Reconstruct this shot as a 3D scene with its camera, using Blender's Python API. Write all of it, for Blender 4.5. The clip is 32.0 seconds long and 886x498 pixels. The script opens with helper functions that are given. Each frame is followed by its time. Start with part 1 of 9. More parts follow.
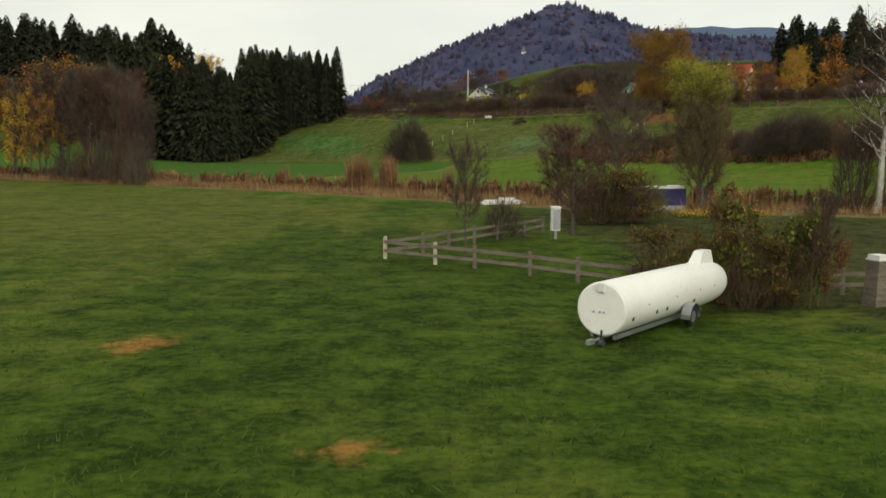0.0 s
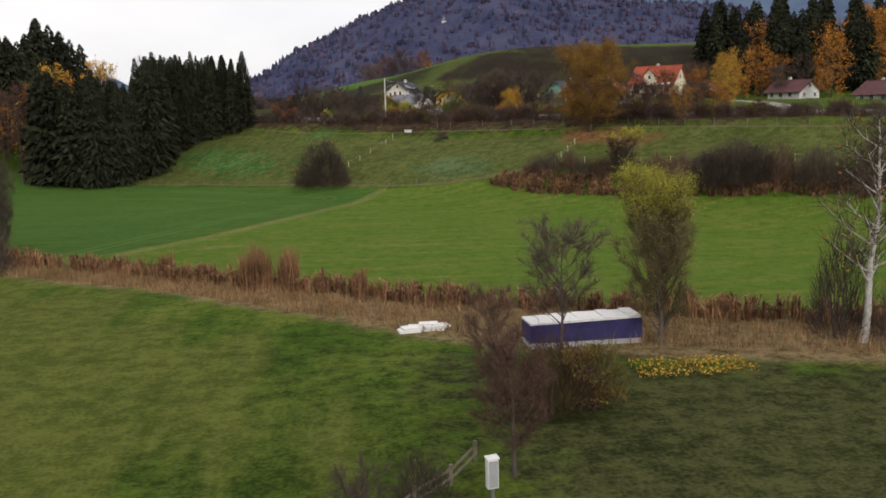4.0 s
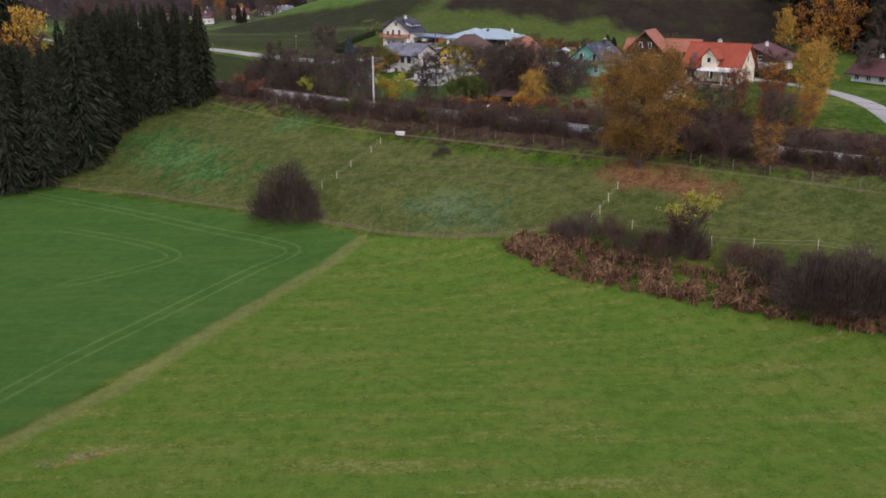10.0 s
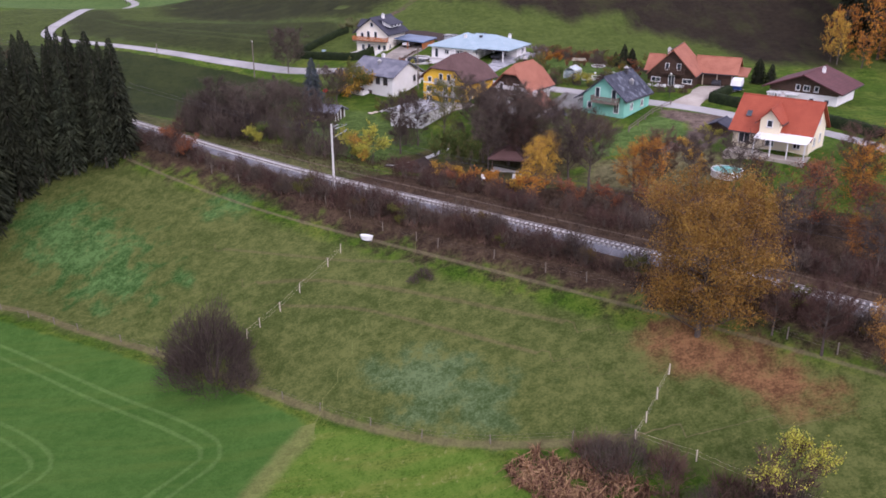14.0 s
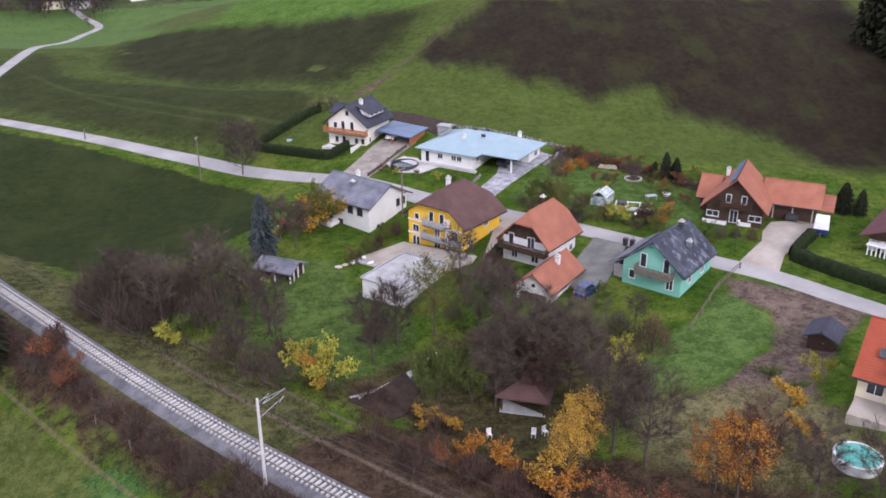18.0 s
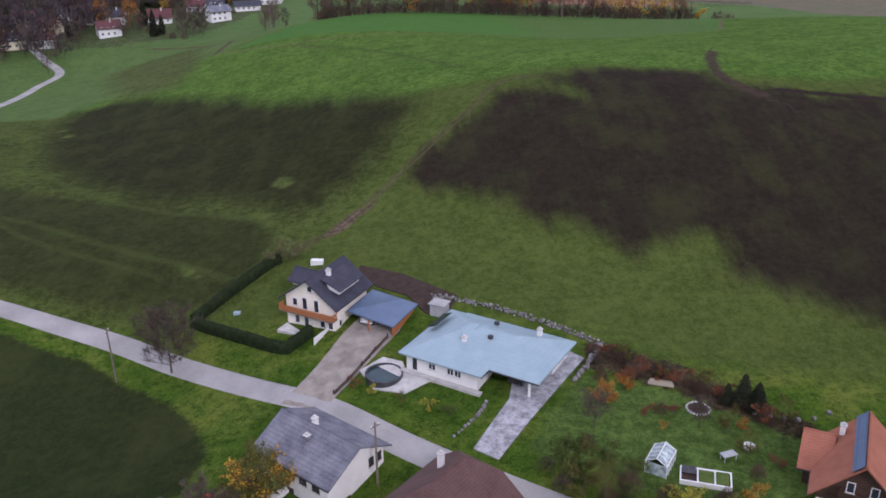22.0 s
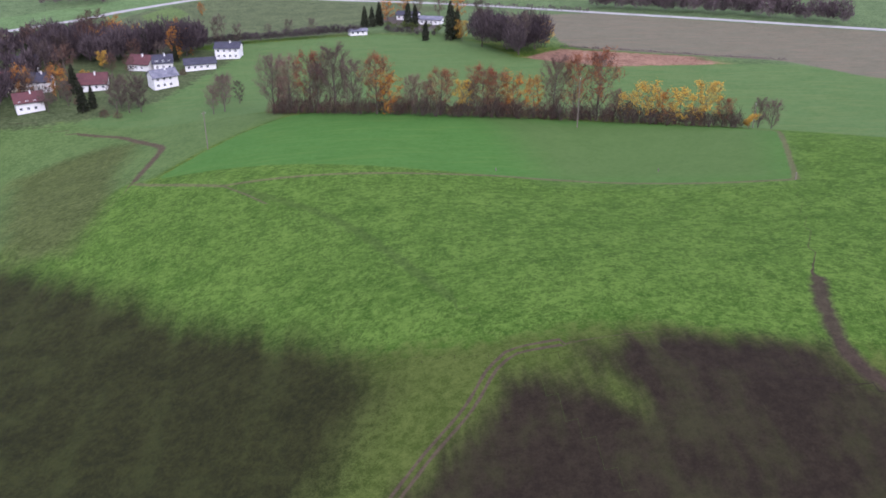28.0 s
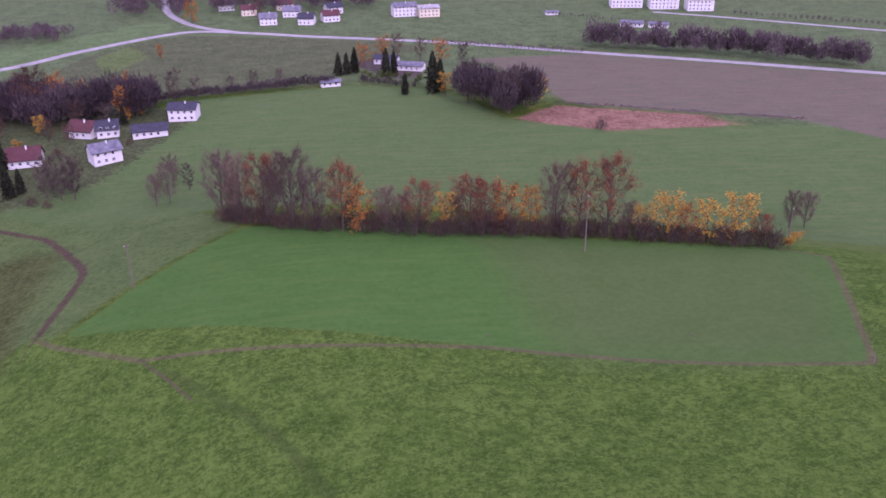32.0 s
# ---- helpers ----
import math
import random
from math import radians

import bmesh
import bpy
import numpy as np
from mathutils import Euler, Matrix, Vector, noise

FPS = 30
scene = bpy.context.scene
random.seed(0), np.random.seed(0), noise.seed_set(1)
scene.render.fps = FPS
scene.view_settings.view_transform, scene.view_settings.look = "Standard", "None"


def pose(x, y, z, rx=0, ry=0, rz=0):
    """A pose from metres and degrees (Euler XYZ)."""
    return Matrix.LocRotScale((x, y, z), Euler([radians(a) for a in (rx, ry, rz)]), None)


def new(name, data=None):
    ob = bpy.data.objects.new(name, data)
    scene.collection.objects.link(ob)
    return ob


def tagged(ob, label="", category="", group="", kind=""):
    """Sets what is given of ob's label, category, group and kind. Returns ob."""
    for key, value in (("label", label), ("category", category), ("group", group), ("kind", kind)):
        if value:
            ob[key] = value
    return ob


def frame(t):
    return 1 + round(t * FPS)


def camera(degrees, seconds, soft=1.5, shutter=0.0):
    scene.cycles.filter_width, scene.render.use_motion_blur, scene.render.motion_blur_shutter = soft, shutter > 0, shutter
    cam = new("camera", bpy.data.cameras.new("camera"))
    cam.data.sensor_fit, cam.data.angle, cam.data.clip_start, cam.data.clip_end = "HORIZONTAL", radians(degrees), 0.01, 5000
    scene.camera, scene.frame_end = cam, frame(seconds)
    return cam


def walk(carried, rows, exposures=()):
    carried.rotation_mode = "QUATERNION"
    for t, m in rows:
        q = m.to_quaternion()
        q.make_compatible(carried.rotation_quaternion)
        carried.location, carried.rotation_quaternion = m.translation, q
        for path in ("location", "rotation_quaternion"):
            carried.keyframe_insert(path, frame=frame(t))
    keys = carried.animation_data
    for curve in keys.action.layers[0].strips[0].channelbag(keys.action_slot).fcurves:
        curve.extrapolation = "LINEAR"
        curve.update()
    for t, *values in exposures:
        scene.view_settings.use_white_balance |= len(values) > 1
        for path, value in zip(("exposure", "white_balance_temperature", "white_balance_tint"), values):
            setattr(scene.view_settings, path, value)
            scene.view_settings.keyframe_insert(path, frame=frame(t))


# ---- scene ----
# camera and its way
cam = camera(54.7, 32.0, soft=1.7)
METRES, EYE, TILT, LEAN, TURN = 340.0, 5.0, -7.0, -0.3, 0.0
ROWS = [
    (0.0, 0.0, 0.0, 0.0, -0.0, 0.0, 0.0),
    (0.5, 0.0003, 0.0026, 0.004, 0.77, -0.97, -0.36),
    (1.0, 0.0005, 0.0059, 0.008, 1.3, -1.47, 0.95),
    (1.5, 0.0008, 0.0098, 0.012, 1.05, -1.08, 2.04),
    (2.0, 0.0013, 0.0141, 0.0161, 0.97, -1.3, 1.84),
    (2.5, 0.0019, 0.0191, 0.0204, 1.0, -1.16, 2.15),
    (3.0, 0.0028, 0.0243, 0.025, 0.5, -2.53, 2.02),
    (3.5, 0.004, 0.0304, 0.03, -2.19, -2.12, 2.32),
    (4.0, 0.0048, 0.0367, 0.0347, -4.83, -2.29, 2.16),
    (4.5, 0.006, 0.0437, 0.0399, -4.61, -3.35, 1.86),
    (6.5, 0.0104, 0.0753, 0.0621, -4.58, -5.13, 1.16),
    (7.0, 0.0118, 0.0844, 0.0682, -4.57, -5.35, 1.46),
    (7.5, 0.0131, 0.0936, 0.0743, -4.49, -6.19, 1.24),
    (8.0, 0.0143, 0.1036, 0.0807, -4.37, -6.3, 1.0),
    (8.5, 0.0157, 0.1138, 0.087, -4.24, -6.31, 1.14),
    (9.0, 0.0169, 0.1244, 0.0929, -4.21, -7.81, 1.09),
    (9.5, 0.0183, 0.1354, 0.0998, -4.13, -9.91, 0.94),
    (10.0, 0.0196, 0.1473, 0.1061, -4.26, -10.49, 0.81),
    (10.5, 0.0212, 0.1599, 0.1127, -4.33, -10.58, 0.57),
    (11.0, 0.023, 0.1731, 0.1193, -4.5, -10.41, 0.84),
    (11.5, 0.0244, 0.1868, 0.1261, -4.5, -10.3, 1.02),
    (12.0, 0.026, 0.2008, 0.1326, -4.45, -11.24, 1.07),
    (12.5, 0.0276, 0.215, 0.1399, -4.51, -12.38, 1.16),
    (13.0, 0.0291, 0.2285, 0.1462, -4.65, -13.08, 0.97),
    (13.5, 0.0307, 0.2437, 0.1531, -4.85, -13.99, 0.93),
    (15.5, 0.0378, 0.3079, 0.1816, -5.04, -15.68, 0.72),
    (16.0, 0.0399, 0.3247, 0.1886, -5.03, -15.51, 0.68),
    (16.5, 0.0419, 0.3416, 0.1961, -5.21, -15.66, 0.86),
    (17.0, 0.0439, 0.3586, 0.2035, -5.09, -15.73, 0.91),
    (17.5, 0.0466, 0.3758, 0.2109, -4.8, -15.79, 0.88),
    (18.0, 0.0485, 0.3929, 0.2183, -4.96, -16.1, 1.0),
    (18.5, 0.0505, 0.4101, 0.2252, -5.17, -16.19, 0.87),
    (19.0, 0.0529, 0.427, 0.2326, -4.99, -16.26, 0.92),
    (19.5, 0.0557, 0.4444, 0.2402, -4.67, -16.27, 0.98),
    (20.0, 0.0578, 0.4618, 0.2476, -4.78, -16.23, 1.0),
    (20.5, 0.0599, 0.4797, 0.2548, -4.82, -16.08, 1.25),
    (21.0, 0.0624, 0.4965, 0.262, -4.8, -16.14, 1.3),
    (21.5, 0.0646, 0.5136, 0.2705, -4.81, -16.41, 1.47),
    (22.0, 0.0664, 0.5307, 0.2778, -4.7, -16.79, 1.36),
    (22.5, 0.0686, 0.548, 0.2851, -4.78, -17.3, 1.43),
    (23.0, 0.0707, 0.5653, 0.2923, -4.78, -17.48, 1.53),
    (23.5, 0.0727, 0.5832, 0.2998, -4.52, -17.53, 1.42),
    (24.0, 0.0744, 0.6011, 0.3073, -4.42, -17.52, 1.17),
    (24.5, 0.0763, 0.6182, 0.3153, -4.8, -17.62, 1.45),
    (25.0, 0.078, 0.6356, 0.3242, -5.14, -17.79, 1.99),
    (25.5, 0.0798, 0.6544, 0.3315, -5.57, -17.35, 2.32),
    (27.5, 0.0882, 0.7279, 0.3615, -5.28, -17.84, 1.18),
    (28.0, 0.0905, 0.7462, 0.3692, -5.39, -17.95, 1.23),
    (28.5, 0.0931, 0.7648, 0.3771, -5.31, -18.01, 1.18),
    (29.0, 0.0954, 0.7835, 0.3846, -5.78, -17.92, 1.53),
    (29.5, 0.0979, 0.8011, 0.392, -6.11, -17.81, 1.51),
    (30.0, 0.1001, 0.8195, 0.399, -6.1, -17.84, 1.34),
    (30.5, 0.1027, 0.8376, 0.4068, -6.02, -18.01, 1.3),
    (31.0, 0.1048, 0.8556, 0.4137, -6.0, -18.13, 1.17),
    (31.5, 0.1078, 0.8739, 0.4207, -6.07, -18.15, 1.2),
    (32.0, 0.1103, 0.8916, 0.4279, -6.41, -18.03, 1.45),
]
EXPOSURES = [(0.0, 0.25, 7500, 2), (1.0, 0.32, 7500, 2), (2.0, 0.25, 7300, 4), (4.0, 0.38, 6900, 14), (7.0, 0.6, 6500, 16), (9.0, 0.4, 6300, 18), (10.0, 0.48, 6250, 24), (11.0, 0.6, 6050, 31), (12.0, 0.72, 5950, 38), (16.0, 1.03, 5920, 28), (18.0, 0.98, 5940, 26), (20.0, 0.64, 5890, 27), (21.0, 0.5, 5820, 28), (22.0, 0.46, 5793, 28), (23.0, 0.38, 5766, 26), (24.0, 0.62, 5740, 26), (25.0, 1.02, 5740, 26), (28.0, 1.14, 5620, 32), (29.0, 1.12, 5840, 39), (30.0, 0.92, 5720, 44), (31.0, 0.8, 5690, 57), (32.0, 0.76, 5590, 71)]
walk(cam, [(t, pose(0, 0, EYE, TILT, LEAN, TURN) @ pose(METRES * x, METRES * y, METRES * z, 90 + pitch, roll, yaw)) for t, x, y, z, yaw, pitch, roll in ROWS], EXPOSURES)

# overcast sky and a weak, wide sun
SUN_ELEV, SUN_TURN = 34.0, 200.0
world = bpy.data.worlds.new("overcast")
scene.world = world
world.use_nodes = True
wn, wl = world.node_tree.nodes, world.node_tree.links
wn.clear()
sky = wn.new("ShaderNodeTexSky")
sky.sky_type, sky.sun_disc = "NISHITA", False
sky.sun_elevation, sky.sun_rotation = radians(SUN_ELEV), radians(SUN_TURN)
wcoord, wmap = wn.new("ShaderNodeTexCoord"), wn.new("ShaderNodeMapping")
wmap.inputs["Scale"].default_value = (1.0, 1.0, 3.0)
cloud = wn.new("ShaderNodeTexNoise")
cloud.inputs["Scale"].default_value, cloud.inputs["Detail"].default_value = 2.2, 6.0
ramp = wn.new("ShaderNodeValToRGB")
ramp.color_ramp.elements[0].position, ramp.color_ramp.elements[1].position = 0.3, 0.75
ramp.color_ramp.elements[0].color, ramp.color_ramp.elements[1].color = (6.3, 6.6, 7.1, 1), (8.6, 8.7, 8.9, 1)
wmix = wn.new("ShaderNodeMixRGB")
wmix.inputs[0].default_value = 0.88
wback, wout = wn.new("ShaderNodeBackground"), wn.new("ShaderNodeOutputWorld")
wback.inputs["Strength"].default_value = 0.10
wl.new(wcoord.outputs["Generated"], wmap.inputs["Vector"])
wl.new(wmap.outputs["Vector"], cloud.inputs["Vector"])
wl.new(cloud.outputs[0], ramp.inputs[0])
wl.new(sky.outputs[0], wmix.inputs[1])
wl.new(ramp.outputs[0], wmix.inputs[2])
wl.new(wmix.outputs[0], wback.inputs[0])
wl.new(wback.outputs[0], wout.inputs[0])
sun = new("sun", bpy.data.lights.new("sun", "SUN"))
sun.data.energy, sun.data.angle, sun.data.color = 1.0, radians(14), (1.0, 0.95, 0.88)
sun.matrix_world = pose(0, 0, 60, 90 - SUN_ELEV, 0, SUN_TURN - 180)

# ---- materials ----
def tree_of(name):
    m = bpy.data.materials.new(name)
    m.use_nodes = True
    nt = m.node_tree
    return m, nt, nt.nodes["Principled BSDF"]


def link(nt, a, b):
    nt.links.new(a, b)


def noise_node(nt, scale, detail=4.0, rough=0.6, vec=None, stretch=None, turn=0.0):
    if vec is None:
        vec = nt.nodes.new("ShaderNodeTexCoord").outputs["Object"]
    if stretch:
        mp = nt.nodes.new("ShaderNodeMapping")
        mp.inputs["Scale"].default_value = stretch
        mp.inputs["Rotation"].default_value = (0, 0, radians(turn))
        link(nt, vec, mp.inputs["Vector"])
        vec = mp.outputs["Vector"]
    n = nt.nodes.new("ShaderNodeTexNoise")
    n.inputs["Scale"].default_value, n.inputs["Detail"].default_value, n.inputs["Roughness"].default_value = scale, detail, rough
    link(nt, vec, n.inputs["Vector"])
    return n.outputs[0]


def math_node(nt, op, a, b=None, c=None):
    n = nt.nodes.new("ShaderNodeMath")
    n.operation = op
    for i, v in enumerate((a, b, c)):
        if v is None:
            continue
        if isinstance(v, (int, float)):
            n.inputs[i].default_value = v
        else:
            link(nt, v, n.inputs[i])
    return n.outputs[0]


def rerange(nt, v, a, b, c=0.0, d=1.0, smooth=True):
    n = nt.nodes.new("ShaderNodeMapRange")
    n.interpolation_type = "SMOOTHSTEP" if smooth else "LINEAR"
    link(nt, v, n.inputs[0])
    for i, k in enumerate((a, b, c, d)):
        n.inputs[i + 1].default_value = k
    return n.outputs[0]


def mix_col(nt, f, a, b):
    n = nt.nodes.new("ShaderNodeMixRGB")
    for i, v in enumerate((f, a, b)):
        if isinstance(v, (int, float)):
            n.inputs[i].default_value = v
        elif isinstance(v, tuple):
            n.inputs[i].default_value = (*v, 1.0)
        else:
            link(nt, v, n.inputs[i])
    return n.outputs[0]


def bump(nt, bsdf, height, strength, dist):
    b = nt.nodes.new("ShaderNodeBump")
    b.inputs["Strength"].default_value, b.inputs["Distance"].default_value = strength, dist
    link(nt, height, b.inputs["Height"])
    link(nt, b.outputs[0], bsdf.inputs["Normal"])


def surface(name, a, b, rough=0.7, scale=1.0, fine=14.0, metal=0.0, bumps=0.3, dist=0.02, each=0.0, island=0.0, spec=0.3, stretch=None):
    """A weathered surface between two colours: blotches, grain and relief; each / island: how far single pieces differ in brightness."""
    m, nt, bs = tree_of(name)
    big, small = noise_node(nt, scale, 5.0, stretch=stretch), noise_node(nt, fine, 3.0)
    f = math_node(nt, "ADD", math_node(nt, "MULTIPLY", big, 0.65), math_node(nt, "MULTIPLY", small, 0.35))
    col = mix_col(nt, rerange(nt, f, 0.32, 0.68), a, b)
    for amount, node, out in ((each, "ShaderNodeObjectInfo", "Random"), (island, "ShaderNodeNewGeometry", "Random Per Island")):
        if amount:
            r = nt.nodes.new(node).outputs[out]
            hsv = nt.nodes.new("ShaderNodeHueSaturation")
            link(nt, rerange(nt, r, 0, 1, 1 - amount, 1 + amount, False), hsv.inputs["Value"])
            link(nt, rerange(nt, r, 0, 1, 0.5 - 0.03 * amount, 0.5 + 0.03 * amount, False), hsv.inputs["Hue"])
            link(nt, col, hsv.inputs["Color"])
            col = hsv.outputs[0]
    link(nt, col, bs.inputs["Base Color"])
    link(nt, rerange(nt, small, 0.2, 0.8, max(0.05, rough - 0.1), min(1.0, rough + 0.1)), bs.inputs["Roughness"])
    bs.inputs["Metallic"].default_value = metal
    bs.inputs["Specular IOR Level"].default_value = spec
    if bumps:
        bump(nt, bs, f, bumps, dist)
    return m


def roofing(name, a, b, course=0.35, across=0.25, rough=0.75, depth=0.03, lines=0.35, worn=0.0):
    """Roof covering in courses along the slope, streaked by weather."""
    m, nt, bs = tree_of(name)
    obj = nt.nodes.new("ShaderNodeTexCoord").outputs["Object"]
    sep = nt.nodes.new("ShaderNodeSeparateXYZ")
    link(nt, obj, sep.inputs[0])
    rowv = math_node(nt, "FRACT", math_node(nt, "DIVIDE", sep.outputs[2], course * 0.6))
    colv = math_node(nt, "FRACT", math_node(nt, "DIVIDE", math_node(nt, "ADD", sep.outputs[0], sep.outputs[1]), across))
    gap = math_node(nt, "MULTIPLY", rerange(nt, rowv, 0.0, 0.25), math_node(nt, "ADD", 0.75, math_node(nt, "MULTIPLY", rerange(nt, colv, 0.0, 0.2), 0.25)))
    blot, grain = noise_node(nt, 0.45, 5.0), noise_node(nt, 9.0, 3.0)
    f = math_node(nt, "ADD", math_node(nt, "MULTIPLY", blot, 0.6), math_node(nt, "MULTIPLY", grain, 0.4))
    col = mix_col(nt, rerange(nt, f, 0.3, 0.7), a, b)
    if worn:
        col = mix_col(nt, rerange(nt, noise_node(nt, 0.9, 5.0, 0.7, obj), 0.52, 0.64, 0.0, worn), col, (0.38, 0.42, 0.47))
    col = mix_col(nt, rerange(nt, gap, 0.0, 1.0, lines, 0.0), col, tuple(0.35 * k for k in a))
    link(nt, col, bs.inputs["Base Color"])
    bs.inputs["Roughness"].default_value = rough
    bs.inputs["Specular IOR Level"].default_value = 0.25
    bump(nt, bs, math_node(nt, "ADD", gap, math_node(nt, "MULTIPLY", grain, 0.3)), 0.5, depth)
    return m


def glass(name, tint=(0.02, 0.025, 0.03)):
    m, nt, bs = tree_of(name)
    link(nt, mix_col(nt, rerange(nt, noise_node(nt, 1.2), 0.35, 0.65), tint, tuple(2.5 * k for k in tint)), bs.inputs["Base Color"])
    bs.inputs["Roughness"].default_value, bs.inputs["Specular IOR Level"].default_value = 0.08, 0.6
    return m


M = {}
M["bark"] = surface("bark", (0.07, 0.055, 0.045), (0.13, 0.105, 0.085), 0.9, 2.0, 20.0, bumps=0.6, dist=0.03, each=0.25)
M["birch_bark"] = surface("birch_bark", (0.30, 0.28, 0.25), (0.62, 0.60, 0.55), 0.8, 3.0, 12.0)
M["twig"] = surface("twig", (0.056, 0.042, 0.034), (0.120, 0.092, 0.074), 0.95, 0.6, 5.0, bumps=0, each=0.3, island=0.3, spec=0.1)
M["twig_red"] = surface("twig_red", (0.072, 0.043, 0.034), (0.140, 0.084, 0.062), 0.95, 0.6, 5.0, bumps=0, each=0.25, island=0.3, spec=0.1)
M["twig_olive"] = surface("twig_olive", (0.075, 0.07, 0.025), (0.15, 0.13, 0.04), 0.95, 0.6, 5.0, bumps=0, each=0.25, island=0.3, spec=0.1)
M["needle"] = surface("needle", (0.015, 0.019, 0.012), (0.038, 0.042, 0.022), 0.9, 0.5, 4.0, bumps=0, each=0.3, island=0.35, spec=0.12)
M["needle_blue"] = surface("needle_blue", (0.035, 0.045, 0.05), (0.085, 0.10, 0.105), 0.9, 0.5, 4.0, bumps=0, island=0.3, spec=0.12)
for key, a, b in (("gold", (0.40, 0.225, 0.03), (0.62, 0.38, 0.055)), ("orange", (0.34, 0.13, 0.02), (0.50, 0.22, 0.03)),
                  ("ochre", (0.22, 0.11, 0.03), (0.36, 0.18, 0.04)), ("lime", (0.27, 0.26, 0.035), (0.46, 0.42, 0.06)),
                  ("russet", (0.17, 0.06, 0.03), (0.27, 0.10, 0.04)), ("olive", (0.07, 0.08, 0.02), (0.15, 0.14, 0.03)),
                  ("green", (0.05, 0.085, 0.02), (0.10, 0.14, 0.03)), ("sage", (0.16, 0.17, 0.09), (0.25, 0.25, 0.13)), ("olive_brown", (0.085, 0.058, 0.016), (0.19, 0.135, 0.03))):
    M[key] = surface("leaf_" + key, a, b, 0.85, 0.5, 4.0, bumps=0, each=0.12, island=0.3, spec=0.15)
M["reed"] = surface("reed", (0.17, 0.10, 0.05), (0.36, 0.23, 0.12), 0.95, 0.25, 3.0, bumps=0, island=0.4, spec=0.1)
M["grass_blade"] = surface("grass_blade", (0.034, 0.062, 0.012), (0.092, 0.125, 0.030), 0.9, 0.2, 3.0, bumps=0, island=0.4, spec=0.15)
M["hedge"] = surface("hedge_leaf", (0.009, 0.015, 0.007), (0.026, 0.036, 0.014), 0.9, 1.2, 7.0, bumps=0.6, dist=0.1, island=0.3, spec=0.06)
M["white_wall"] = surface("white_render", (0.66, 0.65, 0.62), (0.80, 0.79, 0.76), 0.85, 0.4, 18.0, bumps=0.15, dist=0.01)
M["pale_wall"] = surface("off_white_render", (0.74, 0.69, 0.57), (0.84, 0.80, 0.70), 0.85, 0.4, 18.0, bumps=0.15, dist=0.01)
M["cream_wall"] = surface("cream_render", (0.72, 0.64, 0.45), (0.82, 0.75, 0.56), 0.85, 0.4, 18.0, bumps=0.15, dist=0.01)
M["yellow_wall"] = surface("yellow_render", (0.78, 0.46, 0.03), (0.88, 0.55, 0.06), 0.85, 0.4, 18.0, bumps=0.15, dist=0.01)
M["green_wall"] = surface("green_render", (0.16, 0.45, 0.35), (0.24, 0.55, 0.43), 0.85, 0.4, 18.0, bumps=0.15, dist=0.01)
M["grey_wall"] = surface("grey_render", (0.35, 0.34, 0.33), (0.50, 0.49, 0.47), 0.85, 0.5, 18.0, bumps=0.15, dist=0.01)
M["blue_plinth"] = surface("blue_plinth", (0.16, 0.20, 0.42), (0.25, 0.29, 0.5), 0.8, 0.6, 18.0, bumps=0.15, dist=0.01)
M["dark_wood"] = surface("dark_timber", (0.035, 0.02, 0.013), (0.085, 0.05, 0.032), 0.75, 1.5, 16.0, stretch=(1, 1, 6), bumps=0.3)
M["red_wood"] = surface("stained_timber", (0.32, 0.11, 0.035), (0.45, 0.17, 0.06), 0.7, 1.5, 16.0, stretch=(1, 1, 6), bumps=0.3)
M["old_wood"] = surface("weathered_timber", (0.10, 0.085, 0.065), (0.24, 0.20, 0.16), 0.9, 1.5, 16.0, stretch=(1, 1, 5), bumps=0.4)
M["pale_wood"] = surface("pale_timber", (0.40, 0.34, 0.25), (0.6, 0.53, 0.42), 0.85, 1.5, 16.0, bumps=0.3)
M["white_paint"] = surface("white_paint", (0.70, 0.70, 0.68), (0.82, 0.82, 0.80), 0.5, 0.7, 12.0, bumps=0.1, dist=0.005)
M["gelcoat"] = surface("white_gelcoat", (0.80, 0.80, 0.77), (0.90, 0.90, 0.87), 0.35, 0.5, 9.0, bumps=0.05, dist=0.004, spec=0.5)
M["grey_paint"] = surface("grey_paint", (0.30, 0.31, 0.32), (0.42, 0.43, 0.44), 0.5, 0.8, 12.0, bumps=0.1)
M["steel"] = surface("galvanised_steel", (0.30, 0.31, 0.32), (0.48, 0.49, 0.5), 0.45, 1.5, 16.0, metal=0.8, bumps=0.1)
M["rail_steel"] = surface("rail_steel", (0.20, 0.17, 0.15), (0.38, 0.35, 0.33), 0.4, 1.5, 16.0, metal=0.7, bumps=0.1)
M["dark_metal"] = surface("dark_metal", (0.03, 0.03, 0.035), (0.07, 0.07, 0.075), 0.5, 1.5, 16.0, bumps=0.1)
M["rubber"] = surface("rubber", (0.015, 0.015, 0.015), (0.035, 0.035, 0.035), 0.85, 3.0, 20.0)
M["blue_tarp"] = surface("blue_sheet", (0.018, 0.014, 0.062), (0.036, 0.030, 0.115), 0.6, 0.8, 6.0, bumps=0.5, dist=0.05)
M["blue_car"] = surface("blue_car_paint", (0.014, 0.03, 0.11), (0.022, 0.045, 0.16), 0.25, 0.8, 6.0, bumps=0, spec=0.6)
M["white_car"] = surface("white_car_paint", (0.70, 0.70, 0.70), (0.80, 0.80, 0.80), 0.25, 0.8, 6.0, bumps=0, spec=0.6)
M["red_plastic"] = surface("red_plastic", (0.5, 0.04, 0.03), (0.65, 0.07, 0.05), 0.5, 1.0, 9.0, bumps=0.1)
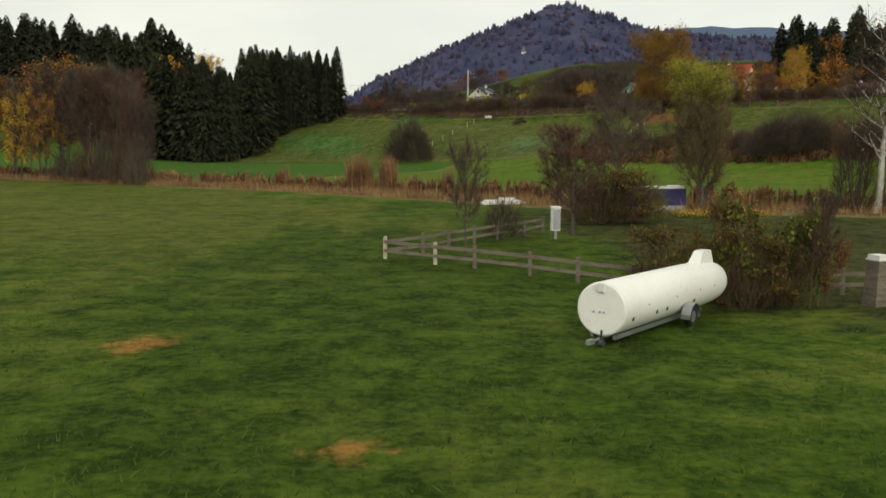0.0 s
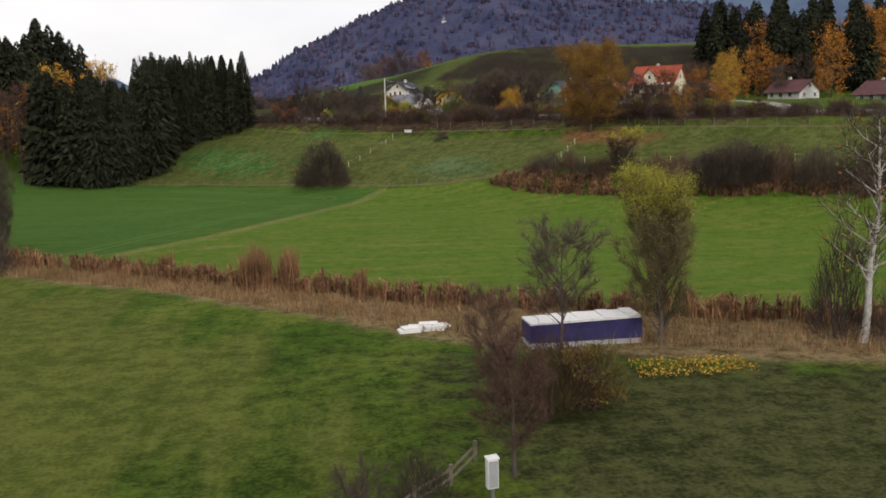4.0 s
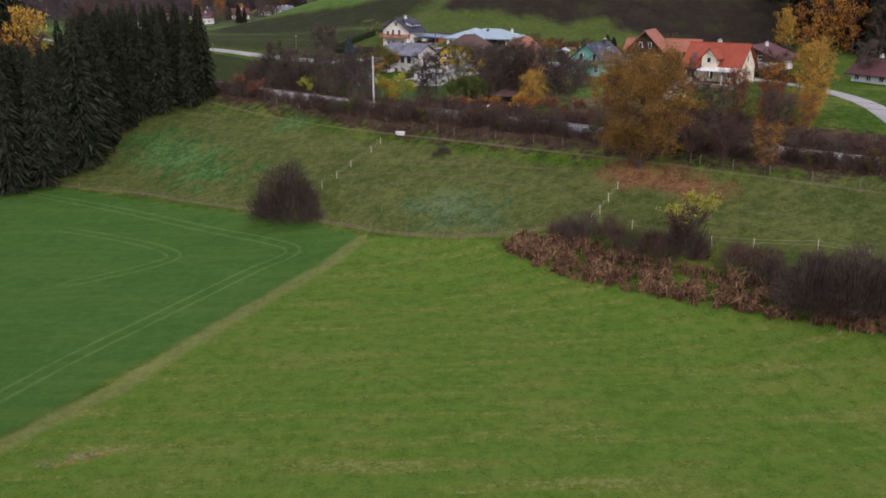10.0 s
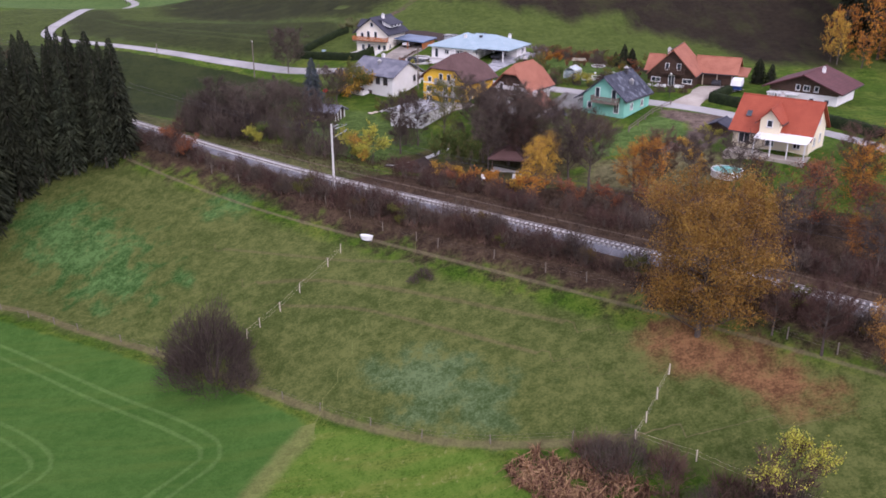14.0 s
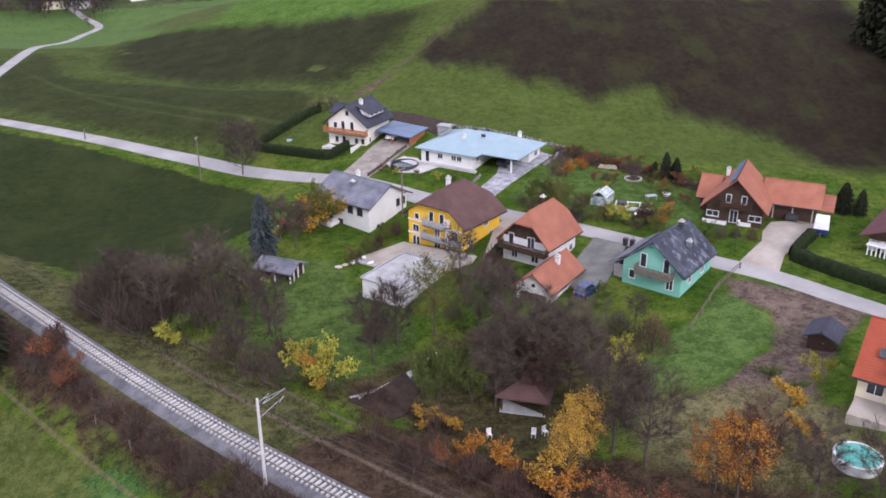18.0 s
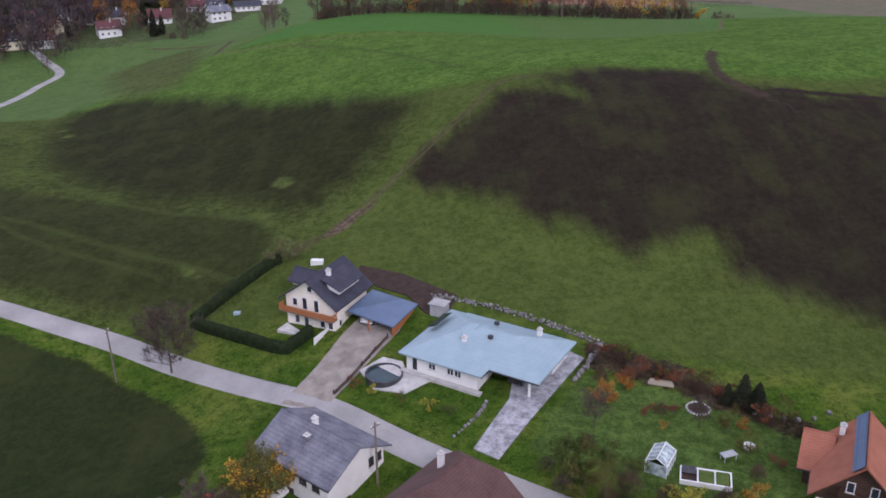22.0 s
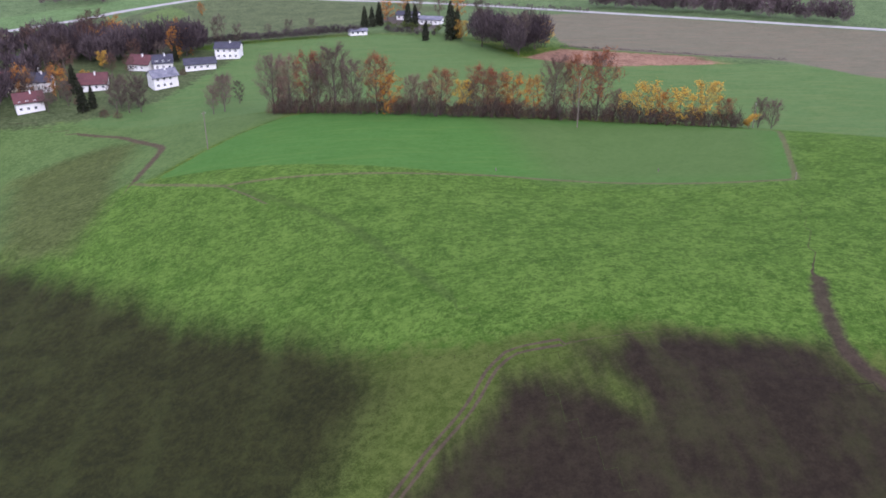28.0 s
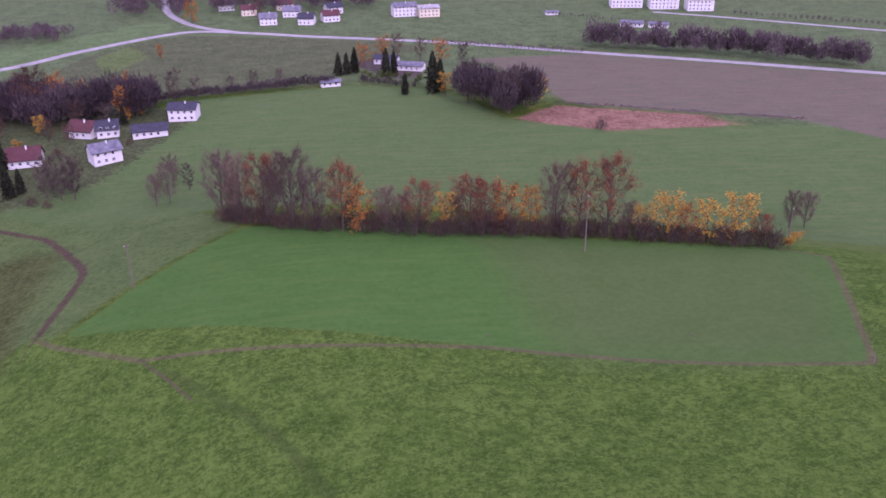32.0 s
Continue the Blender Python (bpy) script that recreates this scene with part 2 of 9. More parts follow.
M["blue_plastic"] = surface("blue_plastic", (0.02, 0.35, 0.70), (0.04, 0.45, 0.80), 0.4, 1.0, 9.0, bumps=0.05)
M["roof_dark"] = roofing("slate_roof", (0.035, 0.035, 0.05), (0.065, 0.065, 0.085), 0.35, 0.3)
M["roof_worn"] = roofing("worn_slate_roof", (0.024, 0.026, 0.04), (0.085, 0.092, 0.115), 0.35, 0.3, worn=0.3)
M["roof_blue"] = roofing("blue_sheet_roof", (0.25, 0.345, 0.385), (0.32, 0.415, 0.455), 0.4, 0.5, 0.5, 0.008, 0.08)
M["roof_grey"] = roofing("fibre_cement_roof", (0.085, 0.088, 0.115), (0.25, 0.25, 0.28), 0.4, 0.4, 0.85)
M["roof_brown"] = roofing("brown_tile_roof", (0.085, 0.045, 0.04), (0.14, 0.08, 0.07), 0.35, 0.3)
M["roof_orange"] = roofing("orange_tile_roof", (0.27, 0.098, 0.060), (0.40, 0.158, 0.097), 0.35, 0.3)
M["roof_red"] = roofing("red_tile_roof", (0.27, 0.054, 0.028), (0.385, 0.090, 0.045), 0.35, 0.3)
M["roof_maroon"] = roofing("maroon_tile_roof", (0.082, 0.034, 0.036), (0.138, 0.054, 0.053), 0.35, 0.3)
M["sheet_blue"] = roofing("blue_metal_sheet", (0.085, 0.125, 0.20), (0.125, 0.175, 0.265), 1.0, 0.6, 0.4, 0.01)
M["flat_roof"] = surface("flat_roof_felt", (0.27, 0.27, 0.265), (0.44, 0.43, 0.415), 0.8, 0.5, 8.0)
M["glass"] = glass("window_glass")
M["greenhouse_glass"] = glass("greenhouse_glass", (0.20, 0.24, 0.24))
M["asphalt"] = surface("grey_asphalt", (0.25, 0.24, 0.23), (0.385, 0.37, 0.355), 0.9, 0.15, 6.0, bumps=0.3)
M["tarmac"] = surface("old_tarmac", (0.105, 0.105, 0.095), (0.20, 0.195, 0.175), 0.95, 0.4, 8.0, bumps=0.4, dist=0.02)
M["gravel"] = surface("pale_gravel", (0.19, 0.165, 0.14), (0.36, 0.32, 0.275), 0.95, 0.5, 9.0, bumps=0.6, dist=0.03)
M["paving"] = surface("pale_paving", (0.30, 0.26, 0.215), (0.45, 0.40, 0.335), 0.9, 0.4, 7.0, bumps=0.3)
M["cobble"] = surface("cobbles", (0.16, 0.16, 0.17), (0.46, 0.46, 0.48), 0.9, 0.9, 3.5, bumps=0.7, dist=0.05)
M["ballast"] = surface("track_ballast", (0.080, 0.080, 0.088), (0.195, 0.19, 0.20), 0.95, 0.7, 9.0, bumps=0.8, dist=0.06)
M["concrete"] = surface("concrete", (0.40, 0.39, 0.37), (0.60, 0.58, 0.55), 0.9, 1.0, 14.0, bumps=0.3, each=0.12)
M["stone"] = surface("field_stone", (0.085, 0.08, 0.08), (0.22, 0.21, 0.20), 0.9, 0.8, 8.0, each=0.3, island=0.35, bumps=0.6, dist=0.05)
M["water"] = surface("pool_water", (0.022, 0.048, 0.058), (0.035, 0.065, 0.075), 0.12, 0.5, 5.0, bumps=0.05, dist=0.01, spec=0.35)
M["pool_cover"] = surface("pool_cover", (0.08, 0.34, 0.29), (0.13, 0.44, 0.38), 0.4, 0.7, 6.0, bumps=0.1)
M["soil_bed"] = surface("bed_soil", (0.026, 0.017, 0.013), (0.06, 0.038, 0.028), 0.95, 1.0, 8.0, bumps=0.7, dist=0.05)
# dark forest colour shifted to blue to paint in the haze of distance
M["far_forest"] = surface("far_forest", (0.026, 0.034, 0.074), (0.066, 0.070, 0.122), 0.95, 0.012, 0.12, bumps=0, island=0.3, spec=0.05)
# ridge colour with the blue of distant haze painted in
M["far_haze"] = surface("hazy_ridge", (0.075, 0.11, 0.18), (0.105, 0.15, 0.22), 0.95, 0.003, 0.03, bumps=0, spec=0.0)

# ---- ground: one sheet to the horizon ----
KNOT_V = np.array([-9000, 100, 112, 124, 135, 147, 154, 162, 175, 200, 230, 330, 9000.0])
KNOT_Z = np.array([0, 0, 0, 1.2, 5.7, 10.0, 13.2, 13.0, 11.6, 14.6, 16.0, 10.4, 10.4])
HILL = (27.22, 132.41, 404.1, 208.32, 100.5, -3.75, 4.39)
SWELLS = [(9.0, 47.1, 350.5, 37.3), (-7.5, 88.2, 460.3, 49.8), (4.2, 62.7, 632.3, 106.7), (-9.2, -101.5, 520.9, 53.1),
          (4.2, 144.0, 396.0, 36.0), (-4.5, -16.8, 290.4, 20.0), (15.0, -120.0, 268.0, 36.0), (-0.5, 9.6, 28.6, 3.6), (-2.0, 17.0, 261.0, 10.0), (3.5, 66.0, 202.6, 10.0)]
VX, VY = 0.678, 0.735


def ground_z(x, y):
    """Height of the ground: a valley floor, the railway bank parallel to it, the village shelf and the hill behind."""
    x, y = np.asarray(x, float), np.asarray(y, float)
    v = np.clip(VX * x + VY * y, -8999, 8999)
    d = np.diff(KNOT_Z) / np.diff(KNOT_V)
    m = np.zeros_like(KNOT_Z)
    m[1:-1] = np.where(d[:-1] * d[1:] > 0, 2 * d[:-1] * d[1:] / (d[:-1] + d[1:] + 1e-12), 0)
    i = np.clip(np.searchsorted(KNOT_V, v) - 1, 0, len(KNOT_V) - 2)
    h = KNOT_V[i + 1] - KNOT_V[i]
    s = (v - KNOT_V[i]) / h
    z = (1 + 2 * s) * (1 - s) ** 2 * KNOT_Z[i] + s * (1 - s) ** 2 * h * m[i] + s * s * (3 - 2 * s) * KNOT_Z[i + 1] + s * s * (s - 1) * h * m[i + 1]
    a0, x0, y0, sx, sy, r, p = HILL
    a, b = (x - x0) * math.cos(r) + (y - y0) * math.sin(r), -(x - x0) * math.sin(r) + (y - y0) * math.cos(r)
    w = np.clip((v - 205) / 60, 0, 1)
    z = z + a0 * w * w * (3 - 2 * w) * np.exp(-((a / sx) ** 2 + (b / sy) ** 2) ** (p / 2))
    for k, bx, by, sd in SWELLS:
        z = z + k * np.exp(-((x - bx) ** 2 + (y - by) ** 2) / (2 * sd * sd))
    return z


def gz(x, y):
    return float(ground_z(x, y))


def grown(a, b, step, low, high, rate=1.16):
    mid = list(np.arange(a, b + step * 0.5, step))
    lo, hi, s = [], [], step
    x = a
    while x > low:
        s *= rate
        x -= s
        lo.append(x)
    x, s = b, step
    while x < high:
        s *= rate
        x += s
        hi.append(x)
    return np.array(lo[::-1] + mid + hi)


def area_dist(px, py, poly):
    """Signed distance to a closed outline, negative inside."""
    best, inside = np.full(px.shape, 1e9), np.zeros(px.shape, bool)
    for (ax, ay), (bx, by) in zip(poly, poly[1:] + poly[:1]):
        dx, dy = bx - ax, by - ay
        t = np.clip(((px - ax) * dx + (py - ay) * dy) / (dx * dx + dy * dy), 0, 1)
        best = np.minimum(best, np.hypot(px - ax - t * dx, py - ay - t * dy))
        inside ^= ((ay > py) != (by > py)) & (px < (bx - ax) * (py - ay) / (by - ay + 1e-12) + ax)
    return np.clip(np.where(inside, -best, best), -60, 60)


def line_dist(px, py, pts):
    """Signed distance to a line, large beyond its ends."""
    best, sign, last = np.full(px.shape, 1e9), np.ones(px.shape), len(pts) - 2
    for k, ((ax, ay), (bx, by)) in enumerate(zip(pts, pts[1:])):
        dx, dy = bx - ax, by - ay
        free = ((px - ax) * dx + (py - ay) * dy) / (dx * dx + dy * dy)
        t = np.clip(free, 0, 1)
        d = np.hypot(px - ax - t * dx, py - ay - t * dy)
        d = np.where(((k == 0) & (free < 0)) | ((k == last) & (free > 1)), d + 3000, d)
        side = np.where((px - ax) * dy - (py - ay) * dx > 0, 1.0, -1.0)
        sign = np.where(d < best, side, sign)
        best = np.minimum(best, d)
    return np.clip(best * sign, -4000, 4000)


def smooth_line(pts, step=2.0):
    """A Catmull-Rom line through pts, at even steps."""
    p = [Vector(q) for q in pts]
    p = [2 * p[0] - p[1]] + p + [2 * p[-1] - p[-2]]
    out = []
    for a, b, c, d in zip(p, p[1:], p[2:], p[3:]):
        n = max(1, int((c - b).length / step))
        for i in range(n):
            t = i / n
            out.append(0.5 * (2 * b + (c - a) * t + (2 * a - 5 * b + 4 * c - d) * t * t + (3 * b - a - 3 * c + d) * t ** 3))
    return [tuple(q) for q in out] + [tuple(p[-2])]


RAIL = smooth_line([(-110, 322), (-70, 284), (-30.5, 244), (-9, 221.7), (5, 208.2), (26, 190), (40, 177.8), (50.5, 168.6), (75, 146), (120, 103), (190, 35)], 1.0)
ROAD = smooth_line([(-175, 655), (-135, 598), (-116, 568), (-103, 546), (-105, 522), (-100, 470), (-88, 412), (-83.5, 385), (-80, 354), (-72, 337), (-60, 328), (-43.5, 318.5), (-30.5, 312), (-17, 305), (-5.8, 297), (5.5, 288.6), (14.6, 282.2),
                    (24.4, 273.2), (36.6, 263), (48.8, 253.8), (61.5, 243), (67.5, 237.8), (72.5, 231.6), (80, 221.5), (86, 208), (88.5, 194.5), (86, 174), (85, 150), (92, 120), (112, 85)], 2.0)

# name, outline, two colours, edge softness, edge raggedness
AREAS = [
    # far grass, made paler and bluer to paint distance haze into it
    ("far_plain", [(-900, 690), (-200, 700), (-60, 740), (100, 700), (240, 600), (1200, 300), (1500, 1600), (-1200, 1600)],
     (0.072, 0.116, 0.044), (0.112, 0.160, 0.066), 20.0, 6.0),
    ("ditch", [(-90, 138), (-60, 113), (-32, 97.5), (-16, 88), (-8, 81.5), (3, 71.5), (10, 66), (18, 63), (31, 59.5), (60, 49), (150, 10), (150, 25), (60, 62), (35, 71.5), (26, 75.5), (12, 80), (2.6, 85), (-10, 94.3), (-29, 106.2), (-60, 126), (-90, 150)],
     (0.130, 0.095, 0.045), (0.240, 0.175, 0.090), 1.0, 1.6),
    ("lush_meadow", [(-15, 56), (-3, 66), (6, 61), (9, 46), (8, 30), (2, 12), (-9, 12), (-13, 30)],
     (0.027, 0.052, 0.007), (0.062, 0.096, 0.014), 10.0, 16.0),
    ("rough_meadow", [(5, 66), (12, 63.4), (24, 61), (35, 58), (60, 47), (70, 20), (16, 20), (10.5, 30), (9, 40), (6, 52)],
     (0.026, 0.036, 0.010), (0.072, 0.076, 0.026), 3.0, 6.0),
    ("field_one", [(-27.6, 109), (4.6, 166.4), (13, 161.6), (20, 158), (25, 150.5), (39, 137.5), (55, 124), (110, 86), (150, 27), (60, 64), (35, 73), (26, 77), (12, 81.3), (2.6, 86.3), (-10, 95.5)],
     (0.063, 0.124, 0.014), (0.106, 0.163, 0.025), 0.5, 0.5),
    ("field_two", [(-28.2, 109.4), (4.0, 167.0), (-3, 172.8), (-14, 180.5), (-43.5, 199.5), (-80, 221), (-150, 230), (-170, 180), (-62, 128)],
     (0.040, 0.097, 0.016), (0.063, 0.129, 0.025), 0.4, 0.4),
    ("dry_patch", [(-20.6, 112.6), (-17.4, 112.8), (-13.4, 114.4), (-13.8, 115.4), (-17.6, 114.0), (-20.2, 113.6)],
     (0.130, 0.130, 0.046), (0.235, 0.215, 0.095), 0.4, 0.9),
    ("pale_meadow", [(-70, 130), (-40, 105), (-31, 92), (-18, 84), (-8, 72), (-5, 54), (-9, 36), (-14, 32), (-40, 40), (-90, 90)],
     (0.060, 0.082, 0.013), (0.122, 0.140, 0.030), 6.0, 20.0),
    ("pasture", [(-75, 219), (-43.5, 201), (-28, 191), (-14, 182.5), (-3, 173.6), (4, 168), (7, 166.2), (14.7, 161.3), (20.7, 158.5), (30, 155), (54, 138), (75, 118), (85, 125), (62, 149), (46, 160), (33, 170), (10, 190), (-14, 214), (-50, 250)],
     (0.052, 0.074, 0.016), (0.112, 0.126, 0.036), 1.0, 1.5),
    ("scrub", [(-14, 216.5), (-60, 262), (-62, 276), (-30, 252), (-5, 228), (12, 213), (22, 215), (33, 209), (49.5, 204.7), (60.6, 193.7), (84, 176), (125, 130), (110, 112), (62, 149), (46, 162), (33, 172.5), (10, 192.5)],
     (0.040, 0.026, 0.018), (0.078, 0.052, 0.032), 1.6, 3.0),
    ("verge", [(-62, 268), (-40, 250), (-12, 222), (4, 207), (12, 213), (4, 226), (-10, 238), (-34, 262), (-58, 282)],
     (0.040, 0.046, 0.016), (0.098, 0.098, 0.036), 1.2, 2.4),
    ("hill_slope", [(-120, 335), (-60, 325), (0, 303), (30, 303), (60, 285), (130, 268), (165, 330), (155, 385), (60, 374), (30, 384), (-30, 414), (-75, 484), (-110, 470)],
     (0.049, 0.074, 0.014), (0.082, 0.108, 0.024), 4.0, 3.0),
    ("west_slope", [(-130, 340), (-88, 334), (-55, 326), (-20, 308), (-4, 306), (8, 322), (20, 343), (27, 352), (30, 362), (10, 384), (-30, 408), (-66, 434), (-100, 440), (-125, 400)],
     (0.040, 0.057, 0.013), (0.068, 0.090, 0.021), 5.0, 3.0),
    ("dark_field", [(-150, 350), (-82, 332), (-60, 322), (-43, 313), (-20, 301), (-7, 290), (-1, 282), (0.9, 277.4), (-1.6, 270.6), (-12, 261.5), (-25, 257.5), (-38, 262), (-70, 296), (-150, 340)],
     (0.018, 0.027, 0.009), (0.033, 0.042, 0.013), 0.7, 1.0),
    ("west_meadow", [(-170, 450), (-175, 575), (-110, 584), (-70, 590), (-44, 594), (-14, 560), (6, 532), (8, 520), (-24, 474), (-28, 466), (-50, 448), (-66, 436), (-100, 440)],
     (0.064, 0.114, 0.030), (0.100, 0.152, 0.046), 2.0, 2.0),
    ("east_meadow", [(122, 420), (142, 478), (138, 494), (160, 520), (232, 520), (300, 470), (320, 350), (200, 330), (150, 345), (112, 372)],
     (0.058, 0.104, 0.020), (0.104, 0.156, 0.036), 4.0, 4.0),
    # greens raised: the brighter light on this slope is put into the colour
    ("meadow_hill", [(-29, 478), (-22, 473), (9, 517), (60, 503), (160, 490), (175, 440), (150, 350), (110, 352), (66, 368), (48, 369), (25, 375), (-30, 410), (-66, 440), (-50, 462)],
     (0.046, 0.100, 0.013), (0.098, 0.166, 0.028), 2.5, 3.0),
    ("mown", [(-63, 424), (-63.5, 441), (-49, 443), (-27, 425), (-7, 405.5), (6.7, 392.5), (19, 384), (27, 374.8), (31.8, 364.5), (27.5, 360), (23.3, 352.5), (20.4, 345.6), (17.6, 342.1), (13.9, 342.2), (12.3, 337.4), (6, 339), (-1.2, 343.9), (-11.7, 349.7), (-22.7, 355), (-36, 366), (-46.3, 377.2), (-56, 391)],
     (0.017, 0.0185, 0.008), (0.033, 0.036, 0.012), 6.0, 3.4),
    ("mown_foot", [(-45.4, 363.6), (-32.9, 356.4), (-21.5, 350.6), (-7.7, 343.6), (-0.2, 336.8), (4.2, 329.7), (4.5, 324.1), (2.2, 319.7), (-0.8, 313.7), (-6.3, 311), (-11.4, 310.8), (-17.2, 312.4), (-28, 316.4), (-40, 323), (-53.3, 331.6), (-72, 346), (-84, 386), (-84, 420), (-74, 404), (-66, 376)],
     (0.022, 0.028, 0.009), (0.042, 0.051, 0.015), 3.0, 2.6),
    ("soil", [(28.2, 340.5), (32.7, 346.7), (37, 351), (42, 355.2), (47.8, 359.6), (52, 361.2), (56, 357.4), (62, 353), (58.4, 358.5), (58.6, 363.4), (67, 365), (75.5, 363.2), (82, 361), (90, 360.2), (92.5, 352), (99, 350.5), (106, 346), (128, 341), (128, 300), (112, 272), (96.8, 279.9), (93.5, 285), (90.9, 289.4), (86.6, 294.6), (80.6, 298.6), (75, 301), (73.8, 304.4), (74.6, 307.7), (74.2, 311.4), (70.6, 312.2), (66.2, 310.8), (63, 309.6), (60, 312), (57.4, 314.6), (53.8, 317.2), (49.4, 319.4), (46.4, 321.4), (43.8, 324.8), (40.6, 327.8), (35.1, 332), (30.1, 335.4), (27, 338.4)],
     (0.019, 0.0145, 0.0105), (0.032, 0.025, 0.016), 3.6, 3.2),
    ("olive_slope", [(-66, 485), (-80, 530), (-60, 545), (-41, 539), (-38, 505), (-33, 475), (-34, 440), (-50, 445)],
     (0.050, 0.070, 0.018), (0.084, 0.106, 0.031), 6.0, 4.0),
    ("sown", [(-22, 473), (9, 519), (60, 504), (133, 488), (141, 480), (121, 430), (60, 448)],
     (0.049, 0.126, 0.023), (0.065, 0.152, 0.032), 0.6, 0.6),
    ("thin_sown", [(66, 500), (132, 486), (138, 480), (119, 433), (72, 444)],
     (0.066, 0.118, 0.030), (0.083, 0.139, 0.039), 9.0, 2.0),
    ("beyond", [(-75, 582), (-62, 640), (-40, 700), (40, 716), (82, 700), (100, 650), (140, 632), (222, 634), (300, 560), (230, 515), (150, 515), (100, 520), (5, 548), (-40, 560)],
     (0.066, 0.124, 0.034), (0.094, 0.154, 0.052), 2.0, 3.0),
    ("hamlet_ground", [(-240, 566), (-110, 582), (-66, 588), (-50, 600), (-40, 625), (-30, 655), (-26, 680), (-50, 694), (-110, 704), (-240, 730)],
     (0.048, 0.068, 0.026), (0.088, 0.112, 0.046), 2.5, 5.0),
    ("reed_patch", [(101, 647), (124, 668), (168, 654), (221, 639), (180, 633), (138, 630)],
     (0.170, 0.095, 0.060), (0.270, 0.160, 0.105), 1.2, 2.0),
    ("stubble", [(100, 770), (166, 776), (230, 744), (304, 708), (420, 640), (380, 560), (245, 606), (222, 640), (126, 671), (131, 706)],
     (0.115, 0.110, 0.070), (0.150, 0.140, 0.092), 1.5, 1.5),
    # these two western fields also carry painted haze: lighter, bluer greens
    ("west_green", [(-123, 729), (-145, 784), (-110, 824), (-62, 872), (-84, 925), (-134, 857), (-190, 800), (-180, 730)],
     (0.090, 0.152, 0.052), (0.118, 0.186, 0.070), 1.5, 1.5),
    ("west_olive", [(-101, 664), (-118, 726), (-106, 818), (-64, 868), (12, 844), (95, 813), (70, 790), (23, 722), (-40, 708)],
     (0.066, 0.090, 0.040), (0.102, 0.124, 0.056), 2.0, 2.0),
    ("west_strip", [(-105, 820), (-88, 842), (-66, 794), (-84, 761)],
     (0.079, 0.124, 0.035), (0.111, 0.159, 0.052), 1.0, 1.0),
    ("farm_yard", [(40.5, 772), (59, 778), (77, 752), (72, 719), (56.5, 729), (43, 749)],
     (0.052, 0.044, 0.038), (0.110, 0.092, 0.078), 1.5, 3.0),
    ("bare_yard", [(61, 237.5), (59.5, 234), (63.3, 229), (60.6, 222.0), (51.6, 215.1), (45.9, 211.6), (51.3, 207.8), (58.1, 209.5), (63.4, 215.7), (69.7, 223.3), (75, 228), (71.5, 231), (66, 236.5)],
     (0.090, 0.064, 0.052), (0.165, 0.122, 0.095), 0.8, 1.6),
    ("dry_slope", [(43, 215.5), (49.8, 214.7), (56.0, 213.8), (59.5, 207.0), (61.4, 200.2), (55.7, 198.4), (47.7, 201.7), (41, 208)],
     (0.095, 0.088, 0.036), (0.185, 0.165, 0.080), 1.6, 2.6),
    ("orchard_floor", [(5, 229), (12, 229.5), (18, 229), (27, 232), (40, 232), (45, 225), (44, 216), (36, 209), (24, 207), (14, 218), (8, 224)],
     (0.042, 0.036, 0.016), (0.090, 0.080, 0.034), 1.6, 3.4),
    ("lawn", [(44, 217), (47, 224), (54, 229), (59.5, 235.2), (62.6, 229), (60.1, 222.1), (51.7, 215.7)],
     (0.056, 0.104, 0.022), (0.094, 0.148, 0.038), 0.6, 0.8),
    ("garden", [(-2.1, 262.7), (3.8, 257.5), (11.9, 254.5), (14.0, 247.2), (20, 237), (21, 230), (12, 222.5), (4, 228), (-3, 238), (-5, 250)],
     (0.046, 0.082, 0.018), (0.084, 0.128, 0.030), 1.0, 2.5),
    ("back_garden", [(38.1, 269.3), (47, 283), (60, 279), (76, 268), (66, 258), (60, 252), (50, 260)],
     (0.051, 0.094, 0.019), (0.085, 0.134, 0.030), 1.0, 1.5),
    ("garden_bank", [(47.5, 285), (50.5, 290), (60, 284.5), (67, 278), (73, 271), (70, 268.5), (63, 274.5), (56, 280.5)],
     (0.030, 0.024, 0.014), (0.075, 0.058, 0.032), 0.8, 1.8),
    ("leaf_litter", [(37, 167), (36, 164), (41, 159), (46.5, 153), (50, 154), (46, 160), (41, 166)],
     (0.130, 0.065, 0.030), (0.220, 0.115, 0.050), 1.8, 2.6),
    ("nettle", [(-42, 221.5), (-36, 222), (-27, 212.6), (-23.2, 207), (-18.3, 198), (-18.6, 194.4), (-24, 195.6), (-30, 202.4), (-38, 211)],
     (0.036, 0.092, 0.018), (0.082, 0.150, 0.044), 2.6, 9.0),
    ("worn_path", [(12.2, 325.2), (14, 327.8), (17, 331.2), (20.4, 334.2), (21.4, 333.2), (18.8, 329.8), (15.8, 326.4), (13.6, 324.4)],
     (0.080, 0.058, 0.040), (0.142, 0.106, 0.072), 0.5, 1.4),
    ("nettle_three", [(-15.1, 196.9), (-13.2, 196.7), (-11.4, 193.5), (-11.8, 192.6), (-14.3, 194.9)],
     (0.036, 0.092, 0.018), (0.082, 0.150, 0.044), 0.8, 1.6),
    ("nettle_two", [(-12.8, 209.6), (-10, 211.2), (-7, 209.6), (-5, 207), (-7.4, 206), (-10.8, 206.6)],
     (0.036, 0.092, 0.018), (0.082, 0.150, 0.044), 1.2, 3.0),
    ("weeds", [(10, 171), (16, 172), (24, 163.5), (22, 160), (14, 164)],
     (0.060, 0.100, 0.028), (0.100, 0.140, 0.060), 2.0, 5.0),
]
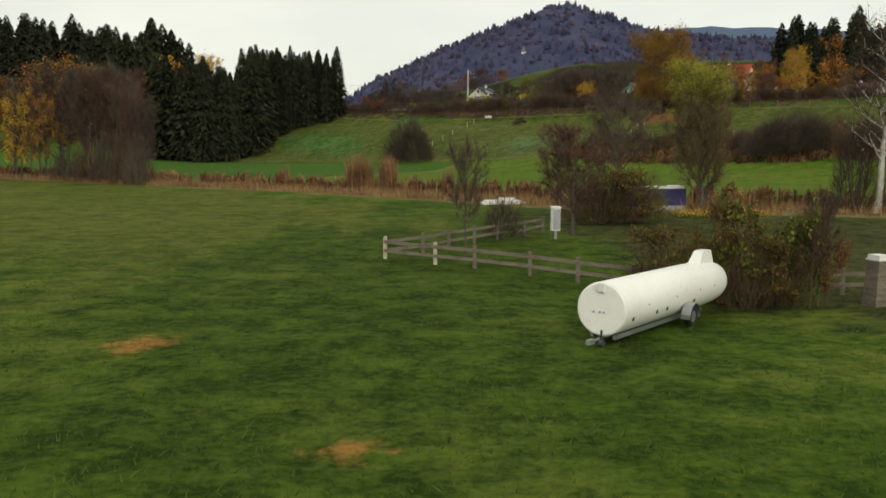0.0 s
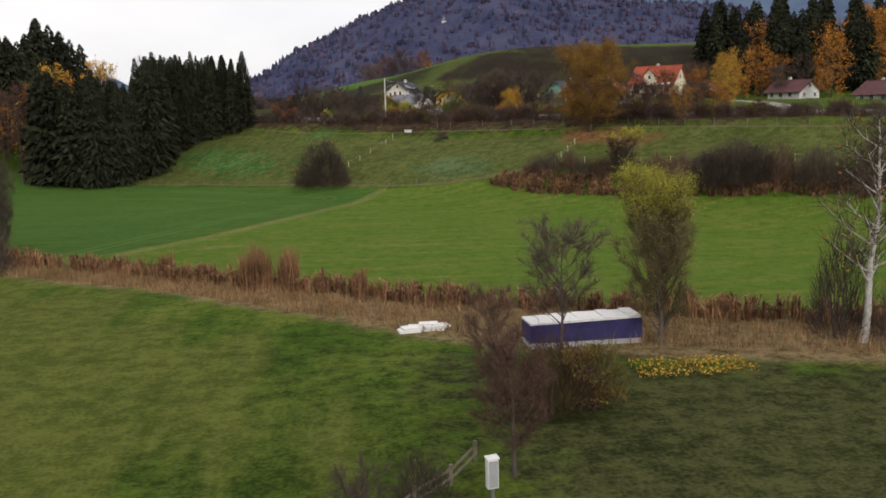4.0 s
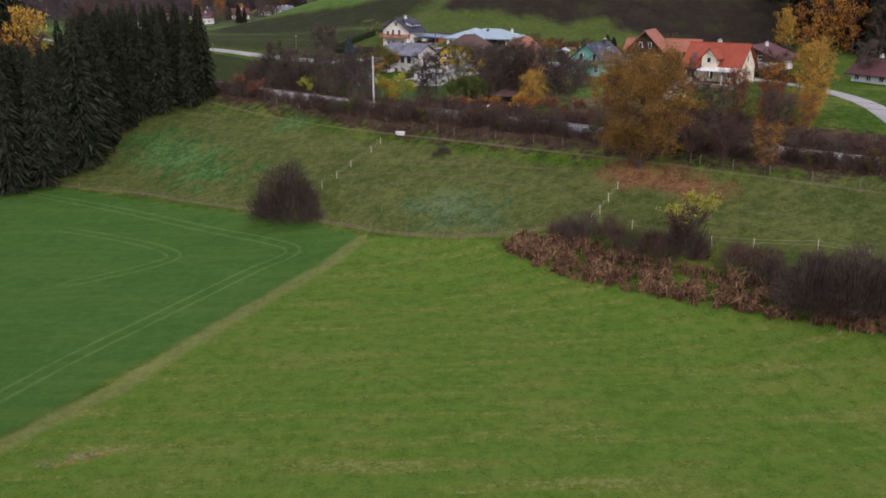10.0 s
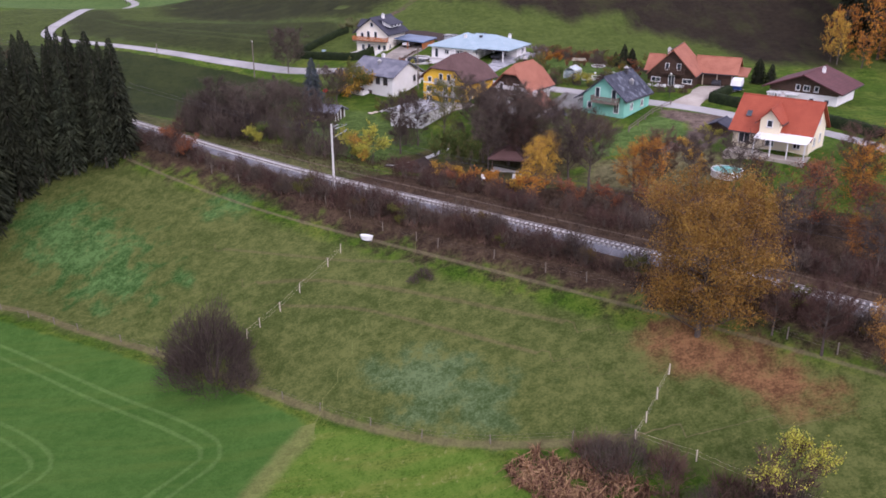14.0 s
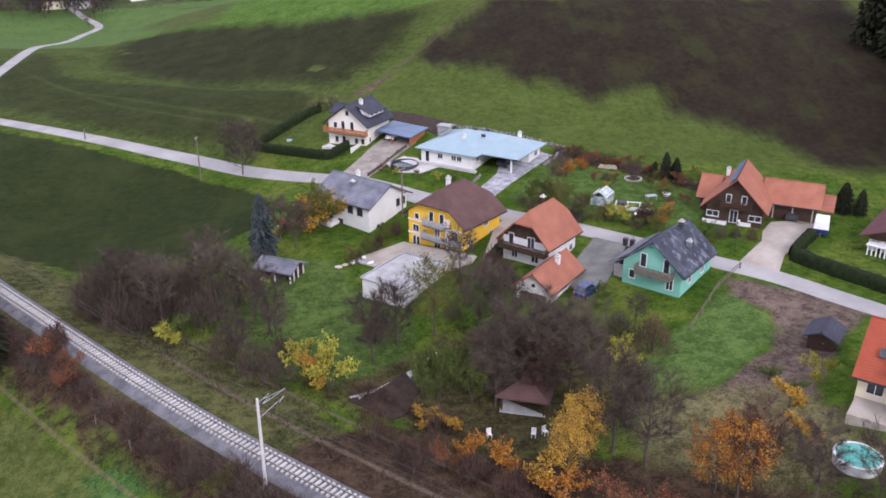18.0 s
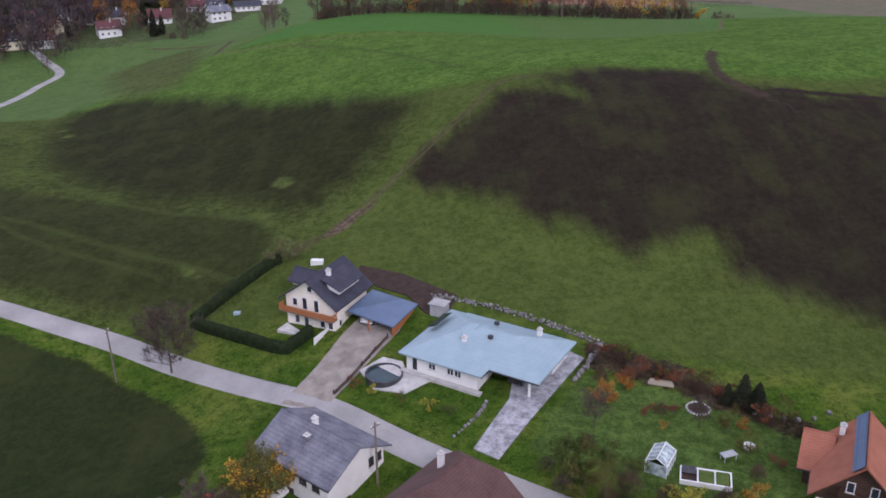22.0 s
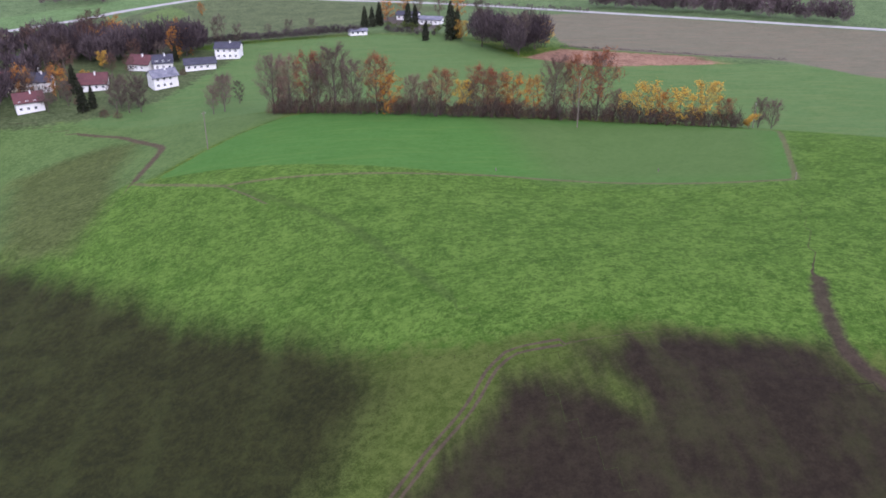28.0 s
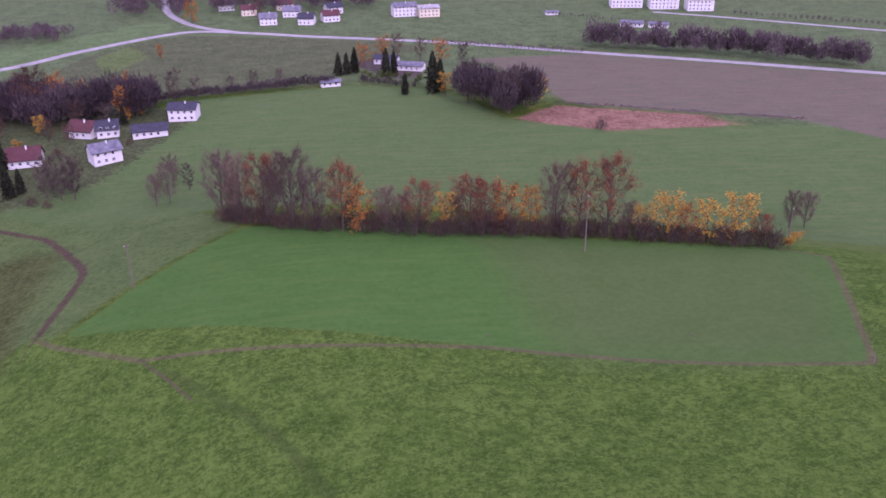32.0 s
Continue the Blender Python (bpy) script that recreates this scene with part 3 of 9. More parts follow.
FIELD_LINE = [(-27.9, 109.2), (-17.5, 124.9), (-10.1, 140.2), (-1.8, 155.8), (4.5, 166.8)]
EDGE_LINE = smooth_line([(-75, 219), (-44, 201.3), (-33, 196), (-25, 190), (-14.2, 182.8), (-2.8, 174), (4, 168.6), (7, 166.2), (14.7, 161.3), (20.7, 158.5), (28, 156), (32.3, 155.4)])
TRAMLINES = [smooth_line([(-34, 108), (-24.6, 129.5), (-16.9, 143.9), (-9, 158.3), (-5, 164), (-9, 168.7), (-18, 175.3), (-38, 190.5), (-62, 205)]),
             smooth_line([(-40, 178), (-33, 174.2), (-24.7, 168.7), (-20.6, 163.6), (-24.5, 158.5), (-32, 153)])]
HILL_PATH = smooth_line([(7, 320.6), (9.8, 323.6), (14.6, 327.2), (19.6, 332.5), (26.9, 341.8), (32.4, 347.9), (36.8, 352.5), (42, 357.4), (45.8, 363.2), (48.6, 365.6), (56.1, 365.6)])
TRACK = smooth_line([(-71, 571), (-60, 562.5), (-50, 552.5), (-36, 527.5), (-28.4, 511), (-27.4, 500), (-27.8, 487), (-28.8, 477.4)])
MEADOW_LINE = smooth_line([(1.1, 451.7), (19.7, 431.1), (28.9, 416), (36.4, 398.1), (42.5, 382.4)])
FOOT_TRACK = [(-2.7, 455.6), (3.8, 447), (8.8, 439.8)]
SOWN_EDGE = smooth_line([(-28.2, 476.5), (-23.0, 470.5), (-11.3, 461.6), (-2.7, 455.6)]) + [(60, 448), (121, 430), (141, 480), (133, 488)]
MOWN_ARC = smooth_line([(-50.3, 376.4), (-36.9, 362.3), (-21.0, 348.8), (-7.2, 341.1), (0.8, 336.0), (4.5, 327.5), (2.0, 321.6)])
MOWN_RINGS = [smooth_line([(-71, 376), (-57, 357), (-42, 346), (-22, 331), (-8, 322), (-2, 317)]), smooth_line([(-62, 364), (-44, 342), (-28, 330), (-14, 321)])]
MOWN_GAPS = [(3.4, 351.6, 1.9), (4.8, 349.6, 1.4), (-0.6, 338.6, 1.1), (1.8, 337.2, 1.2), (3.6, 334.4, 1.2), (-11, 322.8, 0.8), (-9.2, 321.2, 1.0), (-7.4, 319.6, 0.8), (-56, 411, 1.8), (-60, 417, 1.6)]
BANK_PATH = smooth_line([(p[0] + 8.4 * (q[1] - p[1]) / math.dist(p, q), p[1] - 8.4 * (q[0] - p[0]) / math.dist(p, q)) for p, q in zip(RAIL[84:280:8], RAIL[85:281:8])])
TRACK_EAST = smooth_line([(98.5, 379), (95, 370.5), (92.6, 362), (92, 356), (94, 350.5), (97, 346)])
EAST_BANK = smooth_line([(98.9, 349), (104, 347.4), (109.5, 345.4), (116.9, 342.4), (126, 340.5)])
SHEEP = [smooth_line([(-4, 190), (4, 187.5), (12, 183), (20, 177.6), (30, 170.5)]), smooth_line([(0, 184.5), (9, 180.5), (18, 174), (27, 167)]), smooth_line([(-9, 199), (0, 194), (8, 189.6), (16, 186)])]
WASTE = [smooth_line([(p[0] - off * (q[1] - p[1]) / math.dist(p, q), p[1] + off * (q[0] - p[0]) / math.dist(p, q)) for p, q in zip(RAIL[134:270:8], RAIL[135:271:8])]) for off in (6.0, 10.5)]
SPOTS = [(-7.6, 20.6, 0.9), (-6.9, 21.8, 0.5), (-2.6, 14.6, 0.3), (-1.3, 13.4, 0.55), (-4.4, 16.0, 0.35), (-17.8, 112.9, 0.5), (-16.0, 113.2, 0.55), (-14.6, 114.3, 0.5)]

gx = grown(-120, 150, 1.5, -3800, 3800)
gy = np.concatenate([grown(-15, 375, 1.5, -1500, 375), grown(377.5, 560, 2.5, 377.4, 4300)[1:]])
gy = np.unique(gy.round(3))
GX, GY = [a.ravel() for a in np.meshgrid(gx, gy)]
GZ = ground_z(GX, GY)
nx, ny = len(gx), len(gy)
idx = np.arange(nx * ny).reshape(ny, nx)
quads = np.stack([idx[:-1, :-1], idx[:-1, 1:], idx[1:, 1:], idx[1:, :-1]], -1).reshape(-1, 4)


def grid_mesh(name, co, quad, smooth=True):
    me = bpy.data.meshes.new(name)
    me.vertices.add(len(co))
    me.vertices.foreach_set("co", np.asarray(co, np.float32).ravel())
    me.loops.add(quad.size)
    me.loops.foreach_set("vertex_index", quad.ravel().astype(np.int32))
    me.polygons.add(len(quad))
    me.polygons.foreach_set("loop_start", np.arange(0, quad.size, quad.shape[1], dtype=np.int32))
    me.polygons.foreach_set("loop_total", np.full(len(quad), quad.shape[1], np.int32))
    me.update(calc_edges=True)
    if smooth:
        me.polygons.foreach_set("use_smooth", np.ones(len(quad), bool))
    return me


ground_mesh = grid_mesh("ground", np.stack([GX, GY, GZ], 1), quads)


def store(name, values):
    ground_mesh.attributes.new(name, "FLOAT", "POINT").data.foreach_set("value", values.astype(np.float32))


def ground_material():
    m, nt, bs = tree_of("meadow_and_fields")
    obj = nt.nodes.new("ShaderNodeTexCoord").outputs["Object"]
    huge, large, mid, fine = [noise_node(nt, s, d, 0.6, obj) for s, d in ((0.018, 3.0), (0.12, 4.0), (0.7, 4.0), (4.5, 4.0))]
    ragged = noise_node(nt, 0.35, 5.0, 0.65, obj)
    streak = noise_node(nt, 1.0, 4.0, 0.6, obj, (0.22, 0.035, 0.1), 36.0)
    rows = noise_node(nt, 1.0, 3.0, 0.6, obj, (0.06, 0.55, 0.1), 42.0)
    tuft = noise_node(nt, 1.7, 6.0, 0.75, obj)
    grainy = math_node(nt, "ADD", math_node(nt, "MULTIPLY", mid, 0.3), math_node(nt, "ADD", math_node(nt, "MULTIPLY", math_node(nt, "ADD", fine, tuft), 0.27), math_node(nt, "MULTIPLY", large, 0.16)))
    tone = rerange(nt, grainy, 0.41, 0.59)
    col = mix_col(nt, tone, (0.027, 0.062, 0.006), (0.074, 0.124, 0.014))
    col = mix_col(nt, rerange(nt, math_node(nt, "ADD", math_node(nt, "MULTIPLY", large, 0.6), math_node(nt, "MULTIPLY", rows, 0.4)), 0.47, 0.60, 0.0, 0.72), col, mix_col(nt, tone, (0.056, 0.086, 0.013), (0.140, 0.172, 0.032)))
    col = mix_col(nt, rerange(nt, huge, 0.42, 0.62, 0.0, 0.45), col, mix_col(nt, tone, (0.036, 0.074, 0.009), (0.072, 0.122, 0.018)))

    col = mix_col(nt, rerange(nt, math_node(nt, "ADD", math_node(nt, "MULTIPLY", tuft, 0.6), math_node(nt, "MULTIPLY", large, 0.4)), 0.49, 0.62, 0.0, 0.6), col, mix_col(nt, fine, (0.075, 0.098, 0.012), (0.175, 0.185, 0.034)))
    col = mix_col(nt, rerange(nt, math_node(nt, "ADD", math_node(nt, "MULTIPLY", mid, 0.5), math_node(nt, "MULTIPLY", fine, 0.5)), 0.48, 0.40, 0.0, 0.5), col, (0.018, 0.042, 0.005))

    def attr(name):
        a = nt.nodes.new("ShaderNodeAttribute")
        a.attribute_name = name
        return a.outputs["Fac"]

    def edge(name, soft, rough, noise_out):
        d = math_node(nt, "MULTIPLY_ADD", math_node(nt, "SUBTRACT", noise_out, 0.5), 3.2 * rough, attr(name))
        return rerange(nt, d, soft, -soft)

    for name, _, a, b, soft, rough in AREAS:
        crop = name in ("field_one", "sown", "thin_sown", "field_two", "stubble", "beyond", "soil", "mown", "mown_foot", "dark_field")
        inner = mix_col(nt, tone, a, b) if crop else mix_col(nt, tone, tuple((0.9 if name in ("meadow_hill", "west_meadow", "east_meadow", "pale_meadow", "pasture", "hill_slope") else 0.72) * k for k in a), tuple((1.05 if name in ("meadow_hill", "west_meadow", "east_meadow", "pale_meadow", "pasture", "hill_slope") else 1.18) * k for k in b))
        if name in ("field_one", "sown", "beyond", "stubble", "field_two"):
            inner = mix_col(nt, rerange(nt, rows, 0.45, 0.68, 0.0, 0.45), inner, tuple(1.35 * k if i < 1 else 1.05 * k for i, k in enumerate(b)))
        if name == "field_one":
            inner = mix_col(nt, rerange(nt, math_node(nt, "ADD", math_node(nt, "MULTIPLY", rows, 0.55), math_node(nt, "MULTIPLY", large, 0.45)), 0.47, 0.60, 0.0, 0.48), inner, mix_col(nt, tone, (0.070, 0.098, 0.016), (0.150, 0.165, 0.036)))
            inner = mix_col(nt, rerange(nt, math_node(nt, "ADD", tuft, math_node(nt, "MULTIPLY", rows, 0.6)), 0.90, 0.98, 0.0, 0.7), inner, (0.200, 0.205, 0.070))
            inner = mix_col(nt, rerange(nt, math_node(nt, "ADD", fine, math_node(nt, "MULTIPLY", mid, 0.6)), 0.69, 0.62, 0.0, 0.4), inner, (0.020, 0.046, 0.006))
        if name == "meadow_hill":
            inner = mix_col(nt, rerange(nt, math_node(nt, "ADD", math_node(nt, "MULTIPLY", tuft, 0.55), math_node(nt, "MULTIPLY", noise_node(nt, 0.3, 5.0, 0.7, obj), 0.45)), 0.50, 0.43, 0.0, 0.46), inner, (0.020, 0.048, 0.007))
        if name in ("mown", "mown_foot", "soil", "dark_field"):
            inner = mix_col(nt, rerange(nt, math_node(nt, "ADD", math_node(nt, "MULTIPLY", streak, 0.5), math_node(nt, "MULTIPLY", large, 0.5)), 0.46, 0.64, 0.0, 0.3 if name.startswith("mown") else 0.28), inner, (0.050, 0.062, 0.018))
        col = mix_col(nt, edge(name, soft, rough, streak if name in ("mown", "mown_foot", "soil", "pale_meadow", "olive_slope") else ragged), col, inner)
    # wheel tracks in the young corn
    for name, gauge, wide, tint, strength in (("tram_a", 0.85, 0.24, (0.078, 0.134, 0.034), 0.62), ("tram_b", 0.85, 0.24, (0.078, 0.134, 0.034), 0.55), ("field_line", 0.0, 1.1, (0.125, 0.135, 0.042), 0.8),
                                             ("edge_line", 0.0, 0.45, (0.12, 0.10, 0.05), 0.7), ("hill_path", 0.6, 0.26, (0.066, 0.050, 0.032), 0.9), ("track", 0.0, 1.1, (0.064, 0.047, 0.030), 0.95), ("track_east", 0.0, 1.3, (0.040, 0.027, 0.021), 0.9), ("east_bank", 0.0, 1.0, (0.022, 0.015, 0.013), 0.95), ("sheep_a", 0.0, 0.3, (0.105, 0.085, 0.040), 0.5), ("sheep_b", 0.0, 0.25, (0.105, 0.085, 0.040), 0.5), ("sheep_c", 0.0, 0.25, (0.100, 0.085, 0.040), 0.45), ("waste_a", 0.0, 0.3, (0.115, 0.088, 0.066), 0.7), ("waste_b", 0.0, 0.25, (0.115, 0.088, 0.066), 0.6),
                                             ("bank_path", 0.0, 0.2, (0.12, 0.10, 0.055), 0.6), ("meadow_line", 0.0, 1.1, (0.040, 0.064, 0.015), 0.5), ("foot_track", 0.0, 0.35, (0.080, 0.068, 0.038), 0.7), ("sown_edge", 0.0, 0.7, (0.096, 0.080, 0.044), 0.65), ("mown_arc", 0.0, 0.9, (0.046, 0.062, 0.016), 0.5), ("mown_ring", 0.0, 0.8, (0.044, 0.060, 0.016), 0.45), ("mown_ring_low", 0.0, 0.7, (0.044, 0.058, 0.016), 0.4)):
        d = math_node(nt, "ABSOLUTE", attr(name))
        d = math_node(nt, "ABSOLUTE", math_node(nt, "SUBTRACT", d, gauge)) if gauge else d
        d = math_node(nt, "MULTIPLY_ADD", math_node(nt, "SUBTRACT", ragged, 0.5), wide * 1.6, d)
        col = mix_col(nt, rerange(nt, d, wide * 1.5, wide * 0.4, 0.0, strength), col, mix_col(nt, tone, tint, tuple(1.5 * k for k in tint)))
    d = math_node(nt, "MULTIPLY_ADD", math_node(nt, "SUBTRACT", ragged, 0.5), 4.0, attr("gaps"))
    col = mix_col(nt, rerange(nt, d, 0.8, -0.8, 0.0, 0.8), col, mix_col(nt, tone, (0.060, 0.085, 0.020), (0.105, 0.135, 0.034)))
    d = math_node(nt, "MULTIPLY_ADD", math_node(nt, "SUBTRACT", noise_node(nt, 1.6, 4.0, 0.7, obj), 0.5), 2.2, attr("spots"))
    col = mix_col(nt, rerange(nt, d, 0.3, -0.3, 0.0, 0.85), col, mix_col(nt, tone, (0.20, 0.096, 0.026), (0.38, 0.19, 0.058)))
    link(nt, col, bs.inputs["Base Color"])
    bs.inputs["Roughness"].default_value, bs.inputs["Specular IOR Level"].default_value = 0.95, 0.05
    bump(nt, bs, math_node(nt, "ADD", math_node(nt, "MULTIPLY", mid, 0.5), math_node(nt, "MULTIPLY", tuft, 0.7)), 0.9, 0.35)
    return m


for name, outline, *_ in AREAS:
    store(name, area_dist(GX, GY, outline))
for name, pts in (("tram_a", TRAMLINES[0]), ("tram_b", TRAMLINES[1]), ("field_line", FIELD_LINE), ("edge_line", EDGE_LINE), ("hill_path", HILL_PATH), ("track", TRACK), ("track_east", TRACK_EAST), ("east_bank", EAST_BANK), ("sheep_a", SHEEP[0]), ("sheep_b", SHEEP[1]), ("sheep_c", SHEEP[2]), ("waste_a", WASTE[0]), ("waste_b", WASTE[1]), ("meadow_line", MEADOW_LINE), ("bank_path", BANK_PATH), ("foot_track", FOOT_TRACK), ("sown_edge", SOWN_EDGE), ("mown_arc", MOWN_ARC), ("mown_ring", MOWN_RINGS[0]), ("mown_ring_low", MOWN_RINGS[1])):
    store(name, line_dist(GX, GY, pts))
store("gaps", np.clip(np.min([np.hypot(GX - a, GY - b) - r for a, b, r in MOWN_GAPS], 0), -20, 20))
store("spots", np.clip(np.min([np.hypot(GX - a, GY - b) - r for a, b, r in SPOTS], 0), -20, 20))
ground_mesh.materials.append(ground_material())
ground = tagged(new("ground", ground_mesh), "rolling autumn meadows and fields with ploughed soil", "ground", kind="structure")

# ---- kit for meshes, things and parts ----
def raw(verts, faces, name="piece", smooth=False):
    me = bpy.data.meshes.new(name)
    me.from_pydata([tuple(v) for v in verts], [], [tuple(f) for f in faces])
    me.update()
    if smooth:
        me.polygons.foreach_set("use_smooth", np.ones(len(me.polygons), bool))
    return me


class Shape:
    """Vertices and faces that grow box by box."""

    def __init__(self):
        self.v, self.f = [], []

    def add(self, verts, faces):
        n = len(self.v)
        self.v += [tuple(q) for q in verts]
        self.f += [tuple(n + i for i in f) for f in faces]
        return self

    def box(self, x0, x1, y0, y1, z0, z1, m=None):
        c = [Vector((x, y, z)) for z in (z0, z1) for y in (y0, y1) for x in (x0, x1)]
        c = [m @ q for q in c] if m else c
        return self.add(c, [(0, 2, 3, 1), (4, 5, 7, 6), (0, 1, 5, 4), (2, 6, 7, 3), (0, 4, 6, 2), (1, 3, 7, 5)])

    def tube(self, pts, radii, n=6, cap=True):
        """A tapered tube along pts."""
        rings = []
        for i, p in enumerate(pts):
            d = (Vector(pts[min(i + 1, len(pts) - 1)]) - Vector(pts[max(i - 1, 0)])).normalized()
            s = d.orthogonal().normalized()
            u = d.cross(s)
            rings.append([Vector(p) + radii[i] * (math.cos(a) * s + math.sin(a) * u) for a in (2 * math.pi * k / n for k in range(n))])
        verts = [q for r in rings for q in r]
        faces = [(i * n + k, i * n + (k + 1) % n, (i + 1) * n + (k + 1) % n, (i + 1) * n + k) for i in range(len(pts) - 1) for k in range(n)]
        if cap:
            faces += [tuple(range(n))[::-1], tuple((len(pts) - 1) * n + k for k in range(n))]
        return self.add(verts, faces)

    def slab(self, outline, t):
        """A plate: outline on top, thickness t straight down."""
        n = len(outline)
        low = [(x, y, z - t) for x, y, z in outline]
        return self.add(list(outline) + low, [tuple(range(n)), tuple(range(2 * n - 1, n - 1, -1))] + [(i, n + i, n + (i + 1) % n, (i + 1) % n) for i in range(n)])

    def mesh(self, name, smooth=False):
        return raw(self.v, self.f, name, smooth)


def part(name, shape, material, parent, label="", at=None, smooth=False):
    """One mesh object under a thing or a part; shape: a Shape or a shared mesh."""
    me = shape.mesh(name, smooth) if isinstance(shape, Shape) else shape
    if not me.materials:
        me.materials.append(material)
    ob = new(name, me)
    ob.parent = parent
    if at is not None:
        ob.matrix_basis = at
    if label:
        ob["label"] = label
    return ob


def thing(name, m, label, category, group="", kind=""):
    e = new(name)
    e.empty_display_size = 0.3
    e.matrix_basis = m
    return tagged(e, label, category, group, kind)


def solid(name, shape, material, m, label, category, group="", kind="", smooth=False):
    ob = part(name, shape, material, None, "", m, smooth)
    return tagged(ob, label, category, group, kind)


def on_ground(x, y, turn=0.0, sink=0.0):
    return pose(x, y, gz(x, y) - sink, 0, 0, turn)


# ---- roads, yards and paths ----
def strip(name, pts, width, material, label, lift=0.10, category="road", shoulder=0.5):
    """A raised ribbon over the ground with sloping shoulders."""
    rows, n = [], len(pts)
    for i, p in enumerate(pts):
        a, b = Vector(pts[max(i - 1, 0)]), Vector(pts[min(i + 1, n - 1)])
        t = (b - a).normalized()
        s = Vector((t.y, -t.x))
        w = width[i] if isinstance(width, list) else width
        offs = (-w / 2 - shoulder, -w / 2, -w / 4, 0, w / 4, w / 2, w / 2 + shoulder)
        lifts = (-0.25, lift, lift + 0.03, lift + 0.05, lift + 0.03, lift, -0.25)
        rows.append([(p[0] + s.x * o, p[1] + s.y * o, gz(p[0] + s.x * o, p[1] + s.y * o) + l) for o, l in zip(offs, lifts)])
    co = np.array(rows).reshape(-1, 3)
    k = len(rows[0])
    ids = np.arange(n * k).reshape(n, k)
    q = np.stack([ids[:-1, :-1], ids[1:, :-1], ids[1:, 1:], ids[:-1, 1:]], -1).reshape(-1, 4)
    me = grid_mesh(name, co, q[:, ::-1])
    me.materials.append(material)
    return tagged(new(name, me), label, category, kind="structure")


def yard(name, outline, material, label, lift=0.12, category="yard"):
    """A paved or planted surface over an outline, following the ground, with a rim that goes down into it."""
    bm = bmesh.new()
    ring = [bm.verts.new((x, y, 0)) for x, y in outline]
    bm.faces.new(ring)
    bmesh.ops.triangulate(bm, faces=bm.faces)
    for _ in range(4):
        long = [e for e in bm.edges if e.calc_length() > 1.6]
        if not long:
            break
        bmesh.ops.subdivide_edges(bm, edges=long, cuts=1)
        bmesh.ops.triangulate(bm, faces=bm.faces)
    rim = bmesh.ops.extrude_edge_only(bm, edges=[e for e in bm.edges if e.is_boundary])
    low = {v for v in rim["geom"] if isinstance(v, bmesh.types.BMVert)}
    for v in bm.verts:
        v.co.z = gz(v.co.x, v.co.y) + (-0.3 if v in low else lift)
    bmesh.ops.recalc_face_normals(bm, faces=bm.faces)
    me = bpy.data.meshes.new(name)
    bm.to_mesh(me)
    bm.free()
    me.materials.append(material)
    return tagged(new(name, me), label, category, kind="structure")


strip("road", ROAD, 3.3, M["asphalt"], "narrow pale grey asphalt lane through the village", 0.10)
strip("road_far", smooth_line([(-230, 700), (-142, 784), (-110, 828), (-62, 875), (-20, 866), (15, 850), (92, 819.6), (164, 782), (230, 751), (288, 722), (420, 655)], 6.0), 6.0, M["asphalt"], "grey main road beyond the fields", 0.15)
strip("road_branch", smooth_line([(-120, 1090), (-99, 1013), (-84, 948), (-59, 897), (-30, 871)], 6.0), 5.0, M["asphalt"], "grey side road up to the far village", 0.15)
strip("road_upper", smooth_line([(250, 905), (300, 870), (380, 810), (470, 755)], 8.0), 4.0, M["asphalt"], "pale lane between far fields", 0.15)
yard("driveway", [(64.6, 242.2), (68.5, 238.6), (71.5, 243.5), (74.5, 246.5), (82.5, 252.5), (80.5, 256.2), (75, 255.5), (72.2, 252), (70.5, 248.5)], M["paving"], "pale paved driveway to the timber house", 0.14, "driveway")
yard("driveway_gravel", [(8.8, 284.4), (14.2, 281.5), (17.5, 286), (24.6, 296.2), (25.6, 300.5), (19.5, 301.5), (16.6, 297.4), (13.2, 291)], M["gravel"], "worn gravel driveway up to a carport", 0.13, "driveway")
yard("driveway_cobbled", [(32.0, 270.9), (34.6, 268.6), (39.8, 275.4), (48.5, 286.5), (46.5, 288.5), (43, 285), (39.0, 285.2), (37.4, 279.0)], M["cobble"], "grey cobbled driveway to a carport", 0.13, "driveway")
yard("forecourt", [(12.7, 255.5), (17.0, 251.1), (24.1, 246.0), (29.5, 248.4), (30.5, 250.4), (20.6, 260.1), (18.2, 258.9)], M["paving"], "pale paved forecourt below the yellow house", 0.12, "forecourt")
yard("drive_side", [(31.1, 249.1), (35.1, 255.2), (39.9, 259.9), (36.9, 262.8), (34.1, 258.9)], M["paving"], "pale paved strip beside the yellow house", 0.12, "driveway")
yard("parking_strip", [(42.2, 244.2), (40.6, 241.0), (41.4, 238.2), (44.8, 237.4), (48.4, 243.6), (51.5, 249.6), (47.6, 252.6)], M["tarmac"], "grey worn parking strip beside the chalet", 0.12, "driveway")
yard("garden_path", smooth_line([(13.0, 220.4), (18, 223.8), (23, 228.4), (23.6, 227.7), (18.6, 223), (13.6, 219.6)], 2.0), M["concrete"], "narrow pale concrete garden path", 0.12, "path")
yard("vegetable_bed", [(12.8, 219.8), (18, 222.6), (19.4, 217.4), (17.4, 215.6)], M["soil_bed"], "dark dug vegetable bed", 0.12, "bed")

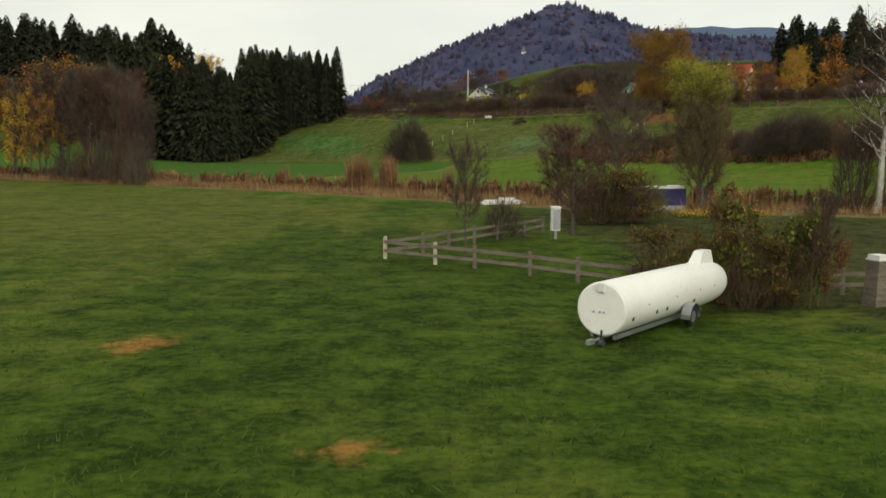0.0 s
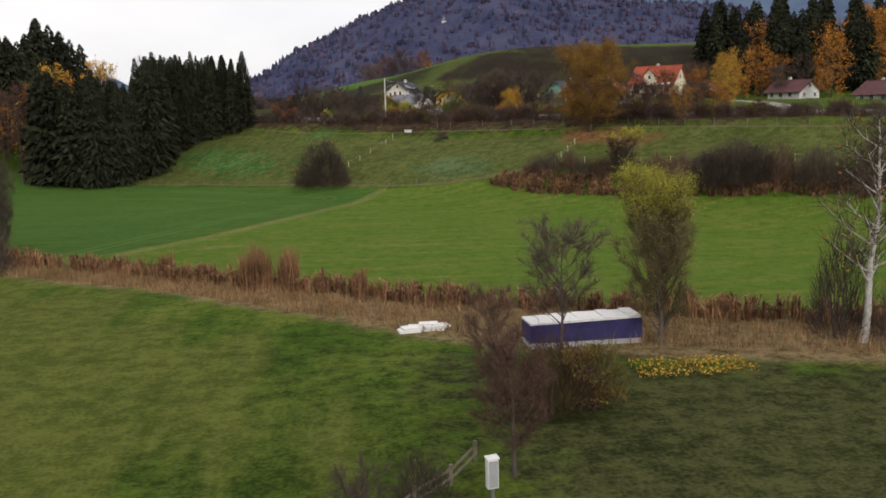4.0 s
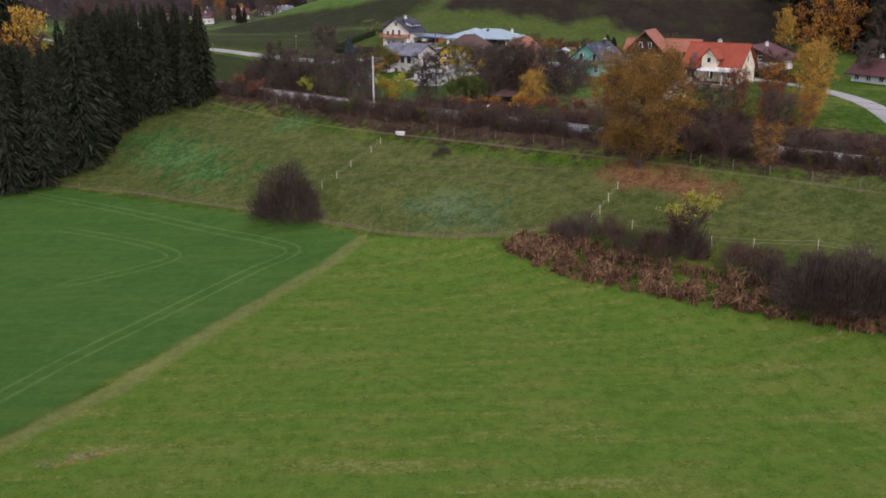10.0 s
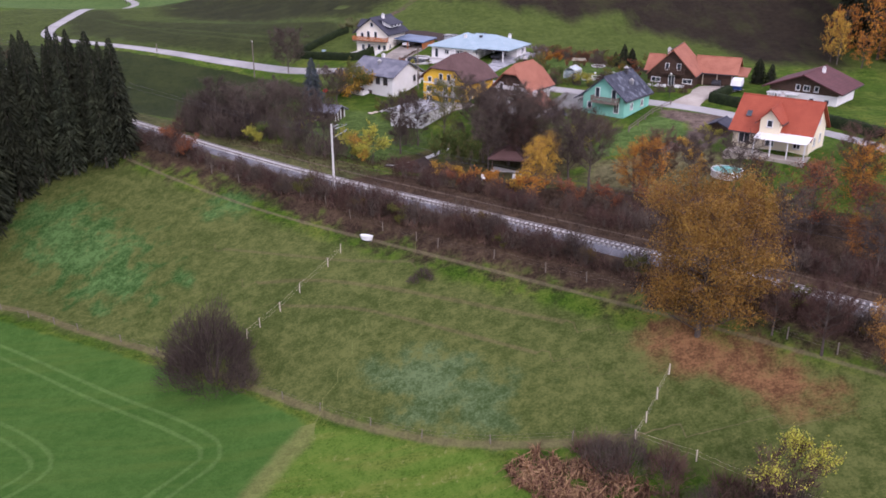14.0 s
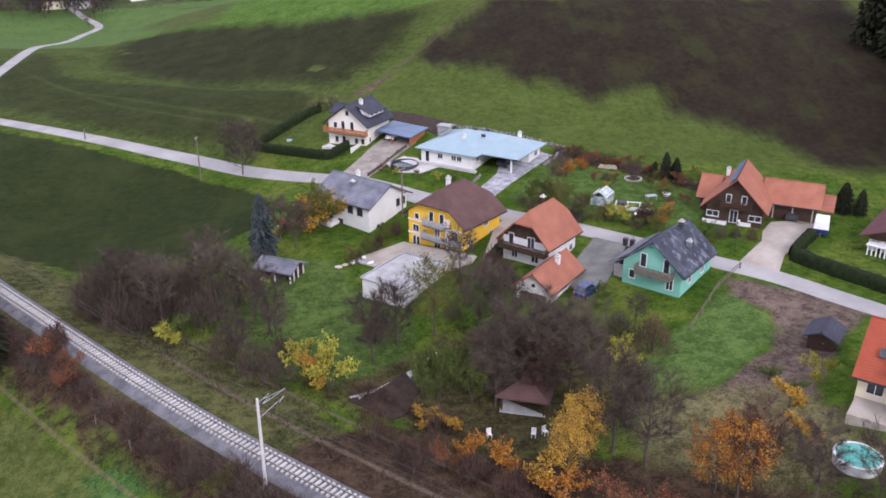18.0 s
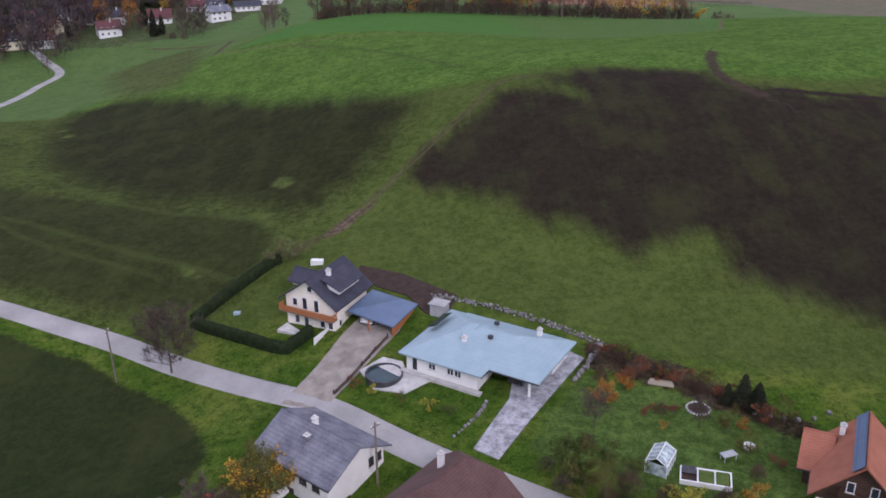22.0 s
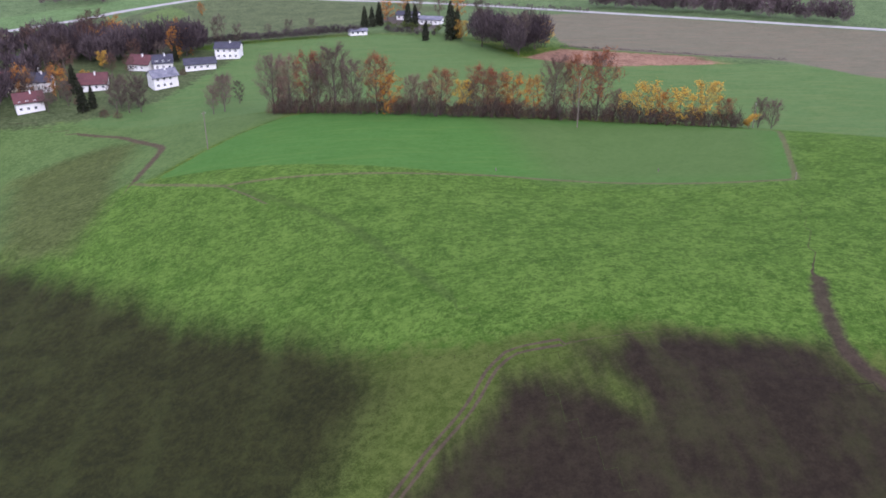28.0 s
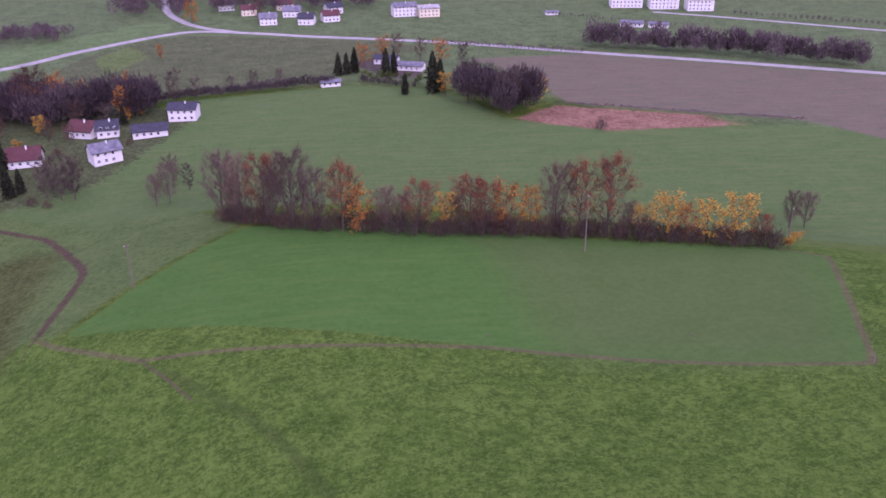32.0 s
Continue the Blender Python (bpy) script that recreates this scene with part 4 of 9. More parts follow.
# ---- railway ----
def railway():
    pts = [Vector((*p, 0)) for p in RAIL]
    zs = np.array([gz(p.x, p.y) for p in pts])
    zs = np.convolve(np.pad(zs, 20, mode="edge"), np.ones(41) / 41, "valid") + 0.05
    rows = []
    sides = []
    for i, p in enumerate(pts):
        t = (pts[min(i + 1, len(pts) - 1)] - pts[max(i - 1, 0)]).normalized()
        sides.append((t, Vector((t.y, -t.x, 0))))
    for p, z, (t, s) in zip(pts, zs, sides):
        rows.append([(p.x + s.x * o, p.y + s.y * o, z + l + (0.04 * noise.noise((p.x * 1.7 + o, p.y * 1.7, o)) if abs(o) < 2.2 else 0)) for o, l in
                     ((-3.1, -1.0), (-2.1, 0.12), (-1.7, 0.36), (-1.2, 0.40), (-0.55, 0.38), (0.1, 0.40), (0.6, 0.36), (1.3, 0.05), (2.9, -1.0))])
    k = len(rows[0])
    ids = np.arange(len(rows) * k).reshape(-1, k)
    q = np.stack([ids[:-1, :-1], ids[1:, :-1], ids[1:, 1:], ids[:-1, 1:]], -1).reshape(-1, 4)
    bed = grid_mesh("ballast_bed", np.array(rows).reshape(-1, 3), q[:, ::-1])
    track = thing("railway_track", Matrix(), "single railway track with concrete sleepers on grey ballast", "railway track")
    part("ballast_bed", bed, M["ballast"], track, "coarse grey stone ballast")
    for side in (-1.05, -0.05):
        sh = Shape()
        verts = []
        for p, z, (t, s) in zip(pts, zs, sides):
            c = p + s * side
            for o, h in ((-0.07, 0.50), (0.07, 0.50), (0.04, 0.68), (-0.04, 0.68)):
                verts.append((c.x + s.x * o, c.y + s.y * o, z + h))
        n = len(pts)
        sh.add(verts, [(i * 4 + a, i * 4 + (a + 1) % 4, i * 4 + 4 + (a + 1) % 4, i * 4 + 4 + a) for i in range(n - 1) for a in range(4)])
        part("rail", sh, M["rail_steel"], track, "worn steel rail")
    sleeper = Shape().add([(-0.87, -0.12, 0), (0.87, -0.12, 0), (0.87, 0.12, 0), (-0.87, 0.12, 0), (-0.85, -0.1, 0.2), (0.85, -0.1, 0.2), (0.85, 0.1, 0.2), (-0.85, 0.1, 0.2)],
                          [(4, 5, 6, 7), (0, 1, 5, 4), (1, 2, 6, 5), (2, 3, 7, 6), (3, 0, 4, 7)]).mesh("sleeper")
    sleeper.materials.append(M["concrete"])
    dist, want, made, rest = 0.0, 0.0, 0, Shape()
    for i in range(1, len(pts)):
        seg = (pts[i] - pts[i - 1]).length
        while want <= dist + seg:
            f = (want - dist) / seg
            p, z = pts[i - 1].lerp(pts[i], f), zs[i - 1] + (zs[i] - zs[i - 1]) * f
            t = sides[i][0]
            p = p - sides[i][1] * 0.55
            m = pose(p.x, p.y, z + 0.36, 0, 0, math.degrees(math.atan2(t.y, t.x)) + 90)
            if -42 < p.x < 72 and made < 300:
                part("sleeper", sleeper, M["concrete"], track, "", m)
                made += 1
            else:
                rest.add([m @ v.co for v in sleeper.vertices], [tuple(f_.vertices) for f_ in sleeper.polygons])
            want += 0.62
        dist += seg
    ob = part("far_sleepers", rest, M["concrete"], track)
    ob["kind"] = "stuff"
    return pts, zs, sides


RAIL_PTS, RAIL_Z, RAIL_SIDE = railway()

# ---- houses ----
SHARED = {}


def shared(key, make, material):
    if key not in SHARED:
        SHARED[key] = make()
        SHARED[key].materials.append(material)
    return SHARED[key]


def frame_mesh(w, h, bar=0.09):
    s = Shape()
    for x0, x1, z0, z1 in ((-w / 2, w / 2, 0, bar), (-w / 2, w / 2, h - bar, h), (-w / 2, -w / 2 + bar, bar, h - bar), (w / 2 - bar, w / 2, bar, h - bar)):
        s.box(x0, x1, -0.07, 0.02, z0, z1)
    if w > 0.95:
        s.box(-0.035, 0.035, -0.06, 0.02, bar, h - bar)
    return s.mesh("window")


def pane_mesh(w, h):
    return Shape().box(-w / 2 + 0.06, w / 2 - 0.06, -0.02, 0.01, 0.06, h - 0.06).mesh("pane")


def side_pose(w, d, side, u, z):
    """A place on one of the four walls; the piece's own -y points outwards."""
    return {"F": pose(u, -d / 2, z), "B": pose(-u, d / 2, z, 0, 0, 180), "R": pose(w / 2, u, z, 0, 0, 90), "L": pose(-w / 2, -u, z, 0, 0, -90)}[side]


def put_window(house, m, w, h, frame="white_paint", sill=True):
    ob = part("window", shared(("frame", w, h, frame), lambda: frame_mesh(w, h), M[frame]), M[frame], house, "", m)
    part("pane", shared(("pane", w, h), lambda: pane_mesh(w, h), M["glass"]), M["glass"], ob)
    if sill and h < 1.8:
        part("sill", shared(("sill", w), lambda: Shape().box(-w / 2 - 0.08, w / 2 + 0.08, -0.14, 0.02, -0.07, -0.005).mesh("sill"), M["concrete"]), M["concrete"], ob)
    return ob


def put_door(house, m, w, h, material, name="door", label=""):
    s = Shape().box(-w / 2, w / 2, -0.05, 0.02, 0, h)
    for i in range(3):
        s.box(-w / 2 + 0.12, w / 2 - 0.12, -0.07, -0.04, 0.15 + i * (h - 0.2) / 3, (i + 1) * (h - 0.2) / 3)
    ob = part(name, s, M[material], house, label, m)
    part("handle", Shape().box(w / 2 - 0.2, w / 2 - 0.1, -0.12, -0.06, h * 0.48, h * 0.52), M["steel"], ob)
    return ob


def put_chimney(house, x, y, z0, z1, material="white_wall", w=0.55):
    z1 -= 0.45
    ob = part("chimney", Shape().box(x - w / 2, x + w / 2, y - w / 2, y + w / 2, z0, z1), M[material], house)
    part("cap", Shape().box(x - w / 2 - 0.08, x + w / 2 + 0.08, y - w / 2 - 0.08, y + w / 2 + 0.08, z1 + 0.002, z1 + 0.1).box(x - 0.16, x + 0.16, y - 0.16, y + 0.16, z1 + 0.1, z1 + 0.35), M["concrete"], ob)


def put_balcony(house, m, w, deep, rail="red_wood", high=0.95, slats=True):
    """A balcony on a wall: slab, posts, boards of the parapet. m: at floor level on the wall."""
    ob = part("balcony", Shape().box(-w / 2, w / 2, -deep, 0.02, -0.16, 0), M["dark_wood" if rail == "dark_wood" else "old_wood"], house, "", m)
    s = Shape()
    for x in np.arange(-w / 2 + 0.06, w / 2, 0.16 if slats else 0.5):
        s.box(x - 0.055, x + 0.055, -deep, -deep + 0.03, 0.08, high)
    for sx in (-1, 1):
        for y in np.arange(-deep + 0.1, 0, 0.2):
            s.box(sx * w / 2 - 0.015, sx * w / 2 + 0.015, y - 0.06, y + 0.06, 0.08, high)
    part("parapet", s, M[rail], ob)
    r = Shape().box(-w / 2 - 0.03, w / 2 + 0.03, -deep - 0.03, -deep + 0.05, high, high + 0.07)
    r.box(-w / 2 - 0.03, -w / 2 + 0.05, -deep + 0.05, 0, high, high + 0.07).box(w / 2 - 0.05, w / 2 + 0.03, -deep + 0.05, 0, high, high + 0.07)
    part("handrail", r, M[rail], ob)
    return ob


def roof_faces(w, d, eave, ridge, over, hf, hb, gable_over=None):
    """Top faces of a roof whose ridge runs along y; hf, hb: how much of the gable's height is hipped in front and at the back."""
    go = over if gable_over is None else gable_over
    slope = (ridge - eave) / (w / 2)
    X, Y, ze = w / 2 + over, d / 2 + go, eave - slope * over
    rise = ridge - ze
    fx, bx = X * hf, X * hb
    A, B, C, D = (-X, -Y, ze), (X, -Y, ze), (X, Y, ze), (-X, Y, ze)
    zf, zb = ridge - rise * hf, ridge - rise * hb
    f1, f2, b1, b2 = (-fx, -Y, zf), (fx, -Y, zf), (bx, Y, zb), (-bx, Y, zb)
    r1, r2 = (0, -Y + fx * 0.95, ridge), (0, Y - bx * 0.95, ridge)
    left, right = [A, f1, r1, r2, b2, D], [B, C, b1, r2, r1, f2]
    clean = lambda p: [q for i, q in enumerate(p) if (Vector(q) - Vector(p[i - 1])).length > 1e-4]
    out = [clean(left)[::-1], clean(right)]
    if hf > 0:
        out.append(clean([f1, f2, r1]))
    if hb > 0:
        out.append(clean([b1, b2, r2]))
    return out


def put_roof(house, w, d, eave, ridge, over, material, hf=0.0, hb=0.0, go=None, thick=0.2, m=None, label="", verge="dark_wood"):
    s = Shape()
    for face in roof_faces(w, d, eave, ridge, over, hf, hb, go):
        s.slab(face, thick)
    ob = part("roof", s, M[material], house, label, m)
    rise = ridge + 0.03
    go_ = over if go is None else go
    slope = (ridge - eave) / (w / 2)
    full = ridge - eave + slope * over
    y0, y1 = -d / 2 - go_ + (w / 2 + over) * hf * 0.95, d / 2 + go_ - (w / 2 + over) * hb * 0.95
    part("ridge_cap", Shape().tube([(0, y0, rise - 0.06), (0, y1, rise - 0.06)], [0.12, 0.12], 6), M[material], ob)
    ze = eave - slope * over
    for sx in (-1, 1):
        g = Shape().box(sx * (w / 2 + over) - 0.07, sx * (w / 2 + over) + 0.07, -d / 2 - go_, d / 2 + go_, ze - thick - 0.02, ze - 0.06)
        part("gutter", g, M["dark_metal"], ob)
    return ob


def wall_shape(w, d, eave, ridge, hf=0.0, hb=0.0, low=-2.0, drop=0.16):
    """Walls with gables, closed to under the roof."""
    s = Shape()
    e, r = eave - drop, ridge - drop
    fx, bx = w / 2 * hf, w / 2 * hb
    zf, zb = r - (r - e) * hf, r - (r - e) * hb
    front = [(-w / 2, -d / 2, low), (w / 2, -d / 2, low), (w / 2, -d / 2, e), (fx, -d / 2, zf), (-fx, -d / 2, zf), (-w / 2, -d / 2, e)]
    back = [(-w / 2, d / 2, low), (w / 2, d / 2, low), (w / 2, d / 2, e), (bx, d / 2, zb), (-bx, d / 2, zb), (-w / 2, d / 2, e)]
    return s.add(front + back, [(0, 1, 2, 3, 4, 5), (11, 10, 9, 8, 7, 6), (1, 7, 8, 2), (6, 0, 5, 11)])


def corner_pose(x, y, turn, w, d, base):
    """The middle of a plan whose front right corner stands at x, y."""
    return pose(x, y, base, 0, 0, turn) @ pose(-w / 2, d / 2, 0)


def house(label, right_front, turn, w, d, base, eave, ridge, walls, roof, over=0.7, hf=0.0, hb=0.0, go=None, windows=(), doors=(), balconies=(), chimneys=(), plinth=None, upper=None, name="house", frame="white_paint", group="village houses"):
    h = thing(name, corner_pose(*right_front, turn, w, d, base), label, "house", group)
    part("wall", wall_shape(w, d, eave, ridge, hf, hb), M[walls], h)
    put_roof(h, w, d, eave, ridge, over, roof, hf, hb, go)
    if plinth:
        part("plinth", Shape().box(-w / 2 - 0.04, w / 2 + 0.04, -d / 2 - 0.04, d / 2 + 0.04, -2.0, plinth[1]), M[plinth[0]], h)
    if upper:
        mat_, z0 = upper
        k = max(0.0, z0)
        s = wall_shape(w + 0.1, d + 0.1, eave, ridge, hf, hb, low=k, drop=0.2)
        s.f.append((0, 6, 7, 1))
        part("cladding", s, M[mat_], h, "dark timber cladding of the upper storey")
    for side, u, z, ww, hh in windows:
        put_window(h, side_pose(w + (0.1 if upper and z > upper[1] else 0), d + (0.1 if upper and z > upper[1] else 0), side, u, z), ww, hh, frame)
    for side, u, z, ww, hh, mat_ in doors:
        put_door(h, side_pose(w, d, side, u, z), ww, hh, mat_)
    for side, u, z, ww, deep, rail in balconies:
        put_balcony(h, side_pose(w, d, side, u, z), ww, deep, rail)
    for x, y, z0, z1, mat_ in chimneys:
        put_chimney(h, x, y, z0, z1, mat_)
    return h


# white house with a slate roof, timber balcony and carport
h1 = house("cream two-storey house with dark slate roof and wooden balcony", (15.54, 298.31), -32, 8.4, 8.4, 16.9, 4.6, 7.7, "pale_wall", "roof_dark", 0.75, hf=0.0,
           windows=[("F", -2.6, 3.0, 0.9, 1.2), ("F", -0.9, 2.6, 0.9, 2.0), ("F", 1.1, 2.6, 0.9, 2.0), ("F", -2.4, 0.2, 0.9, 1.3), ("F", -0.8, -0.3, 0.9, 2.0), ("F", 2.0, 0.4, 0.9, 1.2), ("F", 3.4, 0.4, 0.9, 1.2), ("F", 0.1, 5.6, 0.9, 1.0), ("R", -3.0, 0.6, 0.7, 1.1), ("R", 0.5, 0.6, 0.7, 1.1)],
           doors=[("R", 3.0, 0.0, 1.0, 2.1, "white_paint")], balconies=[("F", 0.0, 2.4, 9.2, 1.3, "red_wood")], chimneys=[(1.4, -1.2, 5.5, 8.6, "white_wall")])
dorm = part("dormer", Shape().add([(2.4, -2.6, 5.9), (2.4, 2.6, 5.9), (4.0, 2.6, 5.4), (4.0, -2.6, 5.4), (4.0, -2.6, 6.2), (4.0, 2.6, 6.2), (1.6, 2.6, 7.2), (1.6, -2.6, 7.2)],
                                  [(3, 2, 5, 4), (0, 3, 4, 7), (1, 6, 5, 2), (4, 5, 6, 7)]), M["white_wall"], h1)
part("dormer_roof", Shape().slab([(4.5, -3.0, 6.15), (4.5, 3.0, 6.15), (1.3, 3.0, 7.45), (1.3, -3.0, 7.45)], 0.15), M["roof_dark"], dorm)
for u in (-1.6, 0.0, 1.6):
    put_window(h1, pose(4.0, u, 5.45, 0, 0, 90), 0.9, 0.7, sill=False)
wing = part("side_dormer", wall_shape(3.2, 4.6, 5.5, 6.6, low=4.4), M["white_wall"], h1, "", pose(-3.0, 0.6, 0, 0, 0, -90))
put_roof(wing, 3.2, 4.6, 5.5, 6.6, 0.5, "roof_dark")
part("terrace", Shape().box(-4.4, 1.4, -6.6, -4.25, -2.2, -0.25), M["concrete"], h1, "pale concrete terrace")
part("outer_stairs", Shape().box(3.0, 4.2, -6.0, -4.25, -2.4, 0.0).box(3.0, 4.2, -6.9, -6.0, -2.4, -0.5).box(3.0, 4.2, -7.8, -6.9, -2.4, -1.0).box(2.85, 3.0, -7.8, -4.25, -2.4, 0.7), M["white_wall"], h1)
h1b = thing("carport", pose(15.9, 298.2, 17.0, 0, 0, -29), "open carport with blue-grey metal roof and orange timber wall", "carport")
part("roof", Shape().slab([(0.6, 1.6, 3.0), (8.6, 0.4, 2.7), (8.9, 7.6, 2.9), (0.9, 8.6, 3.2)], 0.22), M["sheet_blue"], h1b)
part("side_wall", Shape().box(8.2, 8.4, 0.9, 7.2, -1.0, 2.4), M["red_wood"], h1b, "orange stained boards")
part("back_wall", Shape().box(1.2, 8.2, 7.2, 7.4, -1.0, 2.6), M["red_wood"], h1b)
for x, y in ((4.4, 1.0), (8.3, 0.8)):
    part("post", Shape().box(x - 0.08, x + 0.08, y - 0.08, y + 0.08, -1.0, 2.55), M["red_wood"], h1b)

# bungalow with a pale blue hipped roof
h2 = thing("bungalow", pose(25.1, 287.0, 17.5, 0, 0, -35.5), "white bungalow with pale blue hipped metal roof", "house", "village houses")
part("wall", Shape().box(0, 10.4, 0, 12.0, -1.5, 2.9), M["white_wall"], h2)
part("wall", Shape().box(10.4, 17.3, 9.0, 12.2, -1.5, 2.9).box(14.6, 17.3, 7.6, 9.0, -1.5, 2.9), M["white_wall"], h2)
part("terrace_edge", Shape().box(-0.6, 11.2, -0.8, 0.0, -1.5, 0.05), M["concrete"], h2)
put_roof(h2, 10.7, 12.2, 2.9, 4.9, 0.75, "roof_blue", 0.999, 0.999, m=pose(5.3, 6.1, 0))
put_roof(h2, 10.4, 15.0, 2.9, 4.85, 0.75, "roof_blue", 0.999, 0.999, m=pose(9.95, 7.25, 0, 0, 0, 90))
for u, ww, hh, z in ((1.3, 0.9, 2.0, 0.1), (3.9, 1.1, 1.0, 1.0), (6.6, 1.0, 1.0, 1.0), (7.7, 1.0, 1.0, 1.0)):
    put_window(h2, pose(u, 0, z), ww, hh)
put_window(h2, pose(10.4, 1.6, 1.0, 0, 0, 90), 1.0, 1.0)
put_window(h2, pose(17.3, 10.4, 0.9, 0, 0, 90), 1.2, 1.1)
part("post", Shape().box(16.5, 16.75, 2.0, 2.25, -1.5, 2.7), M["white_paint"], h2, "white carport post")
put_chimney(h2, 6.6, 3.6, 3.5, 5.2, "white_wall")
put_chimney(h2, 14.0, 10.6, 3.4, 5.0, "white_wall")
part("solar_panel", Shape().slab([(-0.1, 5.2, 3.62), (1.3, 5.2, 4.2), (1.3, 9.6, 4.2), (-0.1, 9.6, 3.62)], 0.06), M["glass"], h2, "dark solar collector on the roof")
for x, y in ((9.0, 5.5), (8.0, 9.2)):
    part("skylight", Shape().box(x, x + 0.6, y, y + 0.4, 4.3, 4.75), M["dark_metal"], h2)

# white house with a grey fibre-cement roof
h3 = house("white house with weathered grey fibre cement roof", (21.65, 271.40), 47.5, 9.0, 10.8, 12.9, 4.6, 6.9, "white_wall", "roof_grey", 0.6, go=0.8,
           windows=[("F", 2.4, 2.6, 0.8, 1.2), ("F", 3.7, 2.6, 0.8, 1.2), ("F", -2.4, 0.4, 0.7, 0.5), ("F", -1.5, 0.4, 0.7, 0.5), ("F", 2.6, 0.5, 0.9, 0.4), ("L", -3.7, 2.5, 1.2, 1.4), ("L", -2.3, 2.5, 1.2, 1.4), ("L", -0.3, 2.5, 1.1, 1.8), ("L", 1.6, 2.5, 1.1, 1.4), ("L", 3.6, 2.5, 1.1, 1.4)],
           doors=[("L", -3.4, -0.9, 2.2, 2.1, "dark_wood"), ("L", -0.6, -0.9, 1.0, 2.0, "dark_wood")], chimneys=[(0.3, 1.0, 6.2, 8.0, "white_wall"), (-1.6, 0.4, 5.6, 7.0, "steel")], frame="dark_wood")
part("porch_wall", Shape().box(-6.6, -4.6, 0.8, 4.0, -2.0, 0.8), M["white_wall"], h3)

# yellow three-storey house with a half-hipped brown roof
h4 = house("yellow three-storey house with brown tiled half-hipped roof", (28.78, 252.94), -43, 10.0, 9.1, 13.1, 5.55, 9.4, "yellow_wall", "roof_brown", 0.85, hf=0.5, hb=0.5, go=0.7,
           windows=[("F", -3.4, 4.3, 0.9, 1.0), ("F", -3.6, 2.3, 1.2, 1.2), ("F", -3.9, 0.2, 0.7, 1.5), ("F", -3.2, 0.2, 0.7, 1.5), ("F", -0.7, 4.35, 0.9, 1.8), ("F", 1.2, 4.35, 0.9, 1.8), ("F", 0.4, 2.2, 1.0, 1.8), ("F", 3.5, 2.3, 1.3, 1.7), ("F", 0.4, 0.0, 1.2, 1.9), ("R", 1.0, 3.6, 1.1, 1.2), ("R", -2.8, 1.4, 1.1, 1.1), ("R", 2.4, 1.4, 1.1, 1.1)],
           balconies=[("F", 0.3, 4.2, 3.6, 1.2, "grey_paint"), ("F", 1.5, 2.1, 6.6, 1.2, "grey_paint")], chimneys=[(-2.2, 1.4, 6.9, 9.8, "white_wall")])
for z in (1.95, 4.0):
    part("string_course", Shape().box(-5.06, 5.06, -4.61, -4.5, z, z + 0.22), M["white_paint"], h4)
part("white_panel", Shape().box(1.85, 2.6, -4.61, -4.56, 0.3, 5.5), M["white_paint"], h4, "white rendered wall strip")

# chalet with an orange roof and dark balcony, and its garage
h5 = house("white chalet with orange half-hipped roof and dark timber balcony", (39.09, 244.47), -42, 6.9, 7.7, 14.6, 4.2, 7.8, "white_wall", "roof_orange", 0.7, hf=0.35, hb=0.35, go=0.8,
           windows=[("F", -2.2, 2.75, 0.9, 1.7), ("F", 0.9, 2.75, 1.2, 1.7), ("F", -1.6, 0.9, 1.0, 1.1), ("F", 1.6, 0.9, 1.2, 1.1), ("R", -1.0, 1.0, 1.0, 1.1), ("R", 2.6, 1.0, 1.0, 1.1), ("R", 1.2, 2.7, 0.8, 0.9)],
           balconies=[("F", 0.0, 2.5, 7.4, 1.2, "dark_wood")], chimneys=[(-1.2, 2.4, 6.2, 8.4, "dark_wood")], plinth=("blue_plinth", 0.15), upper=("dark_wood", 4.1))
h6 = house("low garage with orange tiled roof", (37.6, 234.9), -38, 4.7, 8.8, 14.0, 2.5, 4.4, "white_wall", "roof_orange", 0.5, windows=[("F", 0.0, 2.3, 0.7, 0.7), ("R", 0.0, 1.0, 1.0, 0.8)],
           doors=[("F", 0.0, -0.6, 3.6, 2.2, "dark_wood")], chimneys=[(0.6, 1.0, 3.4, 5.2, "white_wall")], name="garage", group="outbuildings")
h7 = thing("flat_garage", corner_pose(19.8, 238.9, -38, 6.6, 9.2, 12.8), "white flat-roofed garage with a pale felt roof", "garage", "outbuildings")
part("wall", Shape().box(-3.3, 3.3, -4.7, 4.7, -2.0, 2.7), M["white_wall"], h7)
part("roof", Shape().box(-3.5, 3.5, -4.9, 4.9, 2.7, 2.86), M["flat_roof"], h7)
part("parapet", Shape().box(-3.5, 3.5, 4.7, 4.9, 2.863, 3.0).box(-3.5, -3.3, -4.9, 4.69, 2.863, 3.0), M["steel"], h7)
put_door(h7, pose(1.2, -4.7, -0.2), 2.4, 2.1, "white_paint", "garage_door")

# mint green house under a slate roof
h8 = house("mint green house with dark slate roof and balcony", (53.63, 234.05), -43, 7.8, 9.6, 15.0, 3.7, 6.9, "green_wall", "roof_worn", 0.6, go=0.55,
           windows=[("F", -1.2, 3.1, 0.9, 1.9), ("F", 1.9, 2.9, 0.9, 2.0), ("F", 2.5, 0.9, 1.0, 1.9), ("F", -2.6, 1.2, 0.9, 1.2), ("R", -2.0, 1.3, 1.0, 1.2), ("R", 2.0, 1.3, 1.0, 1.2)],
           balconies=[("F", 0.6, 2.7, 4.8, 1.4, "old_wood")], chimneys=[(0.4, 2.2, 6.0, 7.9, "dark_metal"), (2.4, 0.5, 5.0, 6.2, "steel")])
part("lean_to", Shape().box(-5.6, -3.95, -3.8, 3.6, -2.0, 2.2), M["grey_wall"], h8, "grey lean-to shed")
